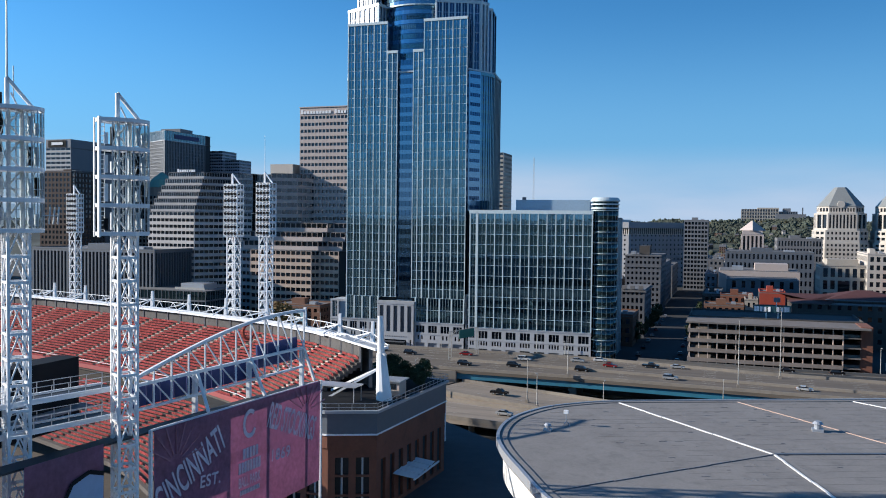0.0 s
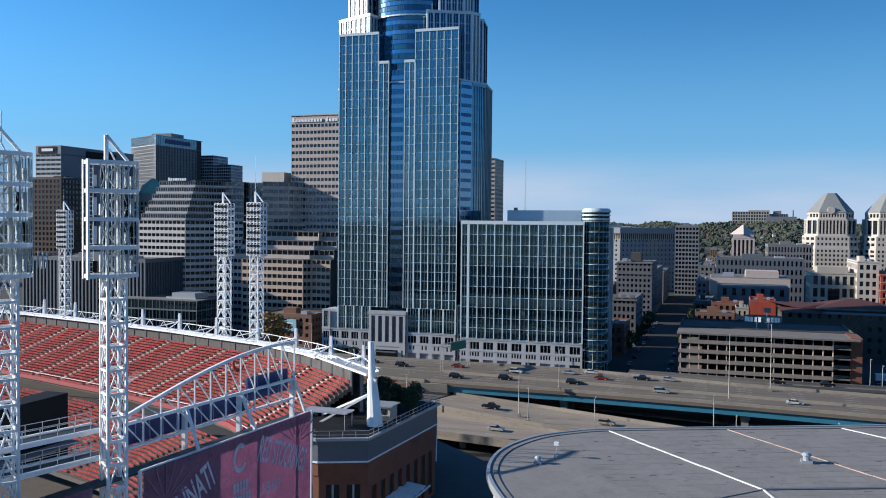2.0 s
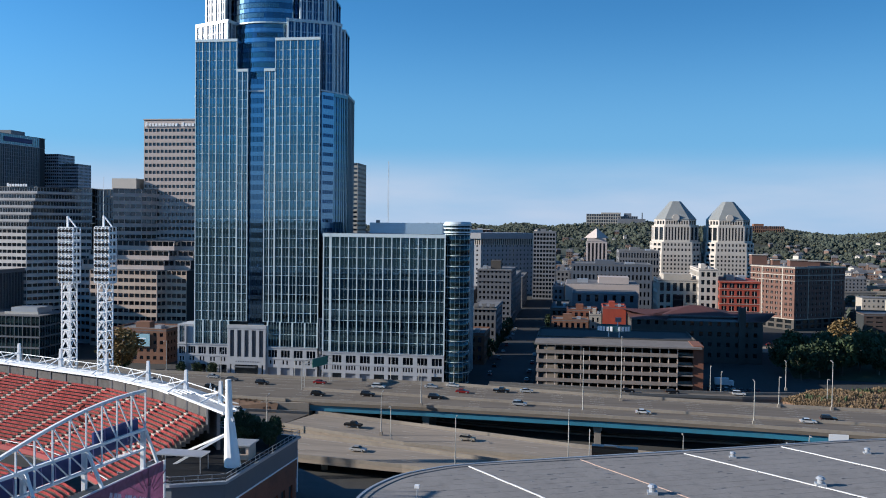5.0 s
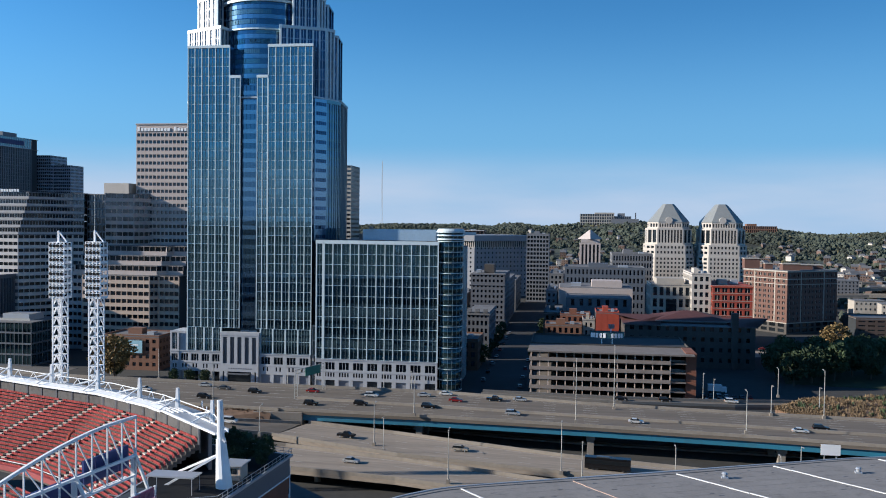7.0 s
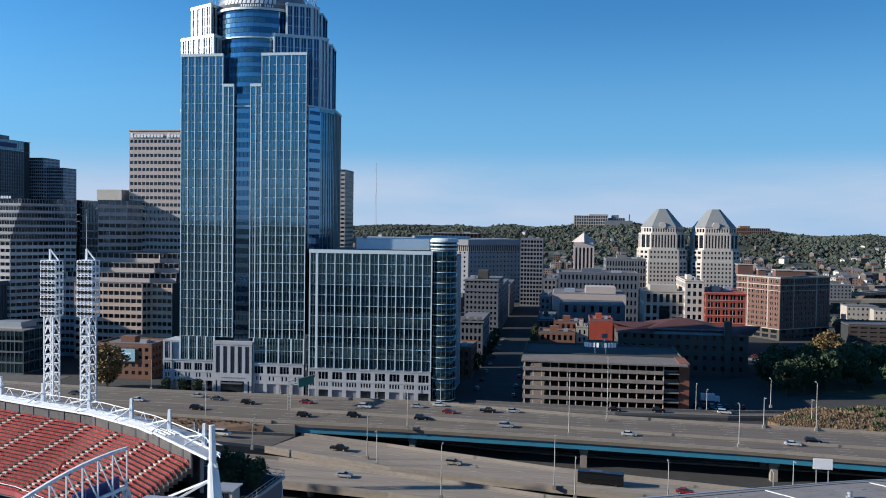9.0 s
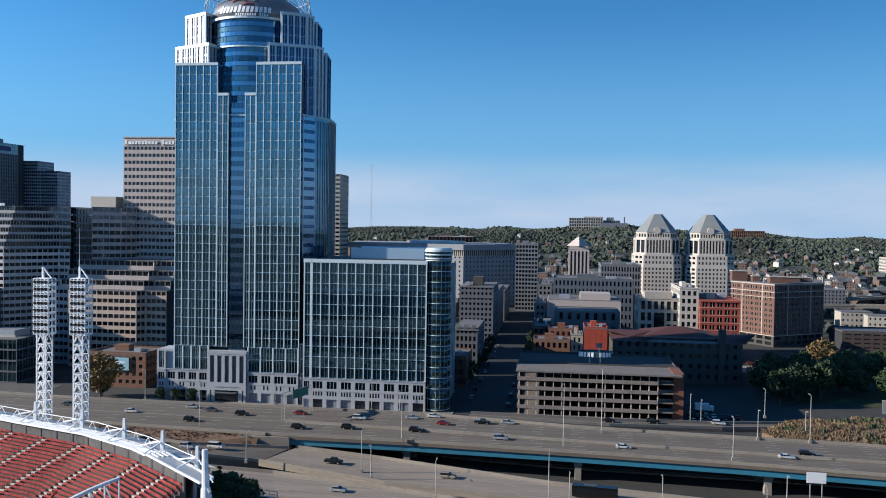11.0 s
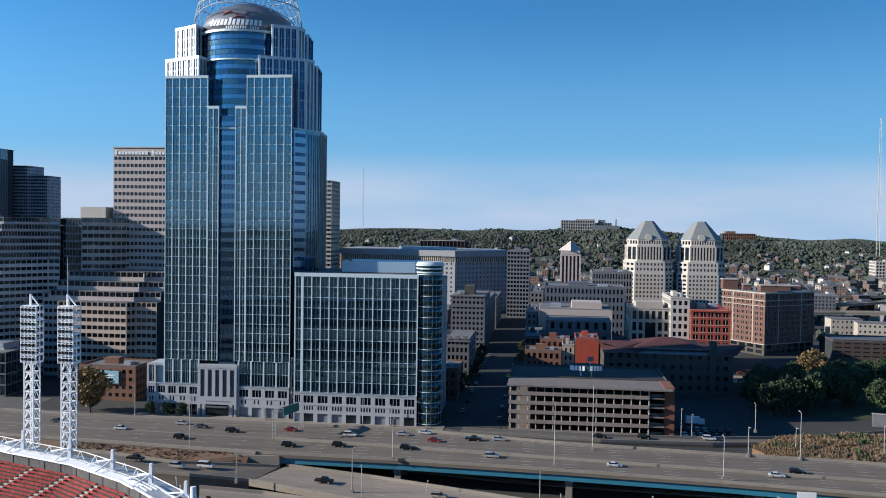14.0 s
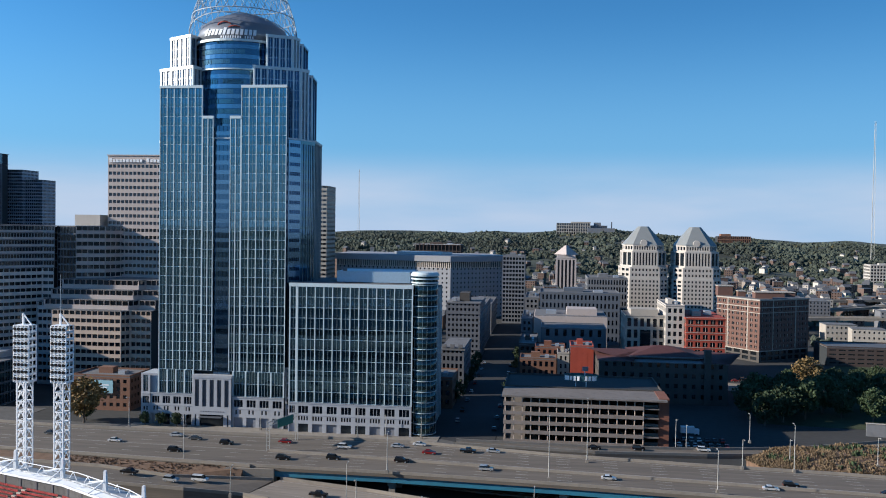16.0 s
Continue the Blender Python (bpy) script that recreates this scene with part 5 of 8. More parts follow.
for i, (p, t) in enumerate(mast_line[1:]):
    n = Vector((-t.y, t.x))
    bm = bmesh.new()
    tube(bm, (*p, 35.6), (*p, 39.9), 0.55, 0.33, 4)
    part("mast", bm, WHITE, stand)
    bm = bmesh.new()
    for q, z in ((p + n * 3.6, 36.3), (p + t * 5.5, 36.7), (p + t * 5.5 + n * 2.5, 36.5)):
        beam(bm, (*p, 38.0), (*q, z), 0.2)
    part("mast_stay", bm, WHITE, stand)
    bm = bmesh.new()
    for j in (1, 3):
        c = p + t * (2.0 + j * 2.6)
        beam(bm, (*c, 36.2), (*(c + t * 1.3), 37.6), 0.1)
        beam(bm, (*(c + t * 1.3), 37.6), (*(c + t * 2.6), 36.2), 0.1)
    part("canopy_bracing", bm, WHITE, stand)
# end pylon with its splayed leg, brackets under the open end
bm = bmesh.new()
tube(bm, (-52.4, 126.4, 28.3), (-53.4, 127.3, 36), 1.35, 0.75, 12)
tube(bm, (-53.4, 127.3, 36), (-53.7, 127.6, 42.0), 0.6, 0.45, 12)
part("end_pylon", bm, WHITE, stand, "thick white end pylon of the canopy")
for k in (6, 15):
    a = Vector((*row_line(2.0 + TREAD * k)[0], 31.4 - RISE * k))
    for z in (33.8,):
        bm = bmesh.new()
        beam(bm, (-53.0, 126.8, z), a, 0.35)
        part("end_bracket", bm, WHITE, stand)
# lower deck
low_stand = thing("lower_grandstand", "lower deck of red seats below the upper grandstand", "grandstand")
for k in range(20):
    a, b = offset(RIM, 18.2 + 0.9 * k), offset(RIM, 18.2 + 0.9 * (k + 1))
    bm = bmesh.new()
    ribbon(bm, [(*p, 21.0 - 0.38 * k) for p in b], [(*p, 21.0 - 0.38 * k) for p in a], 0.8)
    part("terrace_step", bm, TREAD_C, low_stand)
seat_rows(low_stand, 18.55, 21.0, (0, 20), 0.9, 0.38, lambda k: 12.0)
bm = bmesh.new()
slab(bm, [(-230, 60), (-66, 60), (-66, 118), (-80, 132), (-120, 150), (-230, 172)], 2.0, 6.0)
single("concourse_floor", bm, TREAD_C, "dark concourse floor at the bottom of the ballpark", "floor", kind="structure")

# ---- floodlight towers ----
def lattice(owner, w, h, bar=0.3, brace=0.13):
    """Four legs with ring bars and zigzag braces, each a piece of its own."""
    legm = mesh_of(bms((-bar / 2, bar / 2, -bar / 2, bar / 2, 0, h)), "leg", WHITE)
    for sx in (-1, 1):
        for sy in (-1, 1):
            share("leg", legm, owner, Matrix.Translation((sx * w / 2, sy * w / 2, 0)))
    n = int(h / (w * 0.95))
    step = h / n
    bm = bmesh.new()
    beam(bm, (-w / 2, -w / 2, 0), (w / 2, -w / 2, 0), bar * 0.75)
    ringm = mesh_of(bm, "ring_bar", WHITE)
    braces = []
    for s in (-1, 1):
        bm = bmesh.new()
        beam(bm, (s * w / 2, -w / 2, 0), (0, -w / 2, step), brace)
        braces.append(mesh_of(bm, "brace", WHITE))
    for k in range(n):
        for q in range(4):
            m = Matrix.Translation((0, 0, k * step)) @ Matrix.Rotation(q * math.pi / 2, 4, "Z")
            share("ring_bar", ringm, owner, m)
            for br in braces:
                share("brace", br, owner, m)


def ring_outline(s=1.0):
    """Plan of a lamp cage: flat at the back end, bulging to the front."""
    pts = [(-3.4, -1.0), (-3.4, 1.2)]
    pts += [(3.3 * math.cos(a), 0.3 + 1.7 * math.sin(a)) for a in [radians(100 - 20 * i) for i in range(6)]]
    pts += [(3.3 * math.cos(a), 0.3 + 2.2 * math.sin(a)) for a in [radians(-18 - 16 * i) for i in range(8)]]
    return [(x * s, y * s) for x, y in pts]


def cage_tower(x, y, z0, zc, zt, turn, antenna):
    t = thing("floodlight_tower", "white lattice tower with a curved glazed lamp cage on top", "floodlight tower", "big floodlight towers", at=(x, y, z0))
    t.rotation_euler = (0, 0, radians(turn))
    t.scale = (0.76, 0.86, 1)
    lattice(t, 2.35, zc - z0, 0.32, 0.16)
    hi, lo = zt - z0, zc - z0
    step = (hi - lo) / 4
    out = ring_outline()
    for k in range(5):
        z = lo + k * step
        bm = bmesh.new()
        n = len(out)
        inner = ring_outline(0.9)
        vs = [[bm.verts.new((px, py, zz)) for px, py in o] for o in (out, inner) for zz in (z - 0.17, z + 0.2)]
        for i in range(n):
            j = (i + 1) % n
            bm.faces.new((vs[0][i], vs[0][j], vs[1][j], vs[1][i]))
            bm.faces.new((vs[2][j], vs[2][i], vs[3][i], vs[3][j]))
            bm.faces.new((vs[1][i], vs[1][j], vs[3][j], vs[3][i]))
            bm.faces.new((vs[0][j], vs[0][i], vs[2][i], vs[2][j]))
        part("cage_ring", bm, WHITE, t)
        bm = bmesh.new()
        slab(bm, ring_outline(0.62), z - 0.05, z + 0.03)
        part("grate_floor", bm, PANEL, t)
    bm = bmesh.new()
    box(bm, -3.55, -3.3, -1.0, -0.35, lo - 0.3, hi + 0.28)
    box(bm, -3.5, -3.35, 0.9, 1.2, lo - 0.3, hi + 0.28)
    part("end_panel", bm, WHITE, t)
    bar = mesh_of(bms((-0.05, 0.05, -0.05, 0.05, lo, hi)), "cage_post", PANEL)
    rod = mesh_of(bms((-0.06, 0.06, -0.06, 0.06, lo, hi)), "inner_post", WHITE)
    for i in range(2, 16):
        px, py = out[i]
        share("cage_post", bar, t, Matrix.Translation((px * 0.97, py * 0.97, 0)))
        if i % 4 == 1:
            share("inner_post", rod, t, Matrix.Translation((px * 0.62, py * 0.62, 0)))
    for k in range(4):
        for s_, u_ in ((0.97, 0.36), (0.6, 0.7)):
            bm = bmesh.new()
            z_ = lo + (k + u_) * step
            rail(bm, [(out[i][0] * s_, out[i][1] * s_, z_) for i in range(2, 16)], 0.05)
            part("cage_rail", bm, PANEL if s_ > 0.9 else WHITE, t)
        for sx in (-1, 1):
            bm = bmesh.new()
            beam(bm, (sx * 1.9, -0.9, lo + k * step + 0.2), (sx * 0.9, -0.9, lo + (k + 1) * step - 0.2), 0.1)
            beam(bm, (sx * 0.9, -0.9, lo + k * step + 0.2), (sx * 1.9, -0.9, lo + (k + 1) * step - 0.2), 0.1)
            part("cage_brace", bm, WHITE, t)
    for k in range(4):
        z = lo + k * step
        pane = bmesh.new()
        for i in range(2, 15):
            a, b = out[i], out[i + 1]
            v = [pane.verts.new((a[0] * 0.95, a[1] * 0.95, z + 0.3)), pane.verts.new((b[0] * 0.95, b[1] * 0.95, z + 0.3)), pane.verts.new((b[0] * 0.95, b[1] * 0.95, z + step - 0.3)), pane.verts.new((a[0] * 0.95, a[1] * 0.95, z + step - 0.3))]
            pane.faces.new(v)
        bmesh.ops.remove_doubles(pane, verts=pane.verts, dist=0.01)
        bmesh.ops.solidify(pane, geom=pane.faces[:], thickness=0.03)
        g = part("screen_glass", pane, CLEAR, t)
        g.visible_shadow = False
        for i, lx in enumerate((-2.6, -1.7, 1.4, 2.2)):
            bm = bmesh.new()
            h = 1.7 if (i + k) % 3 else 1.1
            tube(bm, (lx, -0.7 + 0.3 * (i % 2), z + 0.4), (lx, -0.7 + 0.3 * (i % 2), z + 0.4 + h), 0.28, 0.28, 8)
            part("lamp", bm, BLACK if (i + k) % 4 == 0 else WHITE, t)
        bm = bmesh.new()
        for lx in (-2.9, -2.2):
            beam(bm, (lx, 0.9, z), (lx, 0.9, z + step), 0.08)
        for r in range(6):
            beam(bm, (-2.9, 0.9, z + 0.4 + r * 0.45), (-2.2, 0.9, z + 0.4 + r * 0.45), 0.06)
        part("ladder", bm, WHITE, t)
    core = bmesh.new()
    for sx in (-0.7, 0.7):
        beam(core, (sx, 0.2, lo), (sx, 0.2, hi + 0.2), 0.34)
    for k in range(8):
        beam(core, (-0.7 if k % 2 else 0.7, 0.2, lo + k * step / 2), (0.7 if k % 2 else -0.7, 0.2, lo + (k + 1) * step / 2), 0.16)
    part("cage_core", core, WHITE, t)
    bm = bmesh.new()
    beam(bm, (-0.9, 0, hi), (-0.9, 0, hi + 2.7), 0.45, 0.4)
    beam(bm, (-0.9, 0, hi + 2.7), (1.9, 0, hi + 0.2), 0.4, 0.3)
    beam(bm, (-0.5, 0, hi + 1.4), (0.4, 0, hi), 0.16)
    part("top_fin", bm, WHITE, t)
    if antenna:
        bm = bmesh.new()
        tube(bm, (-0.9, 0, hi + 2.6), (-0.9, 0, hi + antenna), 0.13, 0.05, 6)
        tube(bm, (-0.2, 0, hi + 1), (-0.2, 0, hi + 3.8), 0.06, 0.06, 6)
        part("antenna", bm, PANEL, t)
        bm = bmesh.new()
        for i in range(3):
            beam(bm, (3.5 + i * 0.5, -0.6, lo + 0.6), (3.7 + i * 0.5, -0.6, lo + 2.2), 0.2, 0.15)
        beam(bm, (2.8, -0.5, lo + 1.4), (4.7, -0.5, lo + 1.4), 0.1)
        part("panel_antenna", bm, PANEL, t)


cage_tower(-56.4, 68.9, 12, 55.9, 66.9, 58, 0)
cage_tower(-61.2, 60.2, 12, 56.2, 67.2, 58, 13.5)


def bank_tower(x, y, zc, zt, antenna):
    t = thing("lamp_bank_tower", "white lattice tower with a square bank of floodlights", "floodlight tower", "lamp bank towers", at=(x, y, 35.5))
    t.rotation_euler = (0, 0, radians(-5))
    lo, hi = zc - 35.5, zt - 35.5
    lattice(t, 2.1, lo, 0.24, 0.12)
    w, rows, cols = 3.5, 8, 4
    step = (hi - lo) / rows
    deck_m = mesh_of(bms((-w / 2, w / 2, -1.2, 1.2, -0.07, 0.07)), "shelf", WHITE)
    for k in range(rows + 1):
        share("shelf", deck_m, t, Matrix.Translation((0, 0, lo + k * step)))
    post_m = mesh_of(bms((-0.09, 0.09, -0.09, 0.09, lo, hi)), "frame_post", WHITE)
    for c in range(cols + 1):
        for sy in (-1.2, 1.2):
            share("frame_post", post_m, t, Matrix.Translation((-w / 2 + c * w / cols, sy, 0)))
    side_m = mesh_of(bms((-0.06, 0.06, -1.1, 1.1, 0.0, step * 0.3)), "side_plate", WHITE)
    for k in range(rows):
        share("side_plate", side_m, t, Matrix.Translation((w / 2, 0, lo + k * step)))
        share("side_plate", side_m, t, Matrix.Translation((-w / 2, 0, lo + k * step)))
    lamp = bmesh.new()
    tube(lamp, (0, 0, 0), (0, 0.5, 0.12), 0.37, 0.30, 12)
    lm = mesh_of(lamp, "lamp", BLACK)
    hood = bmesh.new()
    tube(hood, (0, 0.06, 0), (0, 1.1, 0.2), 0.46, 0.2, 12)
    hm = mesh_of(hood, "lamp_hood", WHITE)
    for k in range(rows):
        for c in range(cols):
            x0, zl = -w / 2 + (c + 0.5) * w / cols, lo + (k + 0.5) * step
            share("lamp", lm, t, Matrix.Translation((x0, -1.42, zl)))
            share("lamp_hood", hm, t, Matrix.Translation((x0, -1.38, zl)))
    bm = bmesh.new()
    beam(bm, (-0.4, 0, hi), (-0.4, 0, hi + 2.4), 0.35)
    beam(bm, (-0.4, 0, hi + 2.4), (1.7, 0, hi), 0.25)
    part("top_fin", bm, WHITE, t)
    bm = bmesh.new()
    tube(bm, (-0.4, 0, hi), (-0.4, 0, hi + antenna), 0.08, 0.03, 6)
    part("antenna", bm, PANEL, t)


bank_tower(-106.1, 166.7, 53.6, 65.4, 2.6)
bank_tower(-97.6, 166.3, 53.8, 65.6, 10.5)
bank_tower(-170.0, 188.6, 53.4, 64.0, 6.0)

# ---- scoreboard truss and walkways along the outfield ----
truss = thing("scoreboard_truss", "white steel truss carrying blue boards behind the banner", "truss")
TA, TB = Vector((-60.0, 75.0)), Vector((-53.2, 100.3))
TIN = Vector((-(TB - TA).y, (TB - TA).x)).normalized()


def on_truss(u, z, back=0.0):
    """A point of the truss at share u of its length, back metres towards the field."""
    p = TA.lerp(TB, u) + TIN * back
    return (p.x, p.y, z)


def chord(pts, w):
    for p, q in zip(pts, pts[1:]):
        bm = bmesh.new()
        beam(bm, p, q, w)
        part("chord", bm, WHITE, truss)


def arch_z(u):
    return 40.3 + 5.2 * math.sin(min(1.0, u * 1.06) * math.pi / 2)


def mid(u):
    return 39.5 + 1.1 * u


def bot(u):
    return 36.8 + 1.3 * u


N = 11
us = [i / N for i in range(N + 1)]
chord([on_truss(u, arch_z(u)) for u in us], 0.36)
chord([on_truss(u, mid(u)) for u in (0, 0.5, 1)], 0.34)
chord([on_truss(u, bot(u)) for u in (0, 0.5, 1)], 0.28)
chord([on_truss(u, bot(u) - 0.5, 1.6) for u in (0, 0.5, 1)], 0.24)
for i, u in enumerate(us):
    bm = bmesh.new()
    beam(bm, on_truss(u, mid(u)), on_truss(u, arch_z(u)), 0.17)
    part("post", bm, WHITE, truss)
    bm = bmesh.new()
    beam(bm, on_truss(u, bot(u)), on_truss(u, mid(u)), 0.17)
    part("post", bm, WHITE, truss)
    if i < N:
        v_ = us[i + 1]
        bm = bmesh.new()
        beam(bm, on_truss(u, arch_z(u)), on_truss(v_, mid(v_)), 0.14)
        part("diagonal", bm, WHITE, truss)
        bm = bmesh.new()
        beam(bm, on_truss(u, mid(u)), on_truss(v_, bot(v_)), 0.14)
        part("diagonal", bm, WHITE, truss)
for i in range(10):
    u0, u1 = 0.01 + i * 0.07, 0.075 + i * 0.07
    bm = bmesh.new()
    beam(bm, on_truss(u0, (bot(u0) + mid(u0)) / 2, 0.95), on_truss(u1, (bot(u1) + mid(u1)) / 2, 0.95), 0.3, 2.5)
    part("blue_board", bm, NAVY, truss)
for i in range(4):
    u0, u1 = 0.71 + i * 0.07, 0.775 + i * 0.07
    bm = bmesh.new()
    beam(bm, on_truss(u0, mid(u0) - 0.1, 0.95), on_truss(u1, mid(u1) - 0.1, 0.95), 0.3, 2.9)
    part("blue_board", bm, NAVY, truss)
for u, foot in ((0.32, (-54.6, 80.6)), (0.64, (-53.6, 91.0)), (1.0, (-52.6, 102.2))):
    bm = bmesh.new()
    beam(bm, on_truss(u, mid(u) - 0.1), (*foot, 35.9), 0.32)
    part("strut", bm, WHITE, truss)
    bm = bmesh.new()
    beam(bm, on_truss(u, mid(u), 0.4), on_truss(u, 22, 0.4), 0.5)
    part("column", bm, WHITE, truss)
bm = bmesh.new()
bmesh.ops.create_circle(bm, segments=20, radius=1.0, matrix=Matrix.Translation((-61.8, 100.6, 42.2)) @ Matrix.Rotation(radians(75), 4, "Z") @ Matrix.Rotation(radians(90), 4, "X"))
ringv = bm.verts[:]
pts = [v.co.copy() for v in ringv]
bm.free()
bm = bmesh.new()
for p, q in zip(pts[:15], pts[1:15]):
    tube(bm, p, q, 0.22, n=6)
part("red_sign_curve", bm, BRICK_RED, truss, "red curved sign letter seen from behind")
walkway = thing("service_walkway", "two-level steel service walkway between the floodlight towers", "walkway")
WA, WB = Vector((-70.2, 32.0)), Vector((-58.7, 70.6))
WIN = Vector((-(WB - WA).y, (WB - WA).x)).normalized()
for z in (40.2, 37.4):
    for o_ in (0.0, 2.6):
        a_, b_ = WA + WIN * o_, WB + WIN * o_
        bm = bmesh.new()
        beam(bm, (*a_, z), (*b_, z), 0.28, 0.5)
        part("walkway_beam", bm, WHITE, walkway)
        for r in (0.55, 1.1):
            bm = bmesh.new()
            beam(bm, (*a_, z + 0.2 + r), (*b_, z + 0.2 + r), 0.06)
            part("guard_rail", bm, PANEL, walkway)
        for i in range(24):
            p = a_.lerp(b_, i / 23)
            bm = bmesh.new()
            beam(bm, (*p, z + 0.2), (*p, z + 1.3), 0.06)
            part("rail_post", bm, PANEL, walkway)
    bm = bmesh.new()
    a_, b_ = WA + WIN * 1.3, WB + WIN * 1.3
    beam(bm, (*a_, z), (*b_, z), 2.3, 0.1)
    part("walkway_floor", bm, GRATING, walkway)
board = thing("video_board", "black back of the big video board", "scoreboard")
part("casing", bms((-74, -71, 40, 79, 33.5, 41.4)), BLACK, board)
part("shelf", bms((-70.9, -69.0, 40, 79, 35.8, 36.0)), GREYC, board)

# ---- banners ----
def side_frame(a, b, z):
    """Frame of an upright board from a to b that faces right of the way: x along, y inwards, z up."""
    return Matrix.Translation((a[0], a[1], z)) @ Matrix.Rotation(math.atan2(b[1] - a[1], b[0] - a[0]), 4, "Z")


def lettering(owner, frame_m, text, size, x, z, shear=0.0, squash=1.0, spacing=1.0, turn=0.0):
    c = bpy.data.curves.new("lettering", "FONT")
    c.body, c.size, c.shear, c.space_character = text, size, shear, spacing
    c.extrude, c.offset = 0.01, 0.035 * size / 2
    o = new("lettering", c)
    dg = bpy.context.evaluated_depsgraph_get()
    dg.update()
    me = bpy.data.meshes.new_from_object(o.evaluated_get(dg))
    bpy.data.objects.remove(o)
    me.materials.clear()
    me.materials.append(BANNER_INK)
    ob = new("lettering", me)
    ob.parent = owner
    ob.matrix_local = frame_m @ Matrix.Translation((x, -0.14, z)) @ Matrix.Rotation(radians(turn), 4, "Y") @ Matrix.Rotation(radians(90), 4, "X") @ Matrix.Diagonal((squash, 1, 1, 1))
    return tagged(ob, "pale printed words " + text.lower())


BA, BB, BZ = (-55.4, 72.0), (-52.6, 103.8), 22.0
SLOPE = -0.009  # the banner falls a little along its length
banner = thing("banner", "big faded red banner with pale lettering", "banner")
bf = side_frame(BA, BB, BZ) @ Matrix(((1, 0, 0, 0), (0, 1, 0, 0), (SLOPE, 0, 1, 0), (0, 0, 0, 1)))
L = math.hypot(BB[0] - BA[0], BB[1] - BA[1])


def sheet(w, h, sag=0.12, nx=24, nz=10):
    """A hanging cloth with slow folds."""
    bm = bmesh.new()
    v = [[bm.verts.new((w * i / nx, sag * math.sin(i * 1.7 + j * 0.6) * (0.3 + 0.7 * (1 - j / nz)), h * j / nz)) for i in range(nx + 1)] for j in range(nz + 1)]
    for j in range(nz):
        for i in range(nx):
            bm.faces.new((v[j][i], v[j][i + 1], v[j + 1][i + 1], v[j + 1][i]))
    bmesh.ops.solidify(bm, geom=bm.faces[:], thickness=-0.05)
    return bm


o = part("cloth", sheet(L, 13.7, 0.02), BANNER, banner)
o.matrix_local = bf
lettering(banner, bf, "CINCINNATI", 4.4, 1.0, 4.6, squash=0.46, turn=-25)
lettering(banner, bf, "EST.", 1.9, 7.0, 5.9, spacing=1.1, turn=5)
lettering(banner, bf, "BALL PARK", 1.7, 13.9, 3.9, squash=0.52)
lettering(banner, bf, "1869", 2.0, 20.2, 5.6, spacing=1.15, turn=4)
lettering(banner, bf, "RED STOCKINGS", 4.4, 19.4, 10.2, squash=0.34, turn=21)
for n_, x0, z0, w_, h_ in ((5, 14.7, 7.1, 0.62, 1.25), (8, 13.9, 5.5, 0.55, 1.3), (13, 14.2, 2.9, 0.30, 0.55)):  # words of the park's name as plain blocks
    for i in range(n_):
        bm = bmesh.new()
        box(bm, x0 + i * w_, x0 + (i + 0.72) * w_, -0.16, -0.10, z0, z0 + h_)
        o = part("ink_bar", bm, BANNER_INK, banner)
        o.matrix_local = bf
for k in range(8):
    a = radians(10 + 20 * k)
    for cx, cz, r0, r1 in ((3.2, 9.6, 1.0, 4.4), (28.4, 10.2, 1.2, 4.6)):
        bm = bmesh.new()
        beam(bm, (cx + r0 * math.cos(a), -0.10, cz + r0 * math.sin(a)), (cx + r1 * math.cos(a), -0.10, min(13.6, cz + r1 * math.sin(a))), 0.05, 0.16)
        o = part("ray_stripe", bm, BANNER_STRIPE, banner)
        o.matrix_local = bf
bm = bmesh.new()
ring_v = []
for i in range(15):
    a = radians(50 + 20 * i)
    ring_v.append([bm.verts.new((16.0 + r * 0.85 * math.cos(a), y, 11.2 + r * 1.1 * math.sin(a))) for r, y in ((1.1, -0.16), (1.6, -0.16), (1.6, -0.11), (1.1, -0.11))])
for r0, r1 in zip(ring_v, ring_v[1:]):
    for k in range(4):
        m_ = (k + 1) % 4
        bm.faces.new((r0[k], r0[m_], r1[m_], r1[k]))
bm.faces.new(ring_v[0])
bm.faces.new(ring_v[-1][::-1])
o = part("emblem", bm, BANNER_INK, banner)
o.matrix_local = bf
for a, b in (((BA[0], BA[1] - 0.4), BZ), ((BB[0], BB[1] + 0.3), BZ)):
    bm = bmesh.new()
    beam(bm, (*a, 12), (*a, 35.9 if a[1] < 80 else 35.6), 0.3)
    part("frame_post", bm, WHITE, banner)
bm = bmesh.new()
beam(bm, (BA[0] - 0.3, BA[1], 35.75), (BB[0] - 0.3, BB[1], 35.45), 0.2)
part("frame_head", bm, WHITE, banner)
bm = bmesh.new()
ribbon(bm, [(-61.5, 30, 35.6), (BA[0] - 0.5, BA[1], 35.6), (BB[0] - 0.4, BB[1], 35.3)], [(-64.0, 30, 35.6), (BA[0] - 2.4, BA[1], 35.6), (BB[0] - 2.2, BB[1], 35.3)], 0.2)
part("banner_walkway", bm, GRATING, banner)
cap = thing("cap_banner", "red banner with a drawing of a pale blue cap", "banner")
cf = side_frame((-57.0, 56.8), (-56.2, 65.6), BZ + 1.5)
o = part("cloth", sheet(8.9, 12.4, 0.02, 10, 6), BANNER, cap)
o.matrix_local = cf
bm = bmesh.new()
slab(bm, [(2.6, 3.0), (8.6, 3.4), (8.8, 9.6), (7.0, 10.2), (5.0, 9.6), (3.6, 7.4)], -0.03, 0.0)
o = part("cap_shape", bm, mat("pale_blue_ink", (0.30, 0.40, 0.56), 0.7), cap)
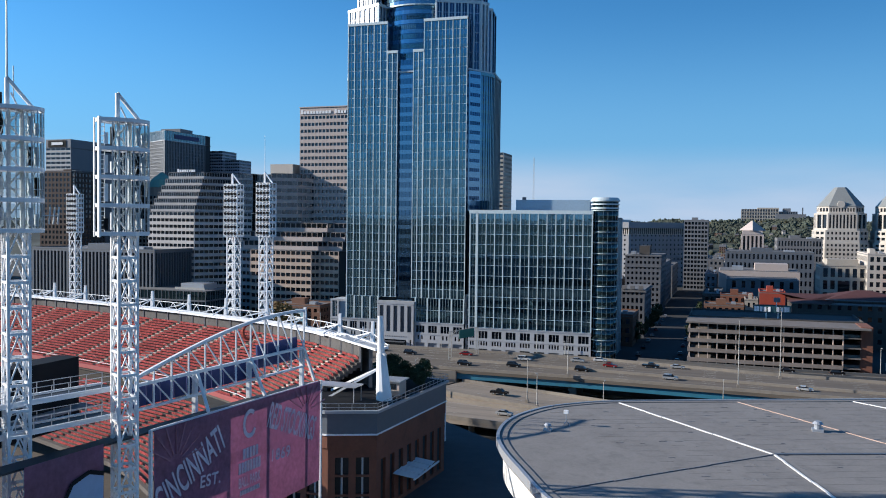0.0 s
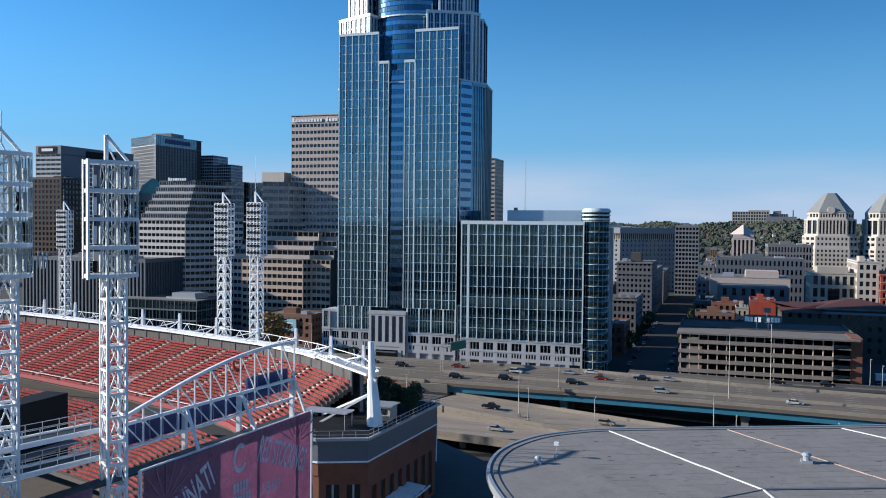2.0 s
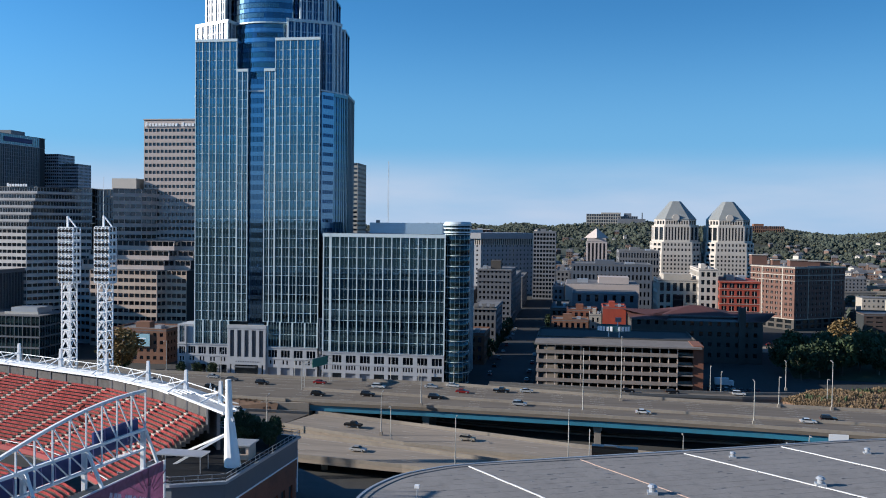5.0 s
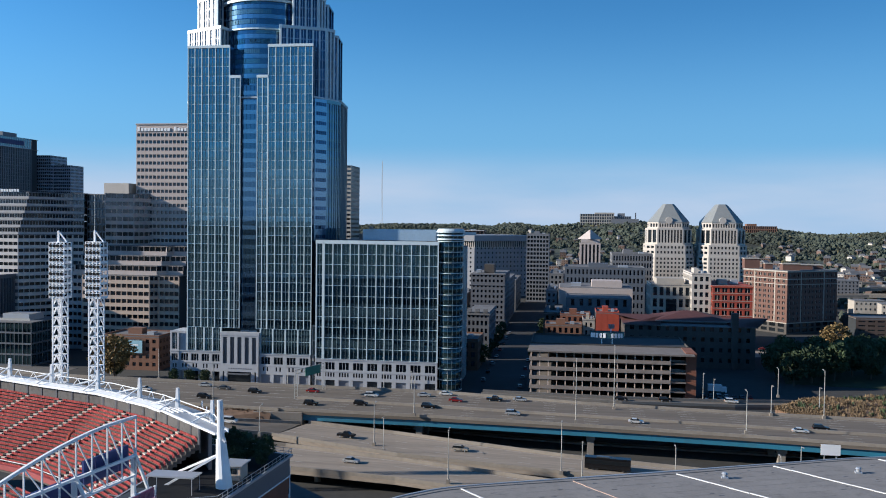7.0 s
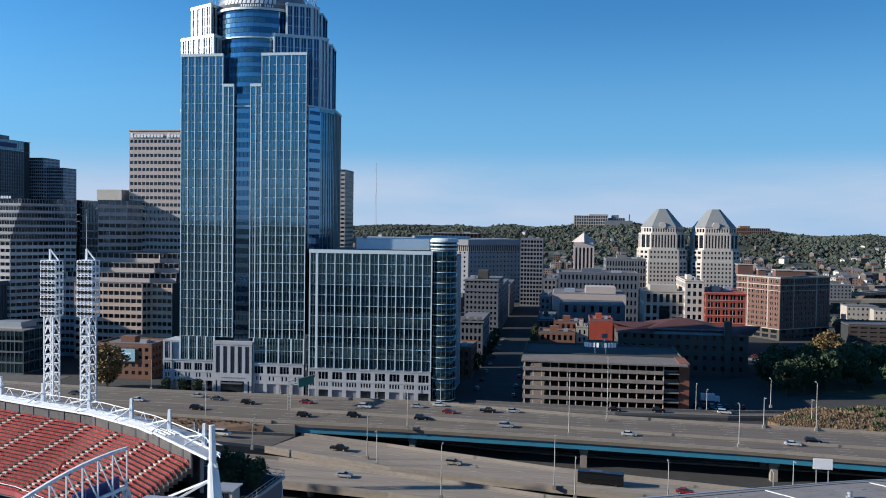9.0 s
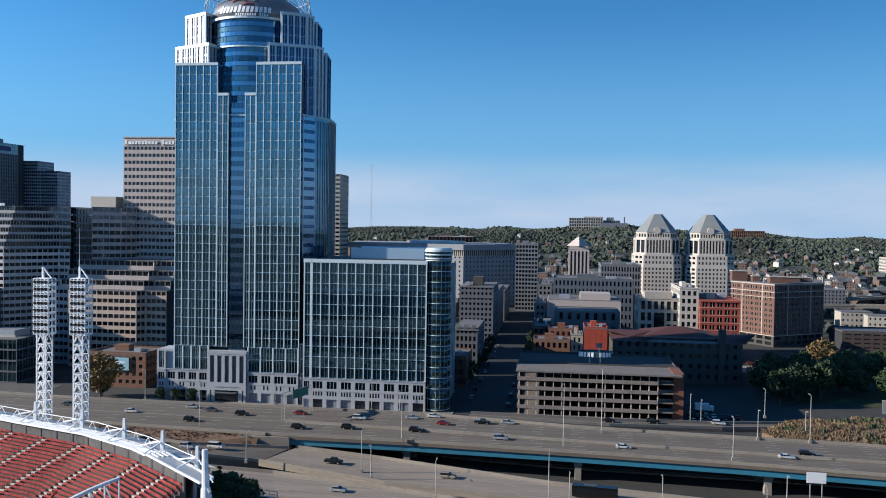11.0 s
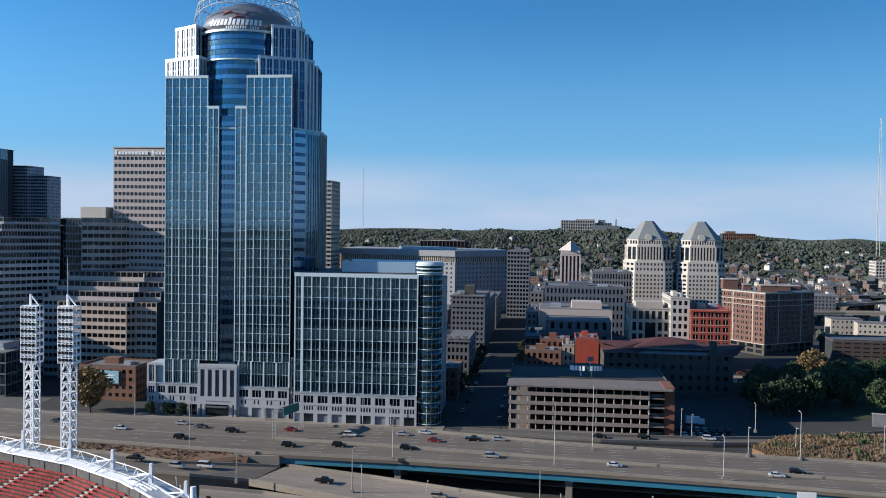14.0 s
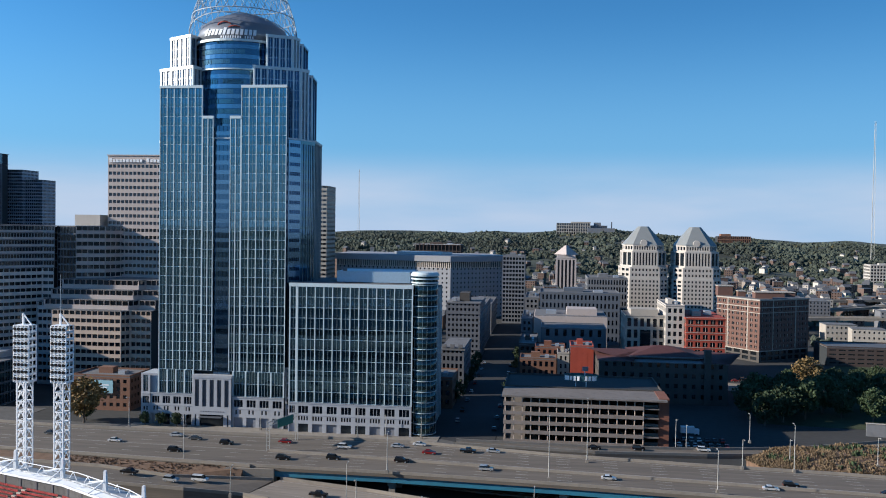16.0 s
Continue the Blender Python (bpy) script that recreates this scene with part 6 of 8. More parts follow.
o.matrix_local = cf @ Matrix.Translation((0, -0.12, 0)) @ Matrix.Rotation(radians(90), 4, "X")
bm = bmesh.new()
for p, q in (((2.6, 3.0), (3.6, 7.4)), ((3.6, 7.4), (5.0, 9.6)), ((5.0, 9.6), (7.0, 10.2)), ((7.0, 10.2), (8.8, 9.6)), ((2.6, 5.2), (5.5, 6.4)), ((5.5, 6.4), (8.7, 5.8))):
    beam(bm, (p[0], -0.16, p[1]), (q[0], -0.16, q[1]), 0.05, 0.4)
o = part("cap_outline", bm, BLACK, cap)
o.matrix_local = cf
side = thing("plain_banner", "plain red banner below the walkway", "banner")
o = part("cloth", sheet(22, 12.4, 0.02, 10, 6), BANNER, side)
o.matrix_local = side_frame((-58.0, 31.0), (-57.2, 53.0), BZ + 1.5)

# ---- brick gallery with its roof terrace ----
gallery = thing("brick_gallery", "brick gallery building with a grey roof terrace", "building")
GAL = [(-66, 117.4), (-57.6, 116.6), (-50.8, 119.6), (-48.6, 146.0), (-66, 150)]


bm = bmesh.new()
slab(bm, grow(GAL, -0.8), 12, 24.5)
part("core", bm, CORE, gallery)
facade(gallery, (-70, 117.4), (-57.6, 116.6), 12, 22.6, 3, 3, BRICK, GLASS_DARK, pier=1.0, sill=0.3, panes=2, depth=0.5, head=1.5, sub=0.3, mull=GREYLIT, count=9)
facade(gallery, (-57.6, 116.6), (-50.8, 119.6), 12, 22.6, 2, 3, BRICK, GLASS_DARK, pier=1.1, sill=0.3, panes=2, depth=0.5, head=1.5, sub=0.3, mull=GREYLIT, count=6)
facade(gallery, (-50.8, 119.6), (-48.6, 146.0), 12, 22.6, 8, 1, BRICK, GLASS_DARK, pier=1.5, sill=0.6, panes=1, depth=0.6, head=2.2, count=8)
bm = bmesh.new()
slab(bm, grow(GAL, 0.25), 22.6, 24.6)
part("brick_band", bm, BRICK, gallery)
bm = bmesh.new()
slab(bm, grow(GAL, 0.5), 24.6, 24.85)
part("string_course", bm, WHITE, gallery)
bm = bmesh.new()
slab(bm, grow(GAL, 0.35), 24.85, 28.1)
part("terrace_band", bm, PLUMB, gallery, "grey metal terrace band")
bm = bmesh.new()
slab(bm, grow(GAL, 1.1), 28.1, 28.5)
part("terrace_edge", bm, PANEL, gallery)
# Black sheet stands for the shaded inside of the terrace.
bm = bmesh.new()
slab(bm, grow(GAL, 0.3), 28.5, 28.56)
part("terrace_shade_floor", bm, BLACK, gallery)
for a, b in zip(grow(GAL, 0.8)[:-1], grow(GAL, 0.8)[1:]):
    bm = bmesh.new()
    for z in (29.0, 29.6):
        beam(bm, (*a, z), (*b, z), 0.07)
    n = int(math.dist(a, b) / 1.6)
    for i in range(n + 1):
        p = Vector(a).lerp(Vector(b), i / n)
        beam(bm, (*p, 28.5), (*p, 29.6), 0.06)
    part("terrace_rail", bm, PANEL, gallery)
    for i in range(n // 2):
        p, q = Vector(a).lerp(Vector(b), (2 * i + 0.2) / n), Vector(a).lerp(Vector(b), (2 * i + 1.9) / n)
        bm = bmesh.new()
        beam(bm, (*p, 28.3), (*q, 28.3), 0.15, 0.35)
        part("edge_lamp", bm, PANEL, gallery)
bm = bmesh.new()
for i in range(4):
    y = 126 + i * 2.6
    beam(bm, (-50.2, y, 17.2), (-46.6, y + 0.3, 16.7), 2.4, 0.12)
beam(bm, (-46.5, 124.8, 16.6), (-46.2, 136.0, 16.6), 0.25)
part("entrance_canopy", bm, WHITE, gallery, "white slatted entrance canopy")
kiosk = thing("roof_kiosk", "small pale kiosk on the roof terrace", "kiosk", at=(-52.6, 131.5, 28.5))
part("body", bms((-1.4, 1.4, -1.6, 1.6, 0, 2.4)), BEIGE, kiosk)
part("roof", bms((-1.8, 1.8, -2.0, 2.0, 2.4, 2.6)), PANEL, kiosk)
part("window", bms((-0.6, 0.8, -1.65, -1.6, 1.1, 2.0)), GLASS_DARK, kiosk)
shade = thing("shade_canopy", "flat grey shade canopy over terrace seats", "canopy", at=(-58.5, 123, 28.5))
part("sheet", bms((-4.5, 3.2, -1.6, 1.6, 2.6, 2.8)), PANEL, shade)
for sx in (-4.2, 2.9):
    for sy in (-1.4, 1.4):
        bm = bmesh.new()
        tube(bm, (sx, sy, 0), (sx, sy, 2.6), 0.07, n=6)
        part("post", bm, PANEL, shade)

# ---- arena ----
ARENA = [(5, 52), (40, 42), (100, 60), (130, 110), (120, 150), (90, 161), (54, 151.6), (35, 144), (17, 136), (1, 129.2), (-14.6, 122.3), (-20, 118.5), (-23.8, 114), (-26.2, 107), (-26.2, 100), (-24.5, 93.5), (-20, 84.5), (-13, 73)]
def rounded(outline, n=4):
    """A closed outline made smooth through its points."""
    out, m_ = [], len(outline)
    for i in range(m_):
        p = [Vector(outline[(i + j - 1) % m_]) for j in range(4)]
        for k in range(n):
            t_ = k / n
            out.append(tuple(0.5 * (2 * p[1] + (p[2] - p[0]) * t_ + (2 * p[0] - 5 * p[1] + 4 * p[2] - p[3]) * t_ ** 2 + (3 * p[1] - p[0] - 3 * p[2] + p[3]) * t_ ** 3)))
    return out


ARENA = rounded(ARENA)
arena = thing("arena", "round arena with a flat grey membrane roof", "arena")
bm = bmesh.new()
slab(bm, ARENA, 31, 32)
part("roof", bm, MEMBRANE, arena)


def ring_wall(outline, z0, z1, inset):
    """A lip along an outline."""
    c = Vector((sum(p[0] for p in outline) / len(outline), sum(p[1] for p in outline) / len(outline)))
    inn = [tuple(Vector(p) + (c - Vector(p)).normalized() * inset) for p in outline]
    bm = bmesh.new()
    vs = [[bm.verts.new((x, y, z)) for x, y in o] for o in (outline, inn) for z in (z0, z1)]
    n = len(outline)
    for i in range(n):
        j = (i + 1) % n
        bm.faces.new((vs[0][i], vs[0][j], vs[1][j], vs[1][i]))
        bm.faces.new((vs[2][j], vs[2][i], vs[3][i], vs[3][j]))
        bm.faces.new((vs[1][i], vs[1][j], vs[3][j], vs[3][i]))
        bm.faces.new((vs[0][j], vs[0][i], vs[2][i], vs[2][j]))
    return bm


part("roof_lip", ring_wall(grow(ARENA, 0.15), 31.3, 32.22, 0.4), PANEL, arena, "grey metal lip round the roof")
part("roof_kerb", ring_wall(grow(ARENA, -0.26), 31.5, 32.1, 0.9), MEMBRANE, arena)
bm = bmesh.new()
slab(bm, grow(ARENA, -0.7), 27.5, 31)
part("fascia", bm, mat("white_fascia", (0.72, 0.70, 0.66), 0.6, var=0.12, stain=0.3), arena, "stained white fascia under the roof lip")
bm = bmesh.new()
slab(bm, grow(ARENA, -2.2), 10, 27.5)
part("wall", bm, PANEL, arena)
SEAMS = [((-14.4, 121.6), (5.2, 100.2)), ((5.2, 100.2), (10.5, 84)), ((1.4, 128.6), (21.9, 105.6)), ((21.9, 105.6), (30, 92)), ((17.0, 135.6), (39.3, 116.6)), ((33.5, 142.6), (50, 127.5)), ((52, 150), (66, 138)), ((5.2, 100.2), (-17, 77))]
SALMON = mat("reddish_seam_strip", (0.42, 0.30, 0.25), 0.7, var=0.35, scale=12)
for i, (a, b) in enumerate(SEAMS):
    bm = bmesh.new()
    n_ = max(2, int(math.dist(a, b) / 3))
    for k in range(n_):  # lengths laid end to end, not quite in line
        p, q = Vector(a).lerp(Vector(b), k / n_), Vector(a).lerp(Vector(b), (k + 0.985) / n_)
        d_ = Vector((-(q - p).y, (q - p).x)).normalized() * 0.05 * math.sin(k * 2.3 + i)
        beam(bm, (*(p + d_), 32.04), (*(q + d_), 32.04), 0.16 if i in (2, 3, 7) else 0.26, 0.1)
    part("seam_strip", bm, SALMON if i in (2, 3) else GREYC if i == 7 else SEAM, arena, "reddish seam strip" if i in (2, 3) else "pale seam strip")
bm = bmesh.new()
beam(bm, (5.2, 100.2, 32.05), (75, 128, 32.05), 0.5, 0.12)
part("ridge_joint", bm, DARKM, arena)
u, w = Vector((0.68, -0.73)), Vector((0.92, 0.39))
pv, pf = [], []
rnd = random.Random(4)
for i in range(-3, 30):
    for j in range(0, 26):
        c = Vector((-20, 120)) + w * (i * 3.1) + u * (j * 2.6 + (i % 2) * 1.2)
        inside = sum(((a[1] > c.y) != (b[1] > c.y)) and (c.x < (b[0] - a[0]) * (c.y - a[1]) / (b[1] - a[1]) + a[0]) for a, b in zip(grow(ARENA, -2.0), grow(ARENA, -2.0)[1:] + grow(ARENA, -2.0)[:1])) % 2
        if not inside or rnd.random() < 0.62:
            continue
        ln = rnd.uniform(0.3, 1.1)
        c += w * rnd.uniform(-1.4, 1.4) + u * rnd.uniform(-1.1, 1.1)
        way = w if rnd.random() < 0.7 else u
        p, q = c - way * ln / 2, c + way * ln / 2
        side_ = Vector((-way.y, way.x)).normalized()
        base = len(pv)
        for s in (p, q):
            for o, z in ((-0.045, 32.0), (0.045, 32.0), (0.045, 32.035), (-0.045, 32.035)):
                pv.append((*(s + side_ * o), z))
        pf += [tuple(base + k for k in f) for f in ((0, 1, 5, 4), (1, 2, 6, 5), (2, 3, 7, 6), (3, 0, 4, 7), (0, 3, 2, 1), (4, 5, 6, 7))]
me = bpy.data.meshes.new("membrane_laps")
me.from_pydata(pv, [], pf)
me.materials.append(DARKM)
ob = new("membrane_lap", me)
ob.parent = arena
tagged(ob, kind="stuff")


def in_outline(c, poly):
    return sum(((a[1] > c.y) != (b[1] > c.y)) and (c.x < (b[0] - a[0]) * (c.y - a[1]) / (b[1] - a[1]) + a[0]) for a, b in zip(poly, poly[1:] + poly[:1])) % 2


COURSE = mat("darker_membrane_course", (0.19, 0.18, 0.17), 0.85, var=0.3, scale=4)
_inner = grow(ARENA, -1.5)
bm = bmesh.new()
for j in range(34):
    line = [Vector((-30, 118)) + u * (j * 2.3) + w * (i * 1.5) for i in range(70)]
    for p, q in zip(line, line[1:]):
        if in_outline(p, _inner) and in_outline(q, _inner) and rnd.random() < 0.8:
            beam(bm, (*p, 32.004), (*q, 32.004), 0.07, 0.016)
o = part("membrane_course", bm, COURSE, arena)
tagged(o, kind="stuff")


def roof_vent(x, y, s=1.0):
    v = thing("roof_vent", "grey metal roof vent with a cap", "roof vent", "arena roof vents", at=(x, y, 32))
    part("kerb", bms((-0.6 * s, 0.6 * s, -0.6 * s, 0.6 * s, 0, 0.3 * s)), PANEL, v)
    bm = bmesh.new()
    tube(bm, (0, 0, 0.3 * s), (0, 0, 0.9 * s), 0.4 * s, 0.4 * s, 12)
    part("pipe", bm, PANEL, v)
    bm = bmesh.new()
    tube(bm, (0, 0, 0.85 * s), (0, 0, 1.15 * s), 0.6 * s, 0.35 * s, 12)
    part("cap", bm, PANEL, v)


for x, y, s in ((10.9, 113.8, 1.1), (34.0, 122.0, 1.1), (-20.6, 101.9, 0.8), (24.6, 134.2, 0.8), (46, 141, 0.8), (58, 133, 1.1)):
    roof_vent(x, y, s)
pole = thing("roof_spotlight", "small lamp on a stand on the arena roof", "lamp", at=(-19.0, 105.5, 32))
bm = bmesh.new()
for k in range(3):
    a = 2 * math.pi * k / 3
    tube(bm, (0.5 * math.cos(a), 0.5 * math.sin(a), 0), (0, 0, 0.6), 0.05, n=6)
tube(bm, (0, 0, 0.5), (0, 0, 1.5), 0.06, n=6)
part("stand", bm, PANEL, pole)
part("head", bms((-0.3, 0.3, -0.25, 0.25, 1.5, 1.9)), WHITE, pole)
pylon = thing("sign_pylon", "tall white sign pylon on the plaza", "pylon", at=(-55.5, 166, 12))
part("post", bms((-0.5, 0.5, -0.3, 0.3, 0, 8.5)), WHITE, pylon)
part("panel", bms((-0.42, 0.42, -0.36, -0.3, 3, 7.5)), PLUMB, pylon)

# ---- street furniture and cars ----
def street_lamp(x, y, z, h, arm=1.6, turn=0.0):
    t = thing("street_lamp", "slim grey street lamp beside the road", "street lamp", "motorway lamps", at=(x, y, z))
    t.rotation_euler = (0, 0, radians(turn))
    part("base", bms((-0.45, 0.45, -0.45, 0.45, -0.05, 1.0)), CONC, t)
    bm = bmesh.new()
    tube(bm, (0, 0, 0.9), (0, 0, h), 0.16, 0.09, 8)
    part("pole", bm, LAMPGREY, t)
    bm = bmesh.new()
    tube(bm, (0, 0, h - 0.2), (arm, 0, h + 0.1), 0.06, 0.05, 6)
    part("arm", bm, LAMPGREY, t)
    bm = bmesh.new()
    box(bm, arm - 0.1, arm + 0.75, -0.17, 0.17, h, h + 0.18)
    part("head", bm, LAMPGREY, t)


LAMPGREY = mat("weathered_galvanised", (0.42, 0.41, 0.38), 0.6, 0.2, var=0.08)
for x, y, z, h, turn in ((3.4, 263.6, 9.6, 19.5, 90), (53, 259.6, 9.6, 12.5, 90), (16.2, 288.3, 9, 21, 90), (-47, 263, 9.6, 12.5, 90), (108, 250.5, 9.6, 12.5, 90),
                         (66.5, 288.7, 9, 10, -90), (81, 341.8, 5, 11, 90), (82.5, 287.6, 9, 15.5, 90), (84.5, 300, 8.9, 8, -90), (112, 298, 9.2, 10, -90),
                         (-55.8, 245.5, 4.2, 12.7, 90), (-51.6, 239.5, 4, 10.4, -90), (-29.1, 214, 4, 13.7, 90), (-0.6, 229, 3.5, 13.8, 90), (4.8, 222.2, 3.5, 11, -90), (28.8, 226, 3, 10, 90),
                         (54, 222.4, 2.8, 10, 90), (63, 238.6, 2.8, 9, -90), (94, 234, 2.5, 9, -90), (-90, 242, 6.3, 9, 90), (-116, 268, 8.6, 15, 90), (-66, 305, 9, 12, -90), (-155, 307, 8.9, 12, -90),
                         (-150, 347, 0.3, 9, -90), (-117, 347, 0.3, 9, -90), (-63, 345, 0.3, 9, -90), (-48, 344, 0.3, 9, -90), (52.5, 338, 1, 13, -90), (56.5, 338, 1, 11, -90)):
    street_lamp(x, y, z, h, turn=turn)


def sign_gantry():
    t = thing("sign_gantry", "grey lattice sign gantry with a green sign over the road", "sign gantry", at=(-92.4, 283.5, 8.9))
    for dx in (-0.5, 0.5):
        bm = bmesh.new()
        beam(bm, (dx, 0, 0), (dx, 0, 10), 0.22)
        part("leg", bm, LAMPGREY, t)
    for k in range(7):
        bm = bmesh.new()
        beam(bm, (-0.5, 0, 0.8 + 1.3 * k), (0.5, 0, 0.8 + 1.3 * k), 0.14)
        part("rung", bm, LAMPGREY, t)
    for z in (8.6, 9.9):
        bm = bmesh.new()
        beam(bm, (-0.5, 0, z), (5.0, 17, z), 0.22)
        part("cross_beam", bm, LAMPGREY, t)
    bm = bmesh.new()
    for i in range(8):
        a, b = i / 8, (i + 1) / 8
        beam(bm, (-0.5 + 5.5 * a, 17 * a, 8.6 if i % 2 else 9.9), (-0.5 + 5.5 * b, 17 * b, 9.9 if i % 2 else 8.6), 0.12)
    part("lattice_web", bm, LAMPGREY, t)
    bm = bmesh.new()
    beam(bm, (1.6, 5.5, 8.4), (4.4, 14.5, 8.4), 0.15, 3.0)
    part("sign_panel", bm, GREEN_SIGN, t, "dark green road sign")
    for dx in (4.6, 5.4):
        bm = bmesh.new()
        beam(bm, (dx, 17, 0), (dx, 17, 10), 0.22)
        part("leg", bm, LAMPGREY, t)


sign_gantry()
hb = thing("white_hoarding", "blank white sign board beside the motorway", "sign board", at=(73.6, 249.4, 2.6))
part("panel", bms((-2.6, 2.6, -0.1, 0.1, 4.4, 7.4)), WHITE, hb)
for dx in (-1.6, 1.6):
    part("post", bms((dx - 0.12, dx + 0.12, 0.12, 0.3, 0, 7.0)), LAMPGREY, hb)


def car_mesh(kind):
    """Body shell, glass band and roof by kind, wheels on their own."""
    L, W = {"sedan": (4.7, 1.82), "suv": (4.75, 1.9), "pickup": (5.6, 1.95), "van": (5.2, 1.95)}[kind]
    prof = {"sedan": [(-2.35, 0.35), (-2.35, 0.82), (-1.75, 0.95), (1.0, 0.95), (2.2, 0.78), (2.35, 0.6), (2.35, 0.32)],
            "suv": [(-2.37, 0.4), (-2.37, 1.05), (1.1, 1.05), (2.2, 0.95), (2.37, 0.7), (2.37, 0.38)],
            "pickup": [(-2.8, 0.5), (-2.8, 1.1), (1.4, 1.1), (2.65, 1.02), (2.8, 0.75), (2.8, 0.45)],
            "van": [(-2.6, 0.4), (-2.6, 1.1), (1.6, 1.1), (2.5, 0.95), (2.6, 0.7), (2.6, 0.38)]}[kind]
    cab = {"sedan": [(-1.75, 0.93), (-1.15, 1.42), (0.25, 1.44), (1.05, 0.93)], "suv": [(-2.3, 1.03), (-2.0, 1.7), (0.35, 1.72), (1.15, 1.03)],
           "pickup": [(-0.9, 1.08), (-0.75, 1.78), (0.75, 1.78), (1.45, 1.08)], "van": [(-2.55, 1.08), (-2.4, 1.9), (0.9, 1.9), (1.7, 1.08)]}[kind]

    def extrude(pts, w0, w1=None):
        bm = bmesh.new()
        w1 = w1 or w0
        zs = [p[1] for p in pts]
        lo, hi = min(zs), max(zs)
        wid = lambda z: w0 + (w1 - w0) * (z - lo) / (hi - lo)
        a = [bm.verts.new((x, -wid(z) / 2, z)) for x, z in pts]
        b = [bm.verts.new((x, wid(z) / 2, z)) for x, z in pts]
        bm.faces.new(a)
        bm.faces.new(b[::-1])
        for i in range(len(pts)):
            j = (i + 1) % len(pts)
            bm.faces.new((a[i], b[i], b[j], a[j]))
        return bm

    top = max(z for x, z in cab)
    roof = [(cab[1][0] - 0.02, top - 0.06), (cab[1][0], top + 0.05), (cab[2][0], top + 0.05), (cab[2][0] + 0.02, top - 0.06)]
    return L, W, extrude(prof, W), extrude(cab, W * 0.96, W * 0.8), extrude(roof, W * 0.84, W * 0.78)


_wheel = bmesh.new()
tube(_wheel, (0, -0.12, 0), (0, 0.12, 0), 0.34, 0.34, 14)
WHEEL = mesh_of(_wheel, "tyre", TYRE)
_rim = bmesh.new()
tube(_rim, (0, -0.13, 0), (0, 0.13, 0), 0.2, 0.2, 10)
RIMM = mesh_of(_rim, "rim", PANEL)
PAINTS = {"white": (0.70, 0.70, 0.69), "black": (0.012, 0.012, 0.014), "silver": (0.42, 0.43, 0.44), "red": (0.28, 0.02, 0.02), "grey": (0.09, 0.095, 0.10), "blue": (0.03, 0.06, 0.14), "beige": (0.38, 0.34, 0.28)}
CARPAINT = {k: mat(k + "_car_paint", v, 0.22, 0.3, var=0.04) for k, v in PAINTS.items()}
CARS = {}


def car(kind, colour, x, y, z, turn):
    m = pose(x, y, z, 0, 0, turn)
    if (kind, colour) in CARS:
        copy_thing(CARS[kind, colour], m)
        return
    L, W, body, cab, roof = car_mesh(kind)
    t = thing("car" if kind in ("sedan", "suv") else kind, f"{colour} {'saloon car' if kind == 'sedan' else kind} driving on the road", "car", "cars on the roads")
    part("body", body, CARPAINT[colour], t)
    part("glasshouse", cab, CARGLASS, t)
    part("roof", roof, CARPAINT[colour], t)
    for sx in (-1, 1):
        for sy in (-1, 1):
            w = share("wheel", WHEEL, t, Matrix.Translation((sx * L * 0.3, sy * (W / 2 - 0.1), 0.34)))
            share("rim", RIMM, w, Matrix.Identity(4))
        part("headlight" if sx > 0 else "tail_light", bms((sx * L / 2 - 0.06, sx * L / 2 + 0.01, -W * 0.42, -W * 0.22, 0.55, 0.7)), PANEL if sx > 0 else BRICK_RED, t)
        part("headlight" if sx > 0 else "tail_light", bms((sx * L / 2 - 0.06, sx * L / 2 + 0.01, W * 0.22, W * 0.42, 0.55, 0.7)), PANEL if sx > 0 else BRICK_RED, t)
    t.matrix_basis = m
    CARS[kind, colour] = t


for kind, colour, x, y, z in (("suv", "black", -123.6, 278, 8.95), ("sedan", "grey", -123.2, 294.4, 8.95), ("suv", "black", -109.8, 290, 8.95), ("sedan", "red", -90, 295.4, 9), ("suv", "black", -84.2, 274.4, 9),
                              ("suv", "black", -67.8, 277.4, 9), ("suv", "white", -67.5, 292, 9), ("sedan", "silver", -49.5, 296.3, 9), ("sedan", "white", -42.2, 300, 9), ("sedan", "red", -37.3, 289.7, 9),
                              ("suv", "black", -44.9, 277.9, 9), ("pickup", "black", -24.2, 293.7, 9), ("sedan", "silver", -15.6, 295.4, 9), ("suv", "silver", -16.5, 273.2, 9), ("sedan", "white", 22, 269.6, 9),
                              ("suv", "black", 77.1, 271.4, 9), ("sedan", "white", 70, 266.9, 9), ("sedan", "black", 104, 267.2, 9), ("sedan", "black", 20, 313, 7.3), ("suv", "black", 36, 316, 6.9), ("suv", "white", 60, 321, 6.25),
                              ("pickup", "black", -127.5, 253.7, 8.05), ("van", "white", -104, 253, 7.15), ("suv", "silver", -112, 249.9, 7.6), ("pickup", "black", -66, 252, 4.6), ("suv", "beige", -30, 246, 3.8), ("sedan", "red", 34, 233, 3.05),
                              ("sedan", "silver", -58, 227, 4.2), ("sedan", "white", -150, 287, 8.95), ("sedan", "grey", -178, 293, 8.95), ("suv", "white", -167, 334, 0.15), ("sedan", "grey", -162.5, 335, 0.15), ("sedan", "silver", -132, 298, 8.95)):
    car(kind, colour, x, y, z, -6 if y < 266 and z < 9 else -2)
bus = thing("coach", "long black coach on the lower ramp", "bus", at=(12, 236.5, 3.3))
bus.rotation_euler = (0, 0, radians(-7))
part("body", bms((-6.2, 6.2, -1.27, 1.27, 0.35, 3.4)), CARPAINT["black"], bus)
part("window_band", bms((-5.9, 6.22, -1.29, 1.29, 1.7, 2.8)), CARGLASS, bus)
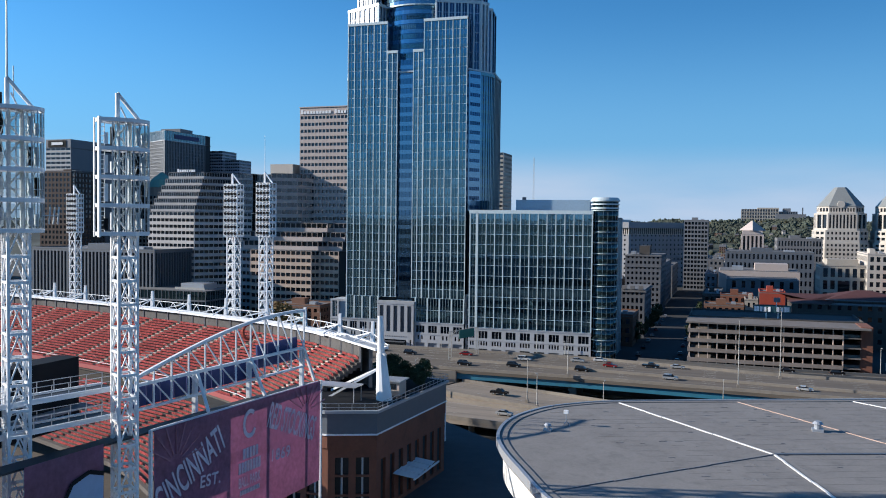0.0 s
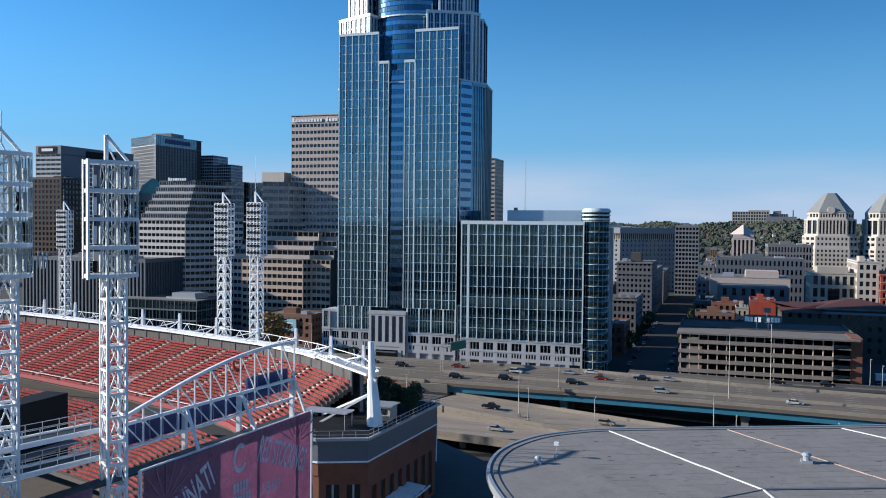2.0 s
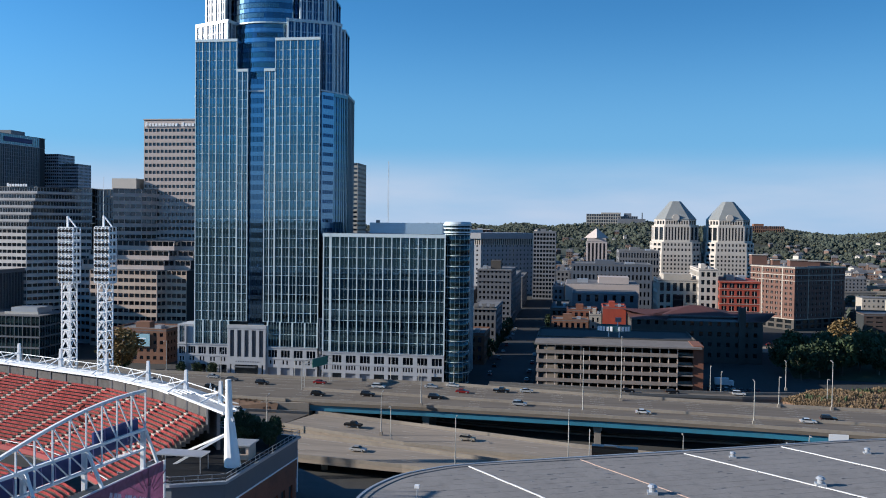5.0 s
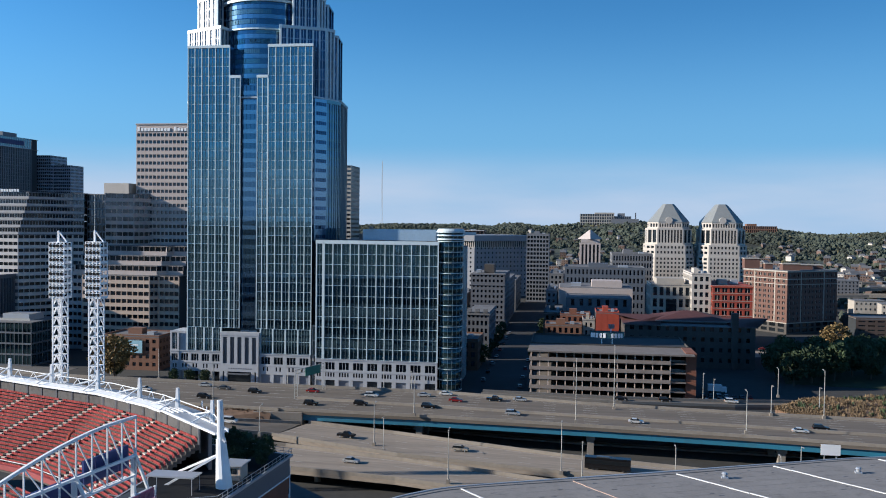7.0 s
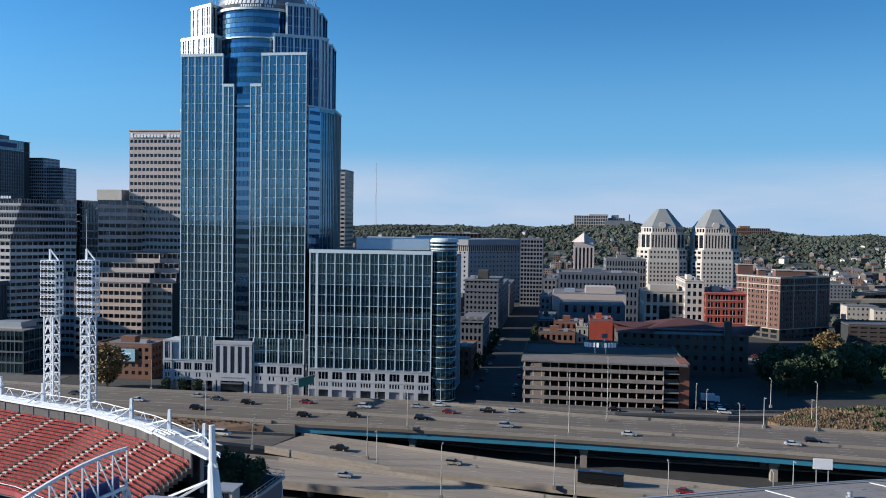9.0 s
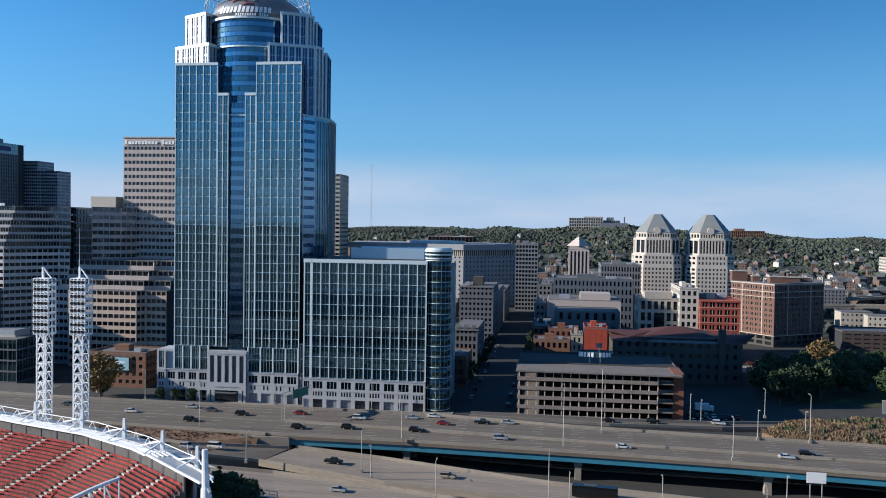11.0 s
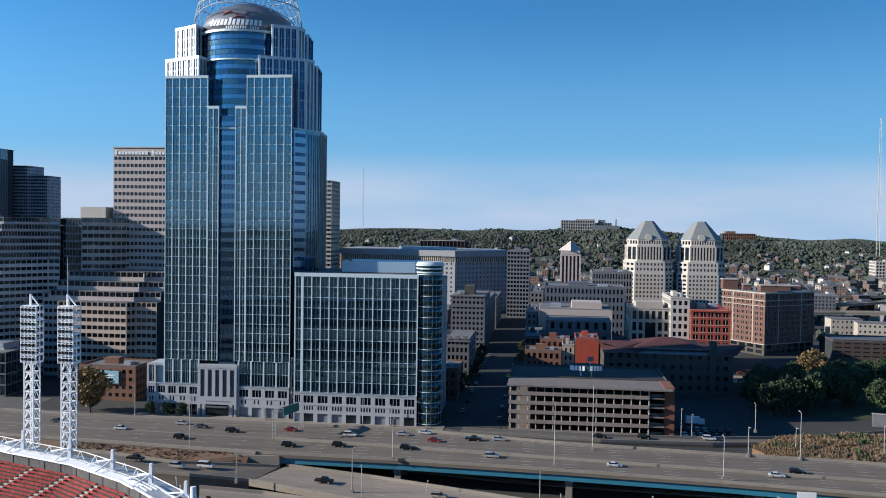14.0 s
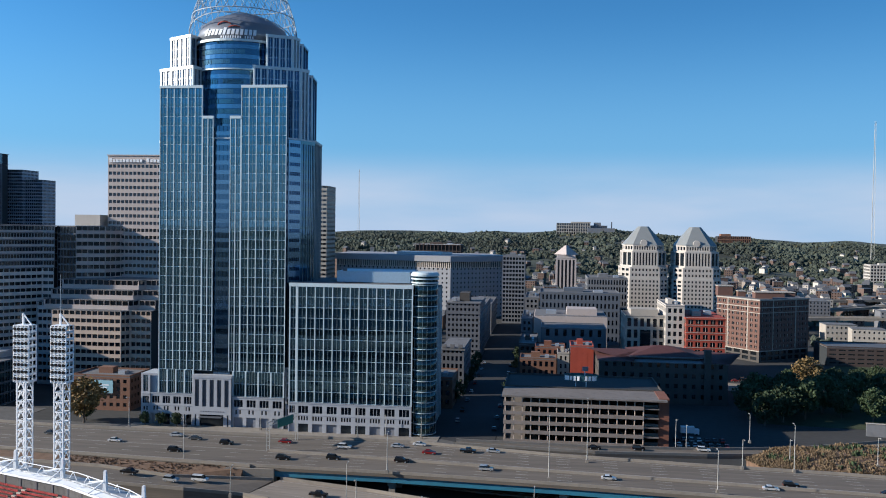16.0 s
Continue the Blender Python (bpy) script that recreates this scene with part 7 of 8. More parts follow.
part("roof_unit", bms((-3, 0.5, -0.8, 0.8, 3.4, 3.6)), CARPAINT["grey"], bus)
for sx in (-3.9, -2.8, 4.2):
    for sy in (-1.1, 1.1):
        share("wheel", WHEEL, bus, Matrix.Translation((sx, sy, 0.42)) @ Matrix.Diagonal((1.35, 1.35, 1.35, 1)))
truck = thing("box_truck", "white box truck parked behind the garage", "truck", at=(63, 372, 0.1))
part("box", bms((-3.5, 2.2, -1.2, 1.2, 0.9, 3.6)), WHITE, truck)
part("cab", bms((2.3, 4.2, -1.1, 1.1, 0.5, 2.6)), WHITE, truck)
part("windscreen", bms((4.2, 4.24, -0.95, 0.95, 1.5, 2.4)), CARGLASS, truck)
for sx in (-2.4, 3.2):
    for sy in (-1.0, 1.0):
        share("wheel", WHEEL, truck, Matrix.Translation((sx, sy, 0.4)) @ Matrix.Diagonal((1.2, 1.2, 1.2, 1)))

# ---- garage roof sign and the low blocks behind ----
sg = thing("roof_sign", "oval blue roof sign with white writing on posts", "sign", at=(17, 366, 20.2))
bm = bmesh.new()
n = 28
lo = [bm.verts.new((7.0 * math.cos(2 * math.pi * i / n), 3.2 * math.sin(2 * math.pi * i / n), 2.6)) for i in range(n)]
hi = [bm.verts.new((7.2 * math.cos(2 * math.pi * i / n), 3.4 * math.sin(2 * math.pi * i / n), 5.2)) for i in range(n)]
for i in range(n):
    j = (i + 1) % n
    bm.faces.new((lo[i], lo[j], hi[j], hi[i]))
bmesh.ops.solidify(bm, geom=bm.faces[:], thickness=0.25)
part("band", bm, mat("teal_sign_band", (0.06, 0.17, 0.20), 0.6), sg)
for k in range(10):
    a = radians(-152 + k * 13)
    bm = bmesh.new()
    c = Vector((7.25 * math.cos(a), 3.45 * math.sin(a), 3.9))
    t = Vector((-7.25 * math.sin(a), 3.45 * math.cos(a), 0)).normalized()
    if k != 5:
        beam(bm, c - t * 0.50, c + t * 0.50, 0.14, 1.9)
        part("sign_bar", bm, WHITE, sg, "white sign bar")
    else:
        bm.free()
for dx in (-2.2, 2.2):
    bm = bmesh.new()
    tube(bm, (dx, 0, 0), (dx, 0, 4.0), 0.25, n=8)
    part("post", bm, WHITE, sg)
part("top_box", bms((0.5, 3.0, -0.5, 0.5, 6.6, 8.4)), PLUMB, sg)
bm = bmesh.new()
tube(bm, (1.6, 0, 4), (1.6, 0, 6.6), 0.2, n=8)
part("stem", bm, WHITE, sg)


def plain_block(name, label, x0, x1, y0, y1, z1, wall, floors, bays, faces="fr", roof=None, extra=True, count=40, **kw):
    t = thing(name, label, "building")
    k = dict(pier=1.5, sill=1.9, depth=0.35, head=0.9)
    k.update(kw)
    tower_block(t, x0, x1, y0, y1, 0, z1, wall, GLASS_DARK, floors, bays, faces=faces, roof=roof, parapet=1.1, count=count, **k)
    if extra:
        w, d = (x1 - x0), (y1 - y0)
        part("roof_house", bms((x0 + w * 0.3, x0 + w * 0.55, y0 + d * 0.4, y0 + d * 0.65, z1 + 0.4, z1 + 3.2)), wall, t)
        part("roof_unit", bms((x0 + w * 0.68, x0 + w * 0.8, y0 + d * 0.3, y0 + d * 0.5, z1 + 0.4, z1 + 1.9)), PANEL, t)
    return t


plain_block("brick_shop", "low brown brick building behind the garage", -12, 8, 470, 486, 15, BRICK_BROWN, 3, 6)
plain_block("brick_shop", "orange brick building with a stepped roof", -4, 13, 488, 504, 19, BRICK, 4, 5)
plain_block("pale_shop", "pale plastered building among brick ones", 8.5, 15, 472, 490, 18, PALE, 4, 2)
plain_block("red_shop", "low building with a bright red side wall", 15.5, 28, 470, 490, 22.5, BRICK_RED, 2, 3, pier=3.2, sill=6)
plain_block("dark_annex", "flat-roofed block behind the garage in shadow tone", -15, 50, 360.5, 392, 19.6, DARKSTONE, 3, 12, roof=SHADOWROOF, extra=False)
lib = plain_block("stone_library", "pale stone library with a tall dark window", 49, 73, 520, 548, 35, PALE, 5, 6, "fl")
part("tall_window", bms((58, 64, 519.7, 520.1, 8, 27)), GLASS_DARK, lib)
part("upper_block", bms((53, 69, 526, 542, 35, 39)), PALE, lib)
plain_block("white_side_block", "white building beside the red brick one", 72, 82.8, 514, 556, 42, WHITEB, 9, 3, "fl", pier=1.3)
plain_block("long_brick_block", "long brick block by the park toned for shade", 184, 420, 580, 608, 12, DARKBRICK, 4, 40, "f", count=0, roof=SLATE)
plain_block("far_clinic", "far white hospital block", 540, 600, 1500, 1530, 33, WHITEB, 6, 12, "fl")
# Pale tower: its blue shade is put into the stone colour.
plain_block("white_flats", "pale apartment tower with a window grid", -38, -17.5, 780, 805, 61, SLATESTONE, 16, 7, "fr", pier=0.7, sill=1.5)
plain_block("grey_hall", "grey hall with tall columns", 35, 67, 700, 740, 47, GREYSTONE, 8, 14, "fl", pier=1.0)
# Slate colour stands for the blue shade over this block.
plain_block("long_grey_block", "long civic block in shade-toned blue-grey", -2.5, 57, 650, 690, 38, PLUMB, 6, 20, "fr", pier=1.6, sill=2.6)
plain_block("tan_flats", "tan brick apartment block", -232, -190, 900, 930, 55, TANBRICK, 12, 11)
plain_block("dark_glass_box", "dark red and glass building below the hills", -199, -129, 1300, 1340, 60, DARKBRICK, 6, 12, roof=WHITE, pier=1.2, sill=1.4)
plain_block("side_street_block", "dark stone block beside the shaded street", -14, -3, 512, 566, 17, DARKSTONE, 4, 3, "fl")
plain_block("side_street_block", "blue-grey stone block beside the shaded street", -14.5, -7, 578, 640, 25, SLATESTONE, 6, 2, "fl")
plain_block("side_street_block", "grey stone block far along the street", -15, -4, 694, 760, 30, GREYSTONE, 7, 3, "fl")
plain_block("side_street_block", "blue-grey office block along the street", -64, -42, 612, 680, 30, SLATESTONE, 8, 6, "fr")
plain_block("side_street_block", "low grey block far along the street", -62, -42, 694, 766, 24, GREYSTONE, 6, 6, "fr")
plain_block("corner_store", "small brick store by the street", -60, -42, 405, 432, 14, BRICK_BROWN, 3, 5)
plain_block("billboard_building", "low brown brick building with painted billboards", -216, -188, 372, 392, 15.4, BRICK_BROWN, 4, 8, "fr", pier=1.6)
bb = thing("billboard", "dark blue and pale blue billboards on a brick building", "billboard", at=(-204.6, 371.6, 8.2))
part("panel", bms((-1.6, 8.7, -0.4, -0.1, 0, 5.8)), mat("pale_blue_poster", (0.30, 0.52, 0.60), 0.6), bb, "pale blue poster")
part("dark_panel", bms((-8.8, -2.6, -0.4, -0.1, 0.2, 6.0)), mat("dark_blue_poster", (0.04, 0.07, 0.14), 0.6), bb, "dark blue poster")
for x0, x1, z0, z1 in ((-8.2, -5.9, 4.2, 5.0), (-5.5, -3.2, 4.2, 5.0), (1.0, 6.8, 3.4, 4.0), (1.8, 6.0, 2.3, 2.8)):
    part("poster_bar", bms((x0, x1, -0.45, -0.4, z0, z1)), WHITE, bb, "white printed bar")
part("frame", bms((-9.0, 8.9, -0.35, -0.05, -0.3, -0.02), (-9.0, 8.9, -0.35, -0.05, 6.02, 6.25)), DARKM, bb)
pav = office("glass_pavilion", "low dark glass building beside the ballpark", -300, -251.4, 370, 396, 20.6, DARKM, CORNERGLASS, 4, 11, pier=0.3, sill=0.8, panes=2, sub=0.12)
part("plant_deck", bms((-272, -258, 378, 390, 21.0, 24.0)), PANEL, pav)
part("plant_rail", bms((-274, -256, 375.8, 376.0, 21.0, 22.1)), LAMPGREY, pav)
# Ribs are slate grey: their shade is in the wall colour.
plain_block("ribbed_hall", "low hall with pale ribs and dark glass", -372, -290, 380, 420, 40, PLUMB, 1, 34, "fr", pier=1.0, sill=2, depth=0.8)
plain_block("brown_old_office", "old brown brick office tower", -540, -508, 560, 600, 95, DARKBRICK, 22, 8, "fr", pier=1.6, sill=1.8)
plain_block("old_brick_tower", "tall old brown tower", -712, -662, 600, 640, 176, DARKBRICK, 38, 9, "fr", pier=1.8, sill=1.8, count=0)
dome = thing("domed_office", "old stone office with a green copper dome", "building")
tower_block(dome, -506, -478, 640, 670, 0, 78, TAN, GLASS_DARK, 18, 7, faces="fr", pier=1.6, sill=1.6)
part("attic", drum(-491.5, 655, 12, 12, 78.4, 86, 16), TAN, dome)
part("dome", drum(-491.5, 655, 12.5, 12.5, 86, 93, 16, 9.5, 9.5), COPPER, dome, "green copper dome")
part("dome_top", drum(-491.5, 655, 9.5, 9.5, 93, 100, 16, 1.2, 1.2), COPPER, dome)
ob_t = thing("obelisk_tower", "stone tower with a stepped pyramid cap", "tower")
tower_block(ob_t, 15, 43, 1187, 1214, 0, 46, ROSE, CORE, 1, 5, faces="fl", pier=2.4, sill=3, depth=1.6, head=2)
part("cap_block", bms((16.5, 41.5, 1188.5, 1212, 46.4, 51)), ROSE, ob_t)
part("cap", drum(29, 1200, 17, 16, 51.2, 64, 4, 1.2, 1.2), ROSE, ob_t)
def hip(x0, x1, y0, y1, z0, z1):
    """A hipped roof with a ridge along x."""
    bm = bmesh.new()
    d = (y1 - y0) / 2
    v = [bm.verts.new(p) for p in ((x0, y0, z0), (x1, y0, z0), (x1, y1, z0), (x0, y1, z0), (x0 + d, y0 + d, z1), (x1 - d, y0 + d, z1))]
    for q in ((0, 1, 5, 4), (1, 2, 5), (2, 3, 4, 5), (3, 0, 4), (3, 2, 1, 0)):
        bm.faces.new([v[i] for i in q])
    return bm


# insurance building: raised middle and red roof edges
ins = plain_block("insurance_hall", "raised grey stone hall with a red hipped roof", 46, 80, 446, 474, 21.4, DARKSTONE, 5, 7, "fl", extra=False)
REDTILE = mat("dark_red_tile", (0.085, 0.03, 0.028), 0.8, var=0.25, scale=3)
part("hipped_roof", hip(45, 81, 444.5, 475, 22.6, 26.4), REDTILE, ins, "dark red tiled hipped roof")
part("wing_roof", hip(28.2, 46, 435.2, 481, 21.0, 24.0), REDTILE, ins, "dark red tiled hipped roof")
part("wing_roof", hip(80, 93, 435.2, 481, 21.0, 23.4), REDTILE, ins, "dark red tiled hipped roof")
part("eaves_band", bms((44.6, 81.4, 444.2, 445.0, 22.0, 22.6)), GREYSTONE, ins)
part("chimney", bms((80.5, 83.6, 434.6, 438.2, 0, 27.8)), DARKSTONE, ins)

# ---- masts on the hills ----
for x, y, z0, z1, w in ((-579, 2600, 66, 262, 6.0), (686, 1900, 30, 322, 7.0)):
    t = thing("radio_mast", "tall thin lattice radio mast on the hill", "radio mast", "radio masts", at=(x, y, z0))
    h = z1 - z0
    bm = bmesh.new()
    for sx, sy in ((-1, -1), (1, -1), (0, 1)):
        beam(bm, (sx * w / 2, sy * w / 2, 0), (sx * w / 6, sy * w / 6, h), 0.4 if w < 6.5 else 0.5)
    part("leg", bm, LAMPGREY, t)
    bm = bmesh.new()
    for k in range(24):
        s, e = 1 - 0.66 * k / 24, 1 - 0.66 * (k + 1) / 24
        d = 1 if k % 2 else -1
        beam(bm, (-d * s * w / 2, -s * w / 2, h * k / 24), (d * e * w / 2, -e * w / 2, h * (k + 1) / 24), 0.25)
    part("web", bm, LAMPGREY, t)
office("hill_hospital", "long pale hospital block on the hilltop", 30, 127, 2500, 2530, 103, PALE, GLASS_DARK, 12, 14, pier=2, sill=2)
hh = thing("hospital_plant", "grey plant storeys and flues of the hilltop hospital", "building")
part("plant_storey", bms((72, 128, 2506, 2528, 103.4, 107.5)), PALE, hh)
part("low_wing", bms((118, 196, 2490, 2509, 0, 90)), SLATESTONE, hh)
part("tower_block", bms((138, 158, 2512, 2530, 97.4, 106)), SLATESTONE, hh)
part("flue", bms((186, 189, 2500, 2503, 90, 108)), DARKM, hh)
office("hill_hospital_wing", "grey wing of the hilltop hospital", 128, 176, 2510, 2540, 97, SLATESTONE, GLASS_DARK, 11, 8, pier=2, sill=2)
hs = office("hill_school", "long red brick building on the hilltop", 446, 530, 2300, 2330, 73, BRICK_BROWN, GLASS_DARK, 8, 16, pier=2, sill=2)
part("stepped_wing", bms((455, 480, 2302, 2325, 73.4, 79)), BRICK_BROWN, hs)

# ---- trees ----
def leaf_clump(rng, r):
    """A ragged clump of small leaf sprays."""
    vs, fs = [], []
    for _ in range(26):
        d = Vector((rng.gauss(0, 1), rng.gauss(0, 1), rng.gauss(0, 0.8))).normalized() * r * rng.uniform(0.45, 1.0)
        a = Vector((rng.gauss(0, 1), rng.gauss(0, 1), rng.gauss(0, 1))).normalized() * r * rng.uniform(0.22, 0.42)
        b = a.cross(Vector((rng.gauss(0, 1), rng.gauss(0, 1), rng.gauss(0, 1)))).normalized() * r * rng.uniform(0.16, 0.34)
        k = len(vs)
        vs += [d - a, d + b * 0.9, d + a, d - b]
        fs.append((k, k + 1, k + 2, k + 3))
    return vs, fs


def make_tree(seed, h, spread, leaf):
    rng = random.Random(seed)
    t = thing("tree", "leafy city tree with a ragged crown", "tree", "city trees")
    bm = bmesh.new()
    tube(bm, (0, 0, 0), (0.1, 0, h * 0.45), 0.03 * h, 0.018 * h, 8)
    for k in range(6):
        a = 2 * math.pi * k / 6 + rng.uniform(-0.3, 0.3)
        z = h * rng.uniform(0.28, 0.45)
        tube(bm, (0.05, 0, z), (math.cos(a) * spread * 0.6, math.sin(a) * spread * 0.6, z + h * rng.uniform(0.15, 0.35)), 0.012 * h, 0.005 * h, 6)
    part("trunk", bm, BARK, t)
    vs, fs = [], []
    for _ in range(70):
        a, u = rng.uniform(0, 2 * math.pi), rng.uniform(0, 1)
        zr = rng.uniform(-1, 1)
        rr = spread * math.sqrt(max(0.05, 1 - zr * zr)) * rng.uniform(0.45, 1.05)
        c = Vector((rr * math.cos(a), rr * math.sin(a), h * 0.64 + zr * h * 0.36))
        v, f = leaf_clump(rng, spread * rng.uniform(0.22, 0.38))
        k = len(vs)
        vs += [tuple(p + c) for p in v]
        fs += [tuple(i + k for i in q) for q in f]
    me = bpy.data.meshes.new("crown")
    me.from_pydata(vs, [], fs)
    me.materials.append(leaf)
    o = new("crown", me)
    o.parent = t
    return t


GREENS = [make_tree(i, 11, 4.6, LEAF) for i in range(3)]
AUTUMN = [make_tree(10 + i, 11, 4.8, LEAF_AUT) for i in range(2)]
for o in AUTUMN:
    tagged(o, "autumn tree with yellow-brown leaves")
spots = [(-57, 142, 28.5, 0.3, 0), (-54.5, 141, 28.5, 0.34, 0), (-52, 140.5, 28.5, 0.3, 0), (-50.6, 138, 28.5, 0.26, 0), (-51.5, 143, 28.5, 0.36, 0), (-55.5, 138.5, 28.5, 0.28, 0), (-58.5, 145, 28.5, 0.38, 0),
         (100, 395, 0, 1.3, 0), (110, 404, 0, 1.5, 0), (122, 412, 0, 1.6, 0), (134, 426, 0, 1.6, 0), (148, 434, 0, 1.5, 0), (96, 410, 0, 1.4, 0), (104, 430, 0, 1.5, 0), (116, 420, 0, 1.5, 0), (168, 428, 0, 1.4, 0), (186, 424, 0, 1.3, 0), (210, 430, 0, 1.3, 0), (172, 455, 0, 1.4, 0), (152, 412, 0, 1.3, 0),
         (143, 480, 0, 1.65, 1), (126, 470, 0, 0.9, 0), (151, 492, 0, 1.0, 1), (160, 488, 0, 1.1, 0), (172, 492, 0, 1.0, 0), (119, 476, 0, 0.8, 1), (136, 488, 0, 1.0, 0), (112, 470, 0, 0.8, 0), (180, 506, 0, 0.9, 0), (150, 510, 0, 0.9, 1), (118, 432, 0, 1.2, 0), (132, 440, 0, 1.3, 0), (150, 462, 0, 1.3, 0), (165, 470, 0, 1.2, 0), (104, 418, 0, 1.0, 0), (112, 446, 0, 1.2, 0), (126, 456, 0, 1.3, 0),
         (186, 500, 0, 1.1, 0), (205, 470, 0, 1.2, 0), (158, 440, 0, 1.0, 0), (225, 490, 0, 1.2, 0), (240, 455, 0, 1.3, 0), (178, 440, 0, 1.1, 0), (140, 418, 0, 1.1, 0), (196, 440, 0, 1.0, 1),
         (-196, 347, 0, 1.7, 1), (-168, 346.5, 0.3, 0.5, 0), (-161, 346.5, 0.3, 0.5, 0), (-154, 346.5, 0.3, 0.5, 0), (-198, 352, 0, 0.7, 0),
         (-41.5, 420, 0, 0.9, 0), (-41.5, 445, 0, 0.9, 0), (-40.5, 470, 0, 0.8, 0), (-16, 440, 0, 0.8, 0), (-40, 500, 0, 0.8, 0), (-40, 530, 0, 0.8, 0), (-15, 520, 0, 0.7, 1), (-15, 560, 0, 0.8, 0),
         (-60, 151.5, 12, 1.4, 0), (-64, 157, 12, 1.45, 0), (-69, 154, 12, 1.45, 0), (-62.5, 163, 12, 1.2, 0), (70, 500, 0, 1.2, 1), (60, 505, 0, 1.0, 0)]
first = {id(t): True for t in GREENS + AUTUMN}
for i, (x, y, z, s, aut) in enumerate(spots):
    pool = AUTUMN if aut else GREENS
    t = pool[i % len(pool)]
    m = pose(x, y, z, 0, 0, i * 77) @ Matrix.Diagonal((s, s, s, 1))
    if first[id(t)]:
        t.matrix_basis = m
        first[id(t)] = False
    else:
        c = copy_thing(t, pose(x, y, z, 0, 0, i * 77))
        c.scale = (s, s, s)


def scatter(name, label, category, places, size, material, seed, flat=0.8, clumps=1):
    """Many ragged leafy crowns, each of a few lumps, in one sheet of stuff."""
    rng = random.Random(seed)
    shapes = []
    for _ in range(8):
        bm = bmesh.new()
        bmesh.ops.create_icosphere(bm, subdivisions=1, radius=1.0)
        for v in bm.verts:
            v.co *= rng.uniform(0.55, 1.3)
        shapes.append((np.array([v.co for v in bm.verts]), [tuple(v.index for v in f.verts) for f in bm.faces]))
        bm.free()
    vs, fs, k = [], [], 0
    for x, y, z in places:
        big = size * rng.choice((0.6, 0.8, 1.0, 1.0, 1.35))
        for c_ in range(clumps):
            sv, sf = shapes[rng.randrange(8)]
            r = big * (1.0 if clumps == 1 else rng.uniform(0.45, 0.8))
            a, o = rng.uniform(0, 6.28), 0.0 if clumps == 1 else big * rng.uniform(0.2, 0.7)
            c, s = math.cos(a), math.sin(a)
            up = 0.0 if clumps == 1 else big * rng.uniform(-0.15, 0.55)
            w = sv * np.array((r, r, r * flat))
            w = np.stack((w[:, 0] * c - w[:, 1] * s + x + o * s, w[:, 0] * s + w[:, 1] * c + y - o * c, w[:, 2] + z + r * 0.4 + up), 1)
            vs.append(w)
            fs += [tuple(i + k for i in q) for q in sf]
            k += len(sv)
    me = bpy.data.meshes.new(name)
    me.from_pydata(np.concatenate(vs).tolist(), [], fs)
    me.materials.append(material)
    return tagged(new(name, me), label, category, kind="stuff")


def tufts(name, label, category, places, size, material, seed):
    """Ragged tufts of upright blades and twigs in one sheet of stuff."""
    rng = random.Random(seed)
    vs, fs = [], []
    for x, y, z in places:
        r = size * rng.uniform(0.5, 1.5)
        for _ in range(9):
            a, u = rng.uniform(0, 6.28), rng.uniform(0, 0.8) * r
            cx, cy = x + u * math.cos(a), y + u * math.sin(a)
            b, w, h = rng.uniform(0, 3.14), r * rng.uniform(0.18, 0.4), r * rng.uniform(0.5, 1.3)
            lx, ly = rng.uniform(-0.5, 0.5) * r, rng.uniform(-0.5, 0.5) * r
            k = len(vs)
            vs += [(cx - w * math.cos(b), cy - w * math.sin(b), z - 0.2), (cx + w * math.cos(b), cy + w * math.sin(b), z - 0.2), (cx + lx + w * 0.4 * math.cos(b), cy + ly + w * 0.4 * math.sin(b), z + h), (cx + lx - w * 0.4 * math.cos(b), cy + ly - w * 0.4 * math.sin(b), z + h * 0.9)]
            fs.append((k, k + 1, k + 2, k + 3))
    me = bpy.data.meshes.new(name)
    me.from_pydata(vs, [], fs)
    me.materials.append(material)
    return tagged(new(name, me), label, category, kind="stuff")


rng = random.Random(21)
woods = []
while len(woods) < 26000:
    a, r = radians(rng.uniform(60, 120)), 1200 + 1500 * rng.random() ** 0.75
    x, y = r * math.cos(a), 300 + r * math.sin(a)
    grove = noise.noise((x / 130, y / 130, 9.0))
    if grove > -0.34 + 0.3 * (1 if r < 1500 else 0):
        woods.append((x, y, height(x, y) + 7 * max(-0.5, grove + 0.5 * noise.noise((x / 45, y / 45, 2.0)))))
scatter("woods", "mixed green woods on the hillsides", "woods", woods, 5.6, WOODS, 5, 0.95, clumps=2)
autumn = []
while len(autumn) < 900:
    a, r = radians(rng.uniform(58, 122)), 1150 + 1700 * rng.random()
    x, y = r * math.cos(a), 300 + r * math.sin(a)
    autumn.append((x, y, height(x, y)))
scatter("autumn_woods", "yellowing trees among the green woods", "woods", autumn, 4.8, mat("yellowing_woods", (0.085, 0.075, 0.034), 0.9, var=0.4, scale=0.2, per=0.4), 6, 0.95, clumps=3)
grass = []
for _ in range(6500):
    x, y, z = bank_point(rng.random() ** 1.4, rng.random())
    grass.append((x, y, z - 0.1))
tufts("dry_bushes", "dry yellow grass and scrub on the bank", "scrub", grass, 0.62, DRY, 7)
tufts("green_bushes", "green bushes among the dry grass", "scrub", [p for i, p in enumerate(grass) if i % 7 == 0 and noise.noise((p[0] / 14, p[1] / 9, 4.0)) > 0.12], 1.1, LEAF, 17)
verge = []
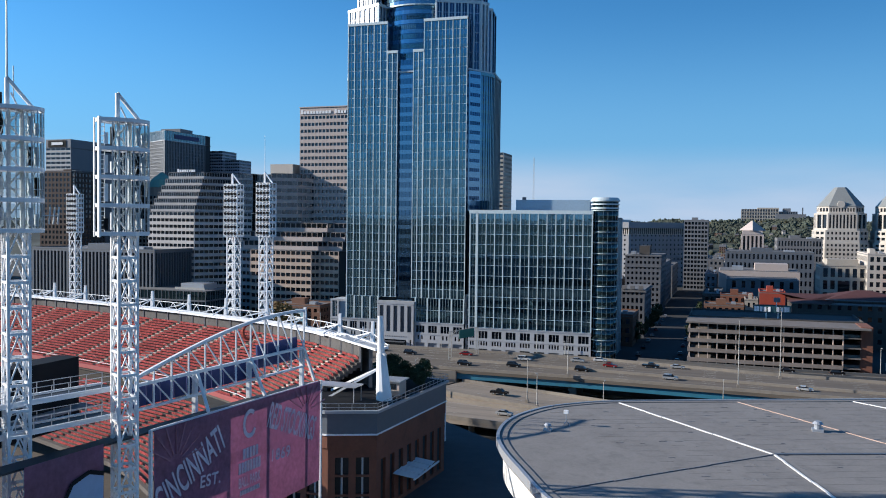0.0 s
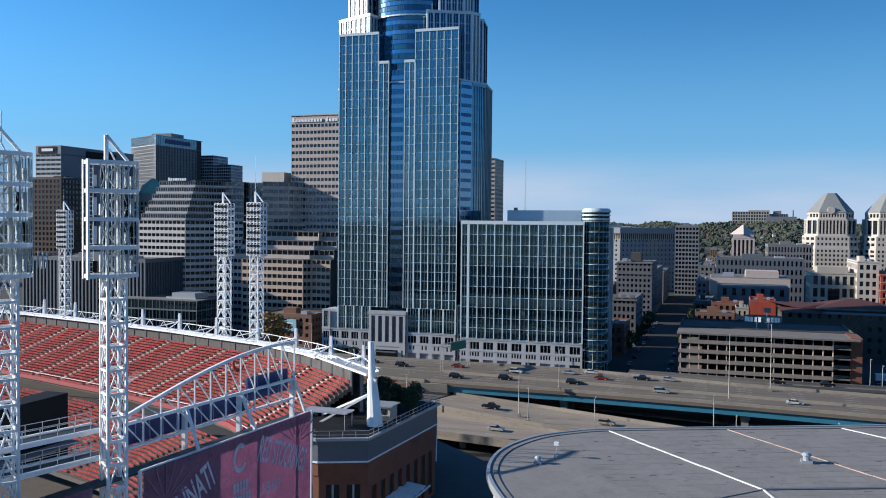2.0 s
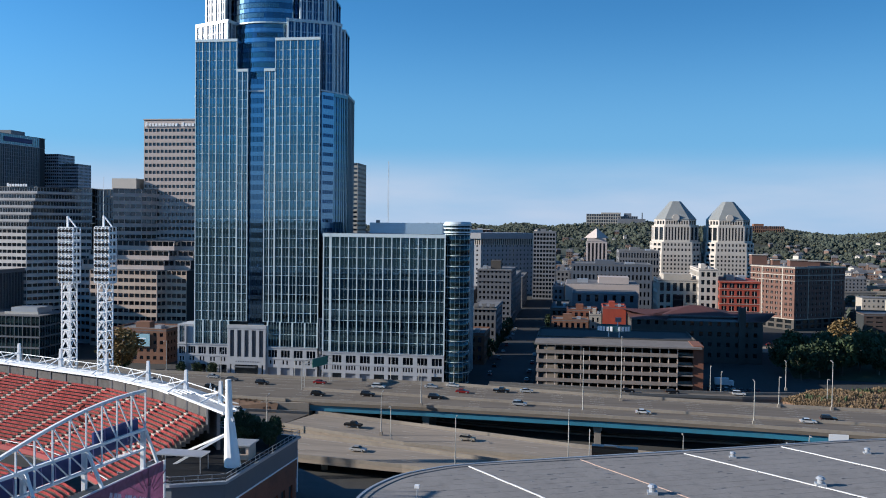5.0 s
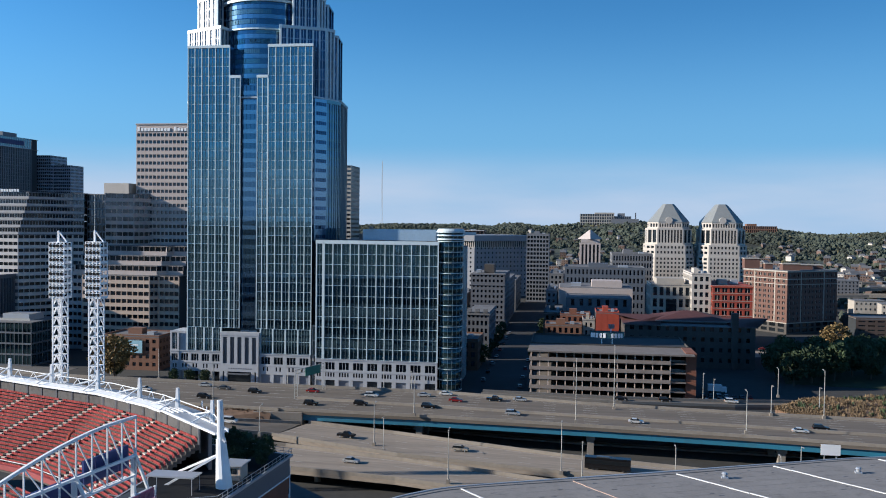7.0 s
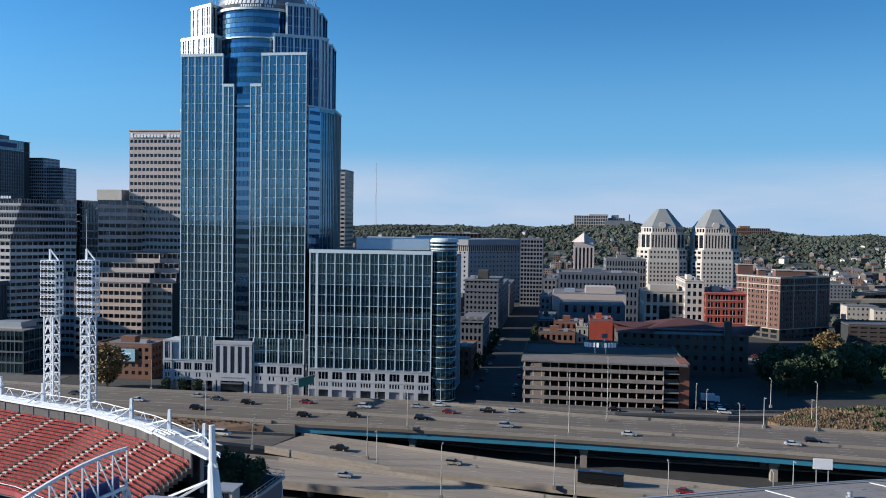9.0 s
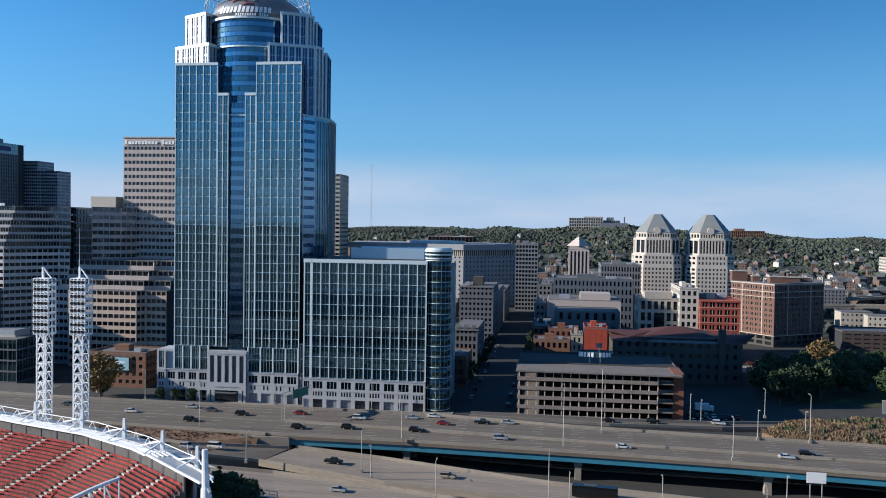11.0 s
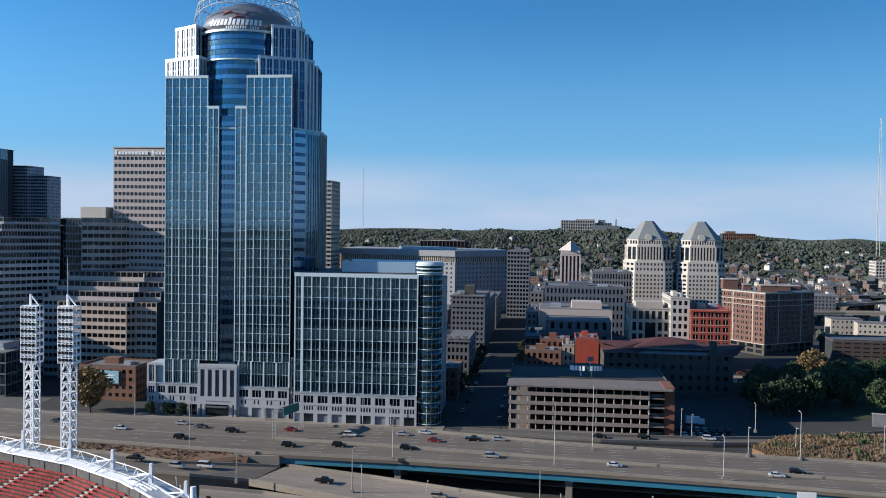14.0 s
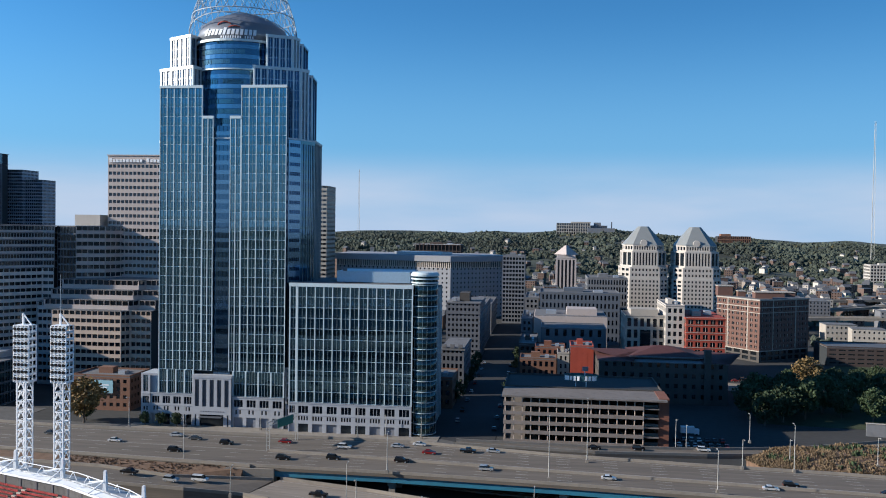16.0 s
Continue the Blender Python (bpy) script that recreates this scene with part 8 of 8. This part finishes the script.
for _ in range(700):
    x, v = rng.uniform(-160, -96), rng.random()
    y0, z0 = float(np.interp(x, (-160, -140, -115, -94), (261.6, 260.3, 256.8, 260.5))), float(np.interp(x, (-160, -140, -115, -94), (8.2, 8.1, 7.1, 5.9)))
    y1 = float(np.interp(x, (-160, -140, -115, -94), (268.4, 266.8, 265, 263.4)))
    verge.append((x, y0 + (y1 - y0) * v, z0 + (8.8 - z0) * v - 0.1))
tufts("verge_plants", "low brown plants on the verge", "scrub", verge, 0.38, mat("brown_stalks", (0.12, 0.075, 0.045), 0.95, var=0.3, per=0.5), 8)

# ---- houses and blocks of the basin and the slopes ----
def house_mesh(w, d, h, gable, wall, roof):
    bm = bmesh.new()
    box(bm, -w / 2, w / 2, -d / 2, d / 2, 0, h)
    k = len(bm.faces)
    if gable:
        v = [bm.verts.new(p) for p in ((-w / 2 - 0.3, -d / 2 - 0.3, h), (w / 2 + 0.3, -d / 2 - 0.3, h), (w / 2 + 0.3, d / 2 + 0.3, h), (-w / 2 - 0.3, d / 2 + 0.3, h), (-w / 2 - 0.3, 0, h + gable), (w / 2 + 0.3, 0, h + gable))]
        for q in ((0, 1, 5, 4), (2, 3, 4, 5), (0, 4, 3), (1, 2, 5)):
            bm.faces.new([v[i] for i in q])
    else:
        box(bm, -w / 2 - 0.2, w / 2 + 0.2, -d / 2 - 0.2, d / 2 + 0.2, h, h + 0.5)
    bm.faces.ensure_lookup_table()
    for f in bm.faces[k:]:
        f.material_index = 1
    k = len(bm.faces)
    n, fl = max(2, int(w / 3.2)), max(1, int(h / 3.3))
    for i in range(n):
        for j in range(fl):
            x, z = -w / 2 + (i + 0.5) * w / n, (j + 0.35) * h / fl
            for y0, y1 in ((-d / 2 - 0.08, -d / 2 + 0.02),):
                box(bm, x - 0.55, x + 0.55, y0, y1, z, z + 1.6)
    bm.faces.ensure_lookup_table()
    for f in bm.faces[k:]:
        f.material_index = 2
    me = bpy.data.meshes.new("house")
    bm.to_mesh(me)
    bm.free()
    for m in (wall, roof, GLASS_DARK):
        me.materials.append(m)
    return me


FARBRICK = mat("dull_far_brick", (0.125, 0.082, 0.066), 0.9, var=0.15, scale=2, per=0.5)
KINDS = [house_mesh(9, 11, 9, 3.5, FARBRICK, SLATE), house_mesh(8, 12, 8, 3.2, WHITEB, SLATE), house_mesh(14, 12, 11, 0, FARBRICK, ROOFGREY), house_mesh(24, 16, 13, 0, PALE, ROOFGREY), house_mesh(10, 12, 10, 3.5, TAN, SLATE), house_mesh(34, 18, 12, 0, FARBRICK, ROOFGREY), house_mesh(30, 22, 20, 0, GREYSTONE, ROOFGREY)]
LABELS = ["small brick house with a slate roof", "small white house with a slate roof", "brown brick flat-roofed block", "pale flat-roofed block with small windows", "tan house with a slate roof", "long brick flat-roofed block", "grey mid-rise block with small windows"]
taken = [(-66, -2, 600, 780), (-260, 200, 330, 480), (-70, 110, 400, 640), (110, 340, 380, 660), (-215, -30, 780, 910), (60, 160, 740, 810), (-40, 75, 630, 760), (-8, 50, 1180, 1220), (-205, -120, 1290, 1345), (-42, -12, 340, 1100), (-240, -190, 890, 935)]


def free(x, y, w, d):
    return not any(x + w / 2 > a and x - w / 2 < b and y + d / 2 > c and y - d / 2 < e for a, b, c, e in taken)


rng = random.Random(33)
made = 0
tries = 0
while made < 290 and tries < 20000:
    tries += 1
    a, r = radians(rng.uniform(60, 125)), rng.uniform(430, 1500)
    x, y = r * math.cos(a), 60 + r * math.sin(a)
    k = rng.choice((0, 1, 2, 4, 0, 1)) if r > 1100 else rng.choice((2, 3, 5, 6, 2, 0))
    w, d = ((9, 11), (8, 12), (14, 12), (24, 16), (10, 12), (34, 18), (30, 22))[k]
    if not free(x, y, w + 5, d + 5) or (x < -210 and y < 760):
        continue
    taken.append((x - w / 2 - 2, x + w / 2 + 2, y - d / 2 - 2, y + d / 2 + 2))
    ob = new("house", KINDS[k])
    ob.matrix_world = pose(x, y, max(0, height(x, y)) - 0.3, 0, 0, rng.choice((0, 0, 17, -8)) if r < 1100 else rng.uniform(-30, 30))
    tagged(ob, LABELS[k], "house", "houses of the basin and slopes")
    made += 1
# the smaller houses higher up, too far to tell apart
fv, ff, fm, k0 = [], [], [], 0
parts_of = [(np.array([v.co for v in KINDS[k].vertices]), [tuple(q.vertices) for q in KINDS[k].polygons], [q.material_index for q in KINDS[k].polygons]) for k in (0, 1, 2, 4)]
n_far = 0
while n_far < 520:
    a, r = radians(rng.uniform(58, 118)), rng.triangular(800, 2200, 1000)
    x, y = r * math.cos(a), 100 + r * math.sin(a)
    if not free(x, y, 12, 12) or (x < -210 and y < 800):
        continue
    pv_, pf_, pm_ = parts_of[rng.choice((0, 1, 1, 2, 3))]
    t_ = rng.uniform(-0.6, 0.6)
    c_, s_ = math.cos(t_), math.sin(t_)
    g_ = rng.uniform(0.75, 1.15)
    fv.append(np.stack((g_ * (pv_[:, 0] * c_ - pv_[:, 1] * s_) + x, g_ * (pv_[:, 0] * s_ + pv_[:, 1] * c_) + y, g_ * pv_[:, 2] + max(0, height(x, y)) - 0.3 + (3 if r > 1300 else 0)), 1))
    ff += [tuple(i + k0 for i in q) for q in pf_]
    fm += [(m_, 3)[m_ == 0 and pv_[0, 0] > -4.2] for m_ in pm_]
    k0 += len(pv_)
    n_far += 1
me = bpy.data.meshes.new("far_houses")
me.from_pydata(np.concatenate(fv).tolist(), [], ff)
for m_ in (FARBRICK, SLATE, GLASS_DARK, WHITEB):
    me.materials.append(m_)
me.polygons.foreach_set("material_index", fm)
tagged(new("far_houses", me), "small brick and white houses on the slopes", "houses", kind="stuff")
for i in range(46):  # parked cars along the streets and lots
    kind, colour = rng.choice((("sedan", "white"), ("suv", "black"), ("sedan", "silver"), ("sedan", "grey"), ("suv", "silver"), ("sedan", "red")))
    if i < 16:
        x, y, tr = (-36.5 if i % 2 else -19.5), 365 + i * 12 + rng.uniform(-2, 2), 91
    elif i < 30:
        x, y, tr = 56 + (i - 16) % 7 * 3.1, 352 + (i - 16) // 7 * 9, 88
    else:
        x, y, tr = 100 + (i - 30) * 5.6, 508 + (i % 2) * 5, 4
    car(kind, colour, x, y, 0.16, tr)
street_trees = []
while len(street_trees) < 1400:
    a, r = radians(rng.uniform(60, 122)), rng.uniform(480, 1300)
    x, y = r * math.cos(a), 60 + r * math.sin(a)
    if free(x, y, 3, 3) and not (x < -210 and y < 760):
        street_trees.append((x, y, max(0, height(x, y)) + 1.5))
scatter("street_trees", "small trees among the blocks", "trees", street_trees, 3.4, WOODS, 9, 1.1, clumps=3)

# ---- elevated interchange on the right ----
def flyover(pts, width, label):
    t = thing("flyover", label, "bridge", "interchange flyovers")
    near, far = [], []
    for i, p in enumerate(pts):
        a, b = Vector(pts[max(0, i - 1)]), Vector(pts[min(len(pts) - 1, i + 1)])
        d = (b - a).normalized()
        nrm = Vector((-d.y, d.x, 0)) * width / 2
        near.append(tuple(Vector(p) - nrm))
        far.append(tuple(Vector(p) + nrm))
    bm = bmesh.new()
    ribbon(bm, near, far, 1.6)
    part("deck", bm, CONC, t)
    for line in (near, far):
        bm = bmesh.new()
        for p, q in zip(line, line[1:]):
            beam(bm, Vector(p) + Vector((0, 0, 0.5)), Vector(q) + Vector((0, 0, 0.5)), 0.3, 1.0)
        part("parapet", bm, CONC, t)
    for p in pts[1:-1]:
        bm = bmesh.new()
        tube(bm, (p[0], p[1], 0), (p[0], p[1], p[2] - 1.5), 1.1, 1.1, 12)
        part("column", bm, CONC, t)


flyover([(205, 760, 13), (250, 765, 14), (300, 762, 15), (350, 750, 15), (420, 725, 14), (520, 690, 12)], 13, "pale concrete flyover of the interchange")
flyover([(215, 860, 8), (270, 880, 10), (330, 900, 13), (390, 905, 16), (460, 890, 17), (560, 850, 16)], 12, "curving concrete flyover of the interchange")
flyover([(225, 1010, 6), (300, 1020, 8), (380, 1030, 10), (470, 1040, 12), (600, 1030, 14)], 12, "far concrete flyover of the interchange")
bm = bmesh.new()
slab(bm, [(240, 790), (330, 785), (400, 830), (350, 870), (260, 850)], 0, 4)
single("dry_mound", bm, DRY, "dry grass mound inside the interchange loop", "mound", kind="structure")
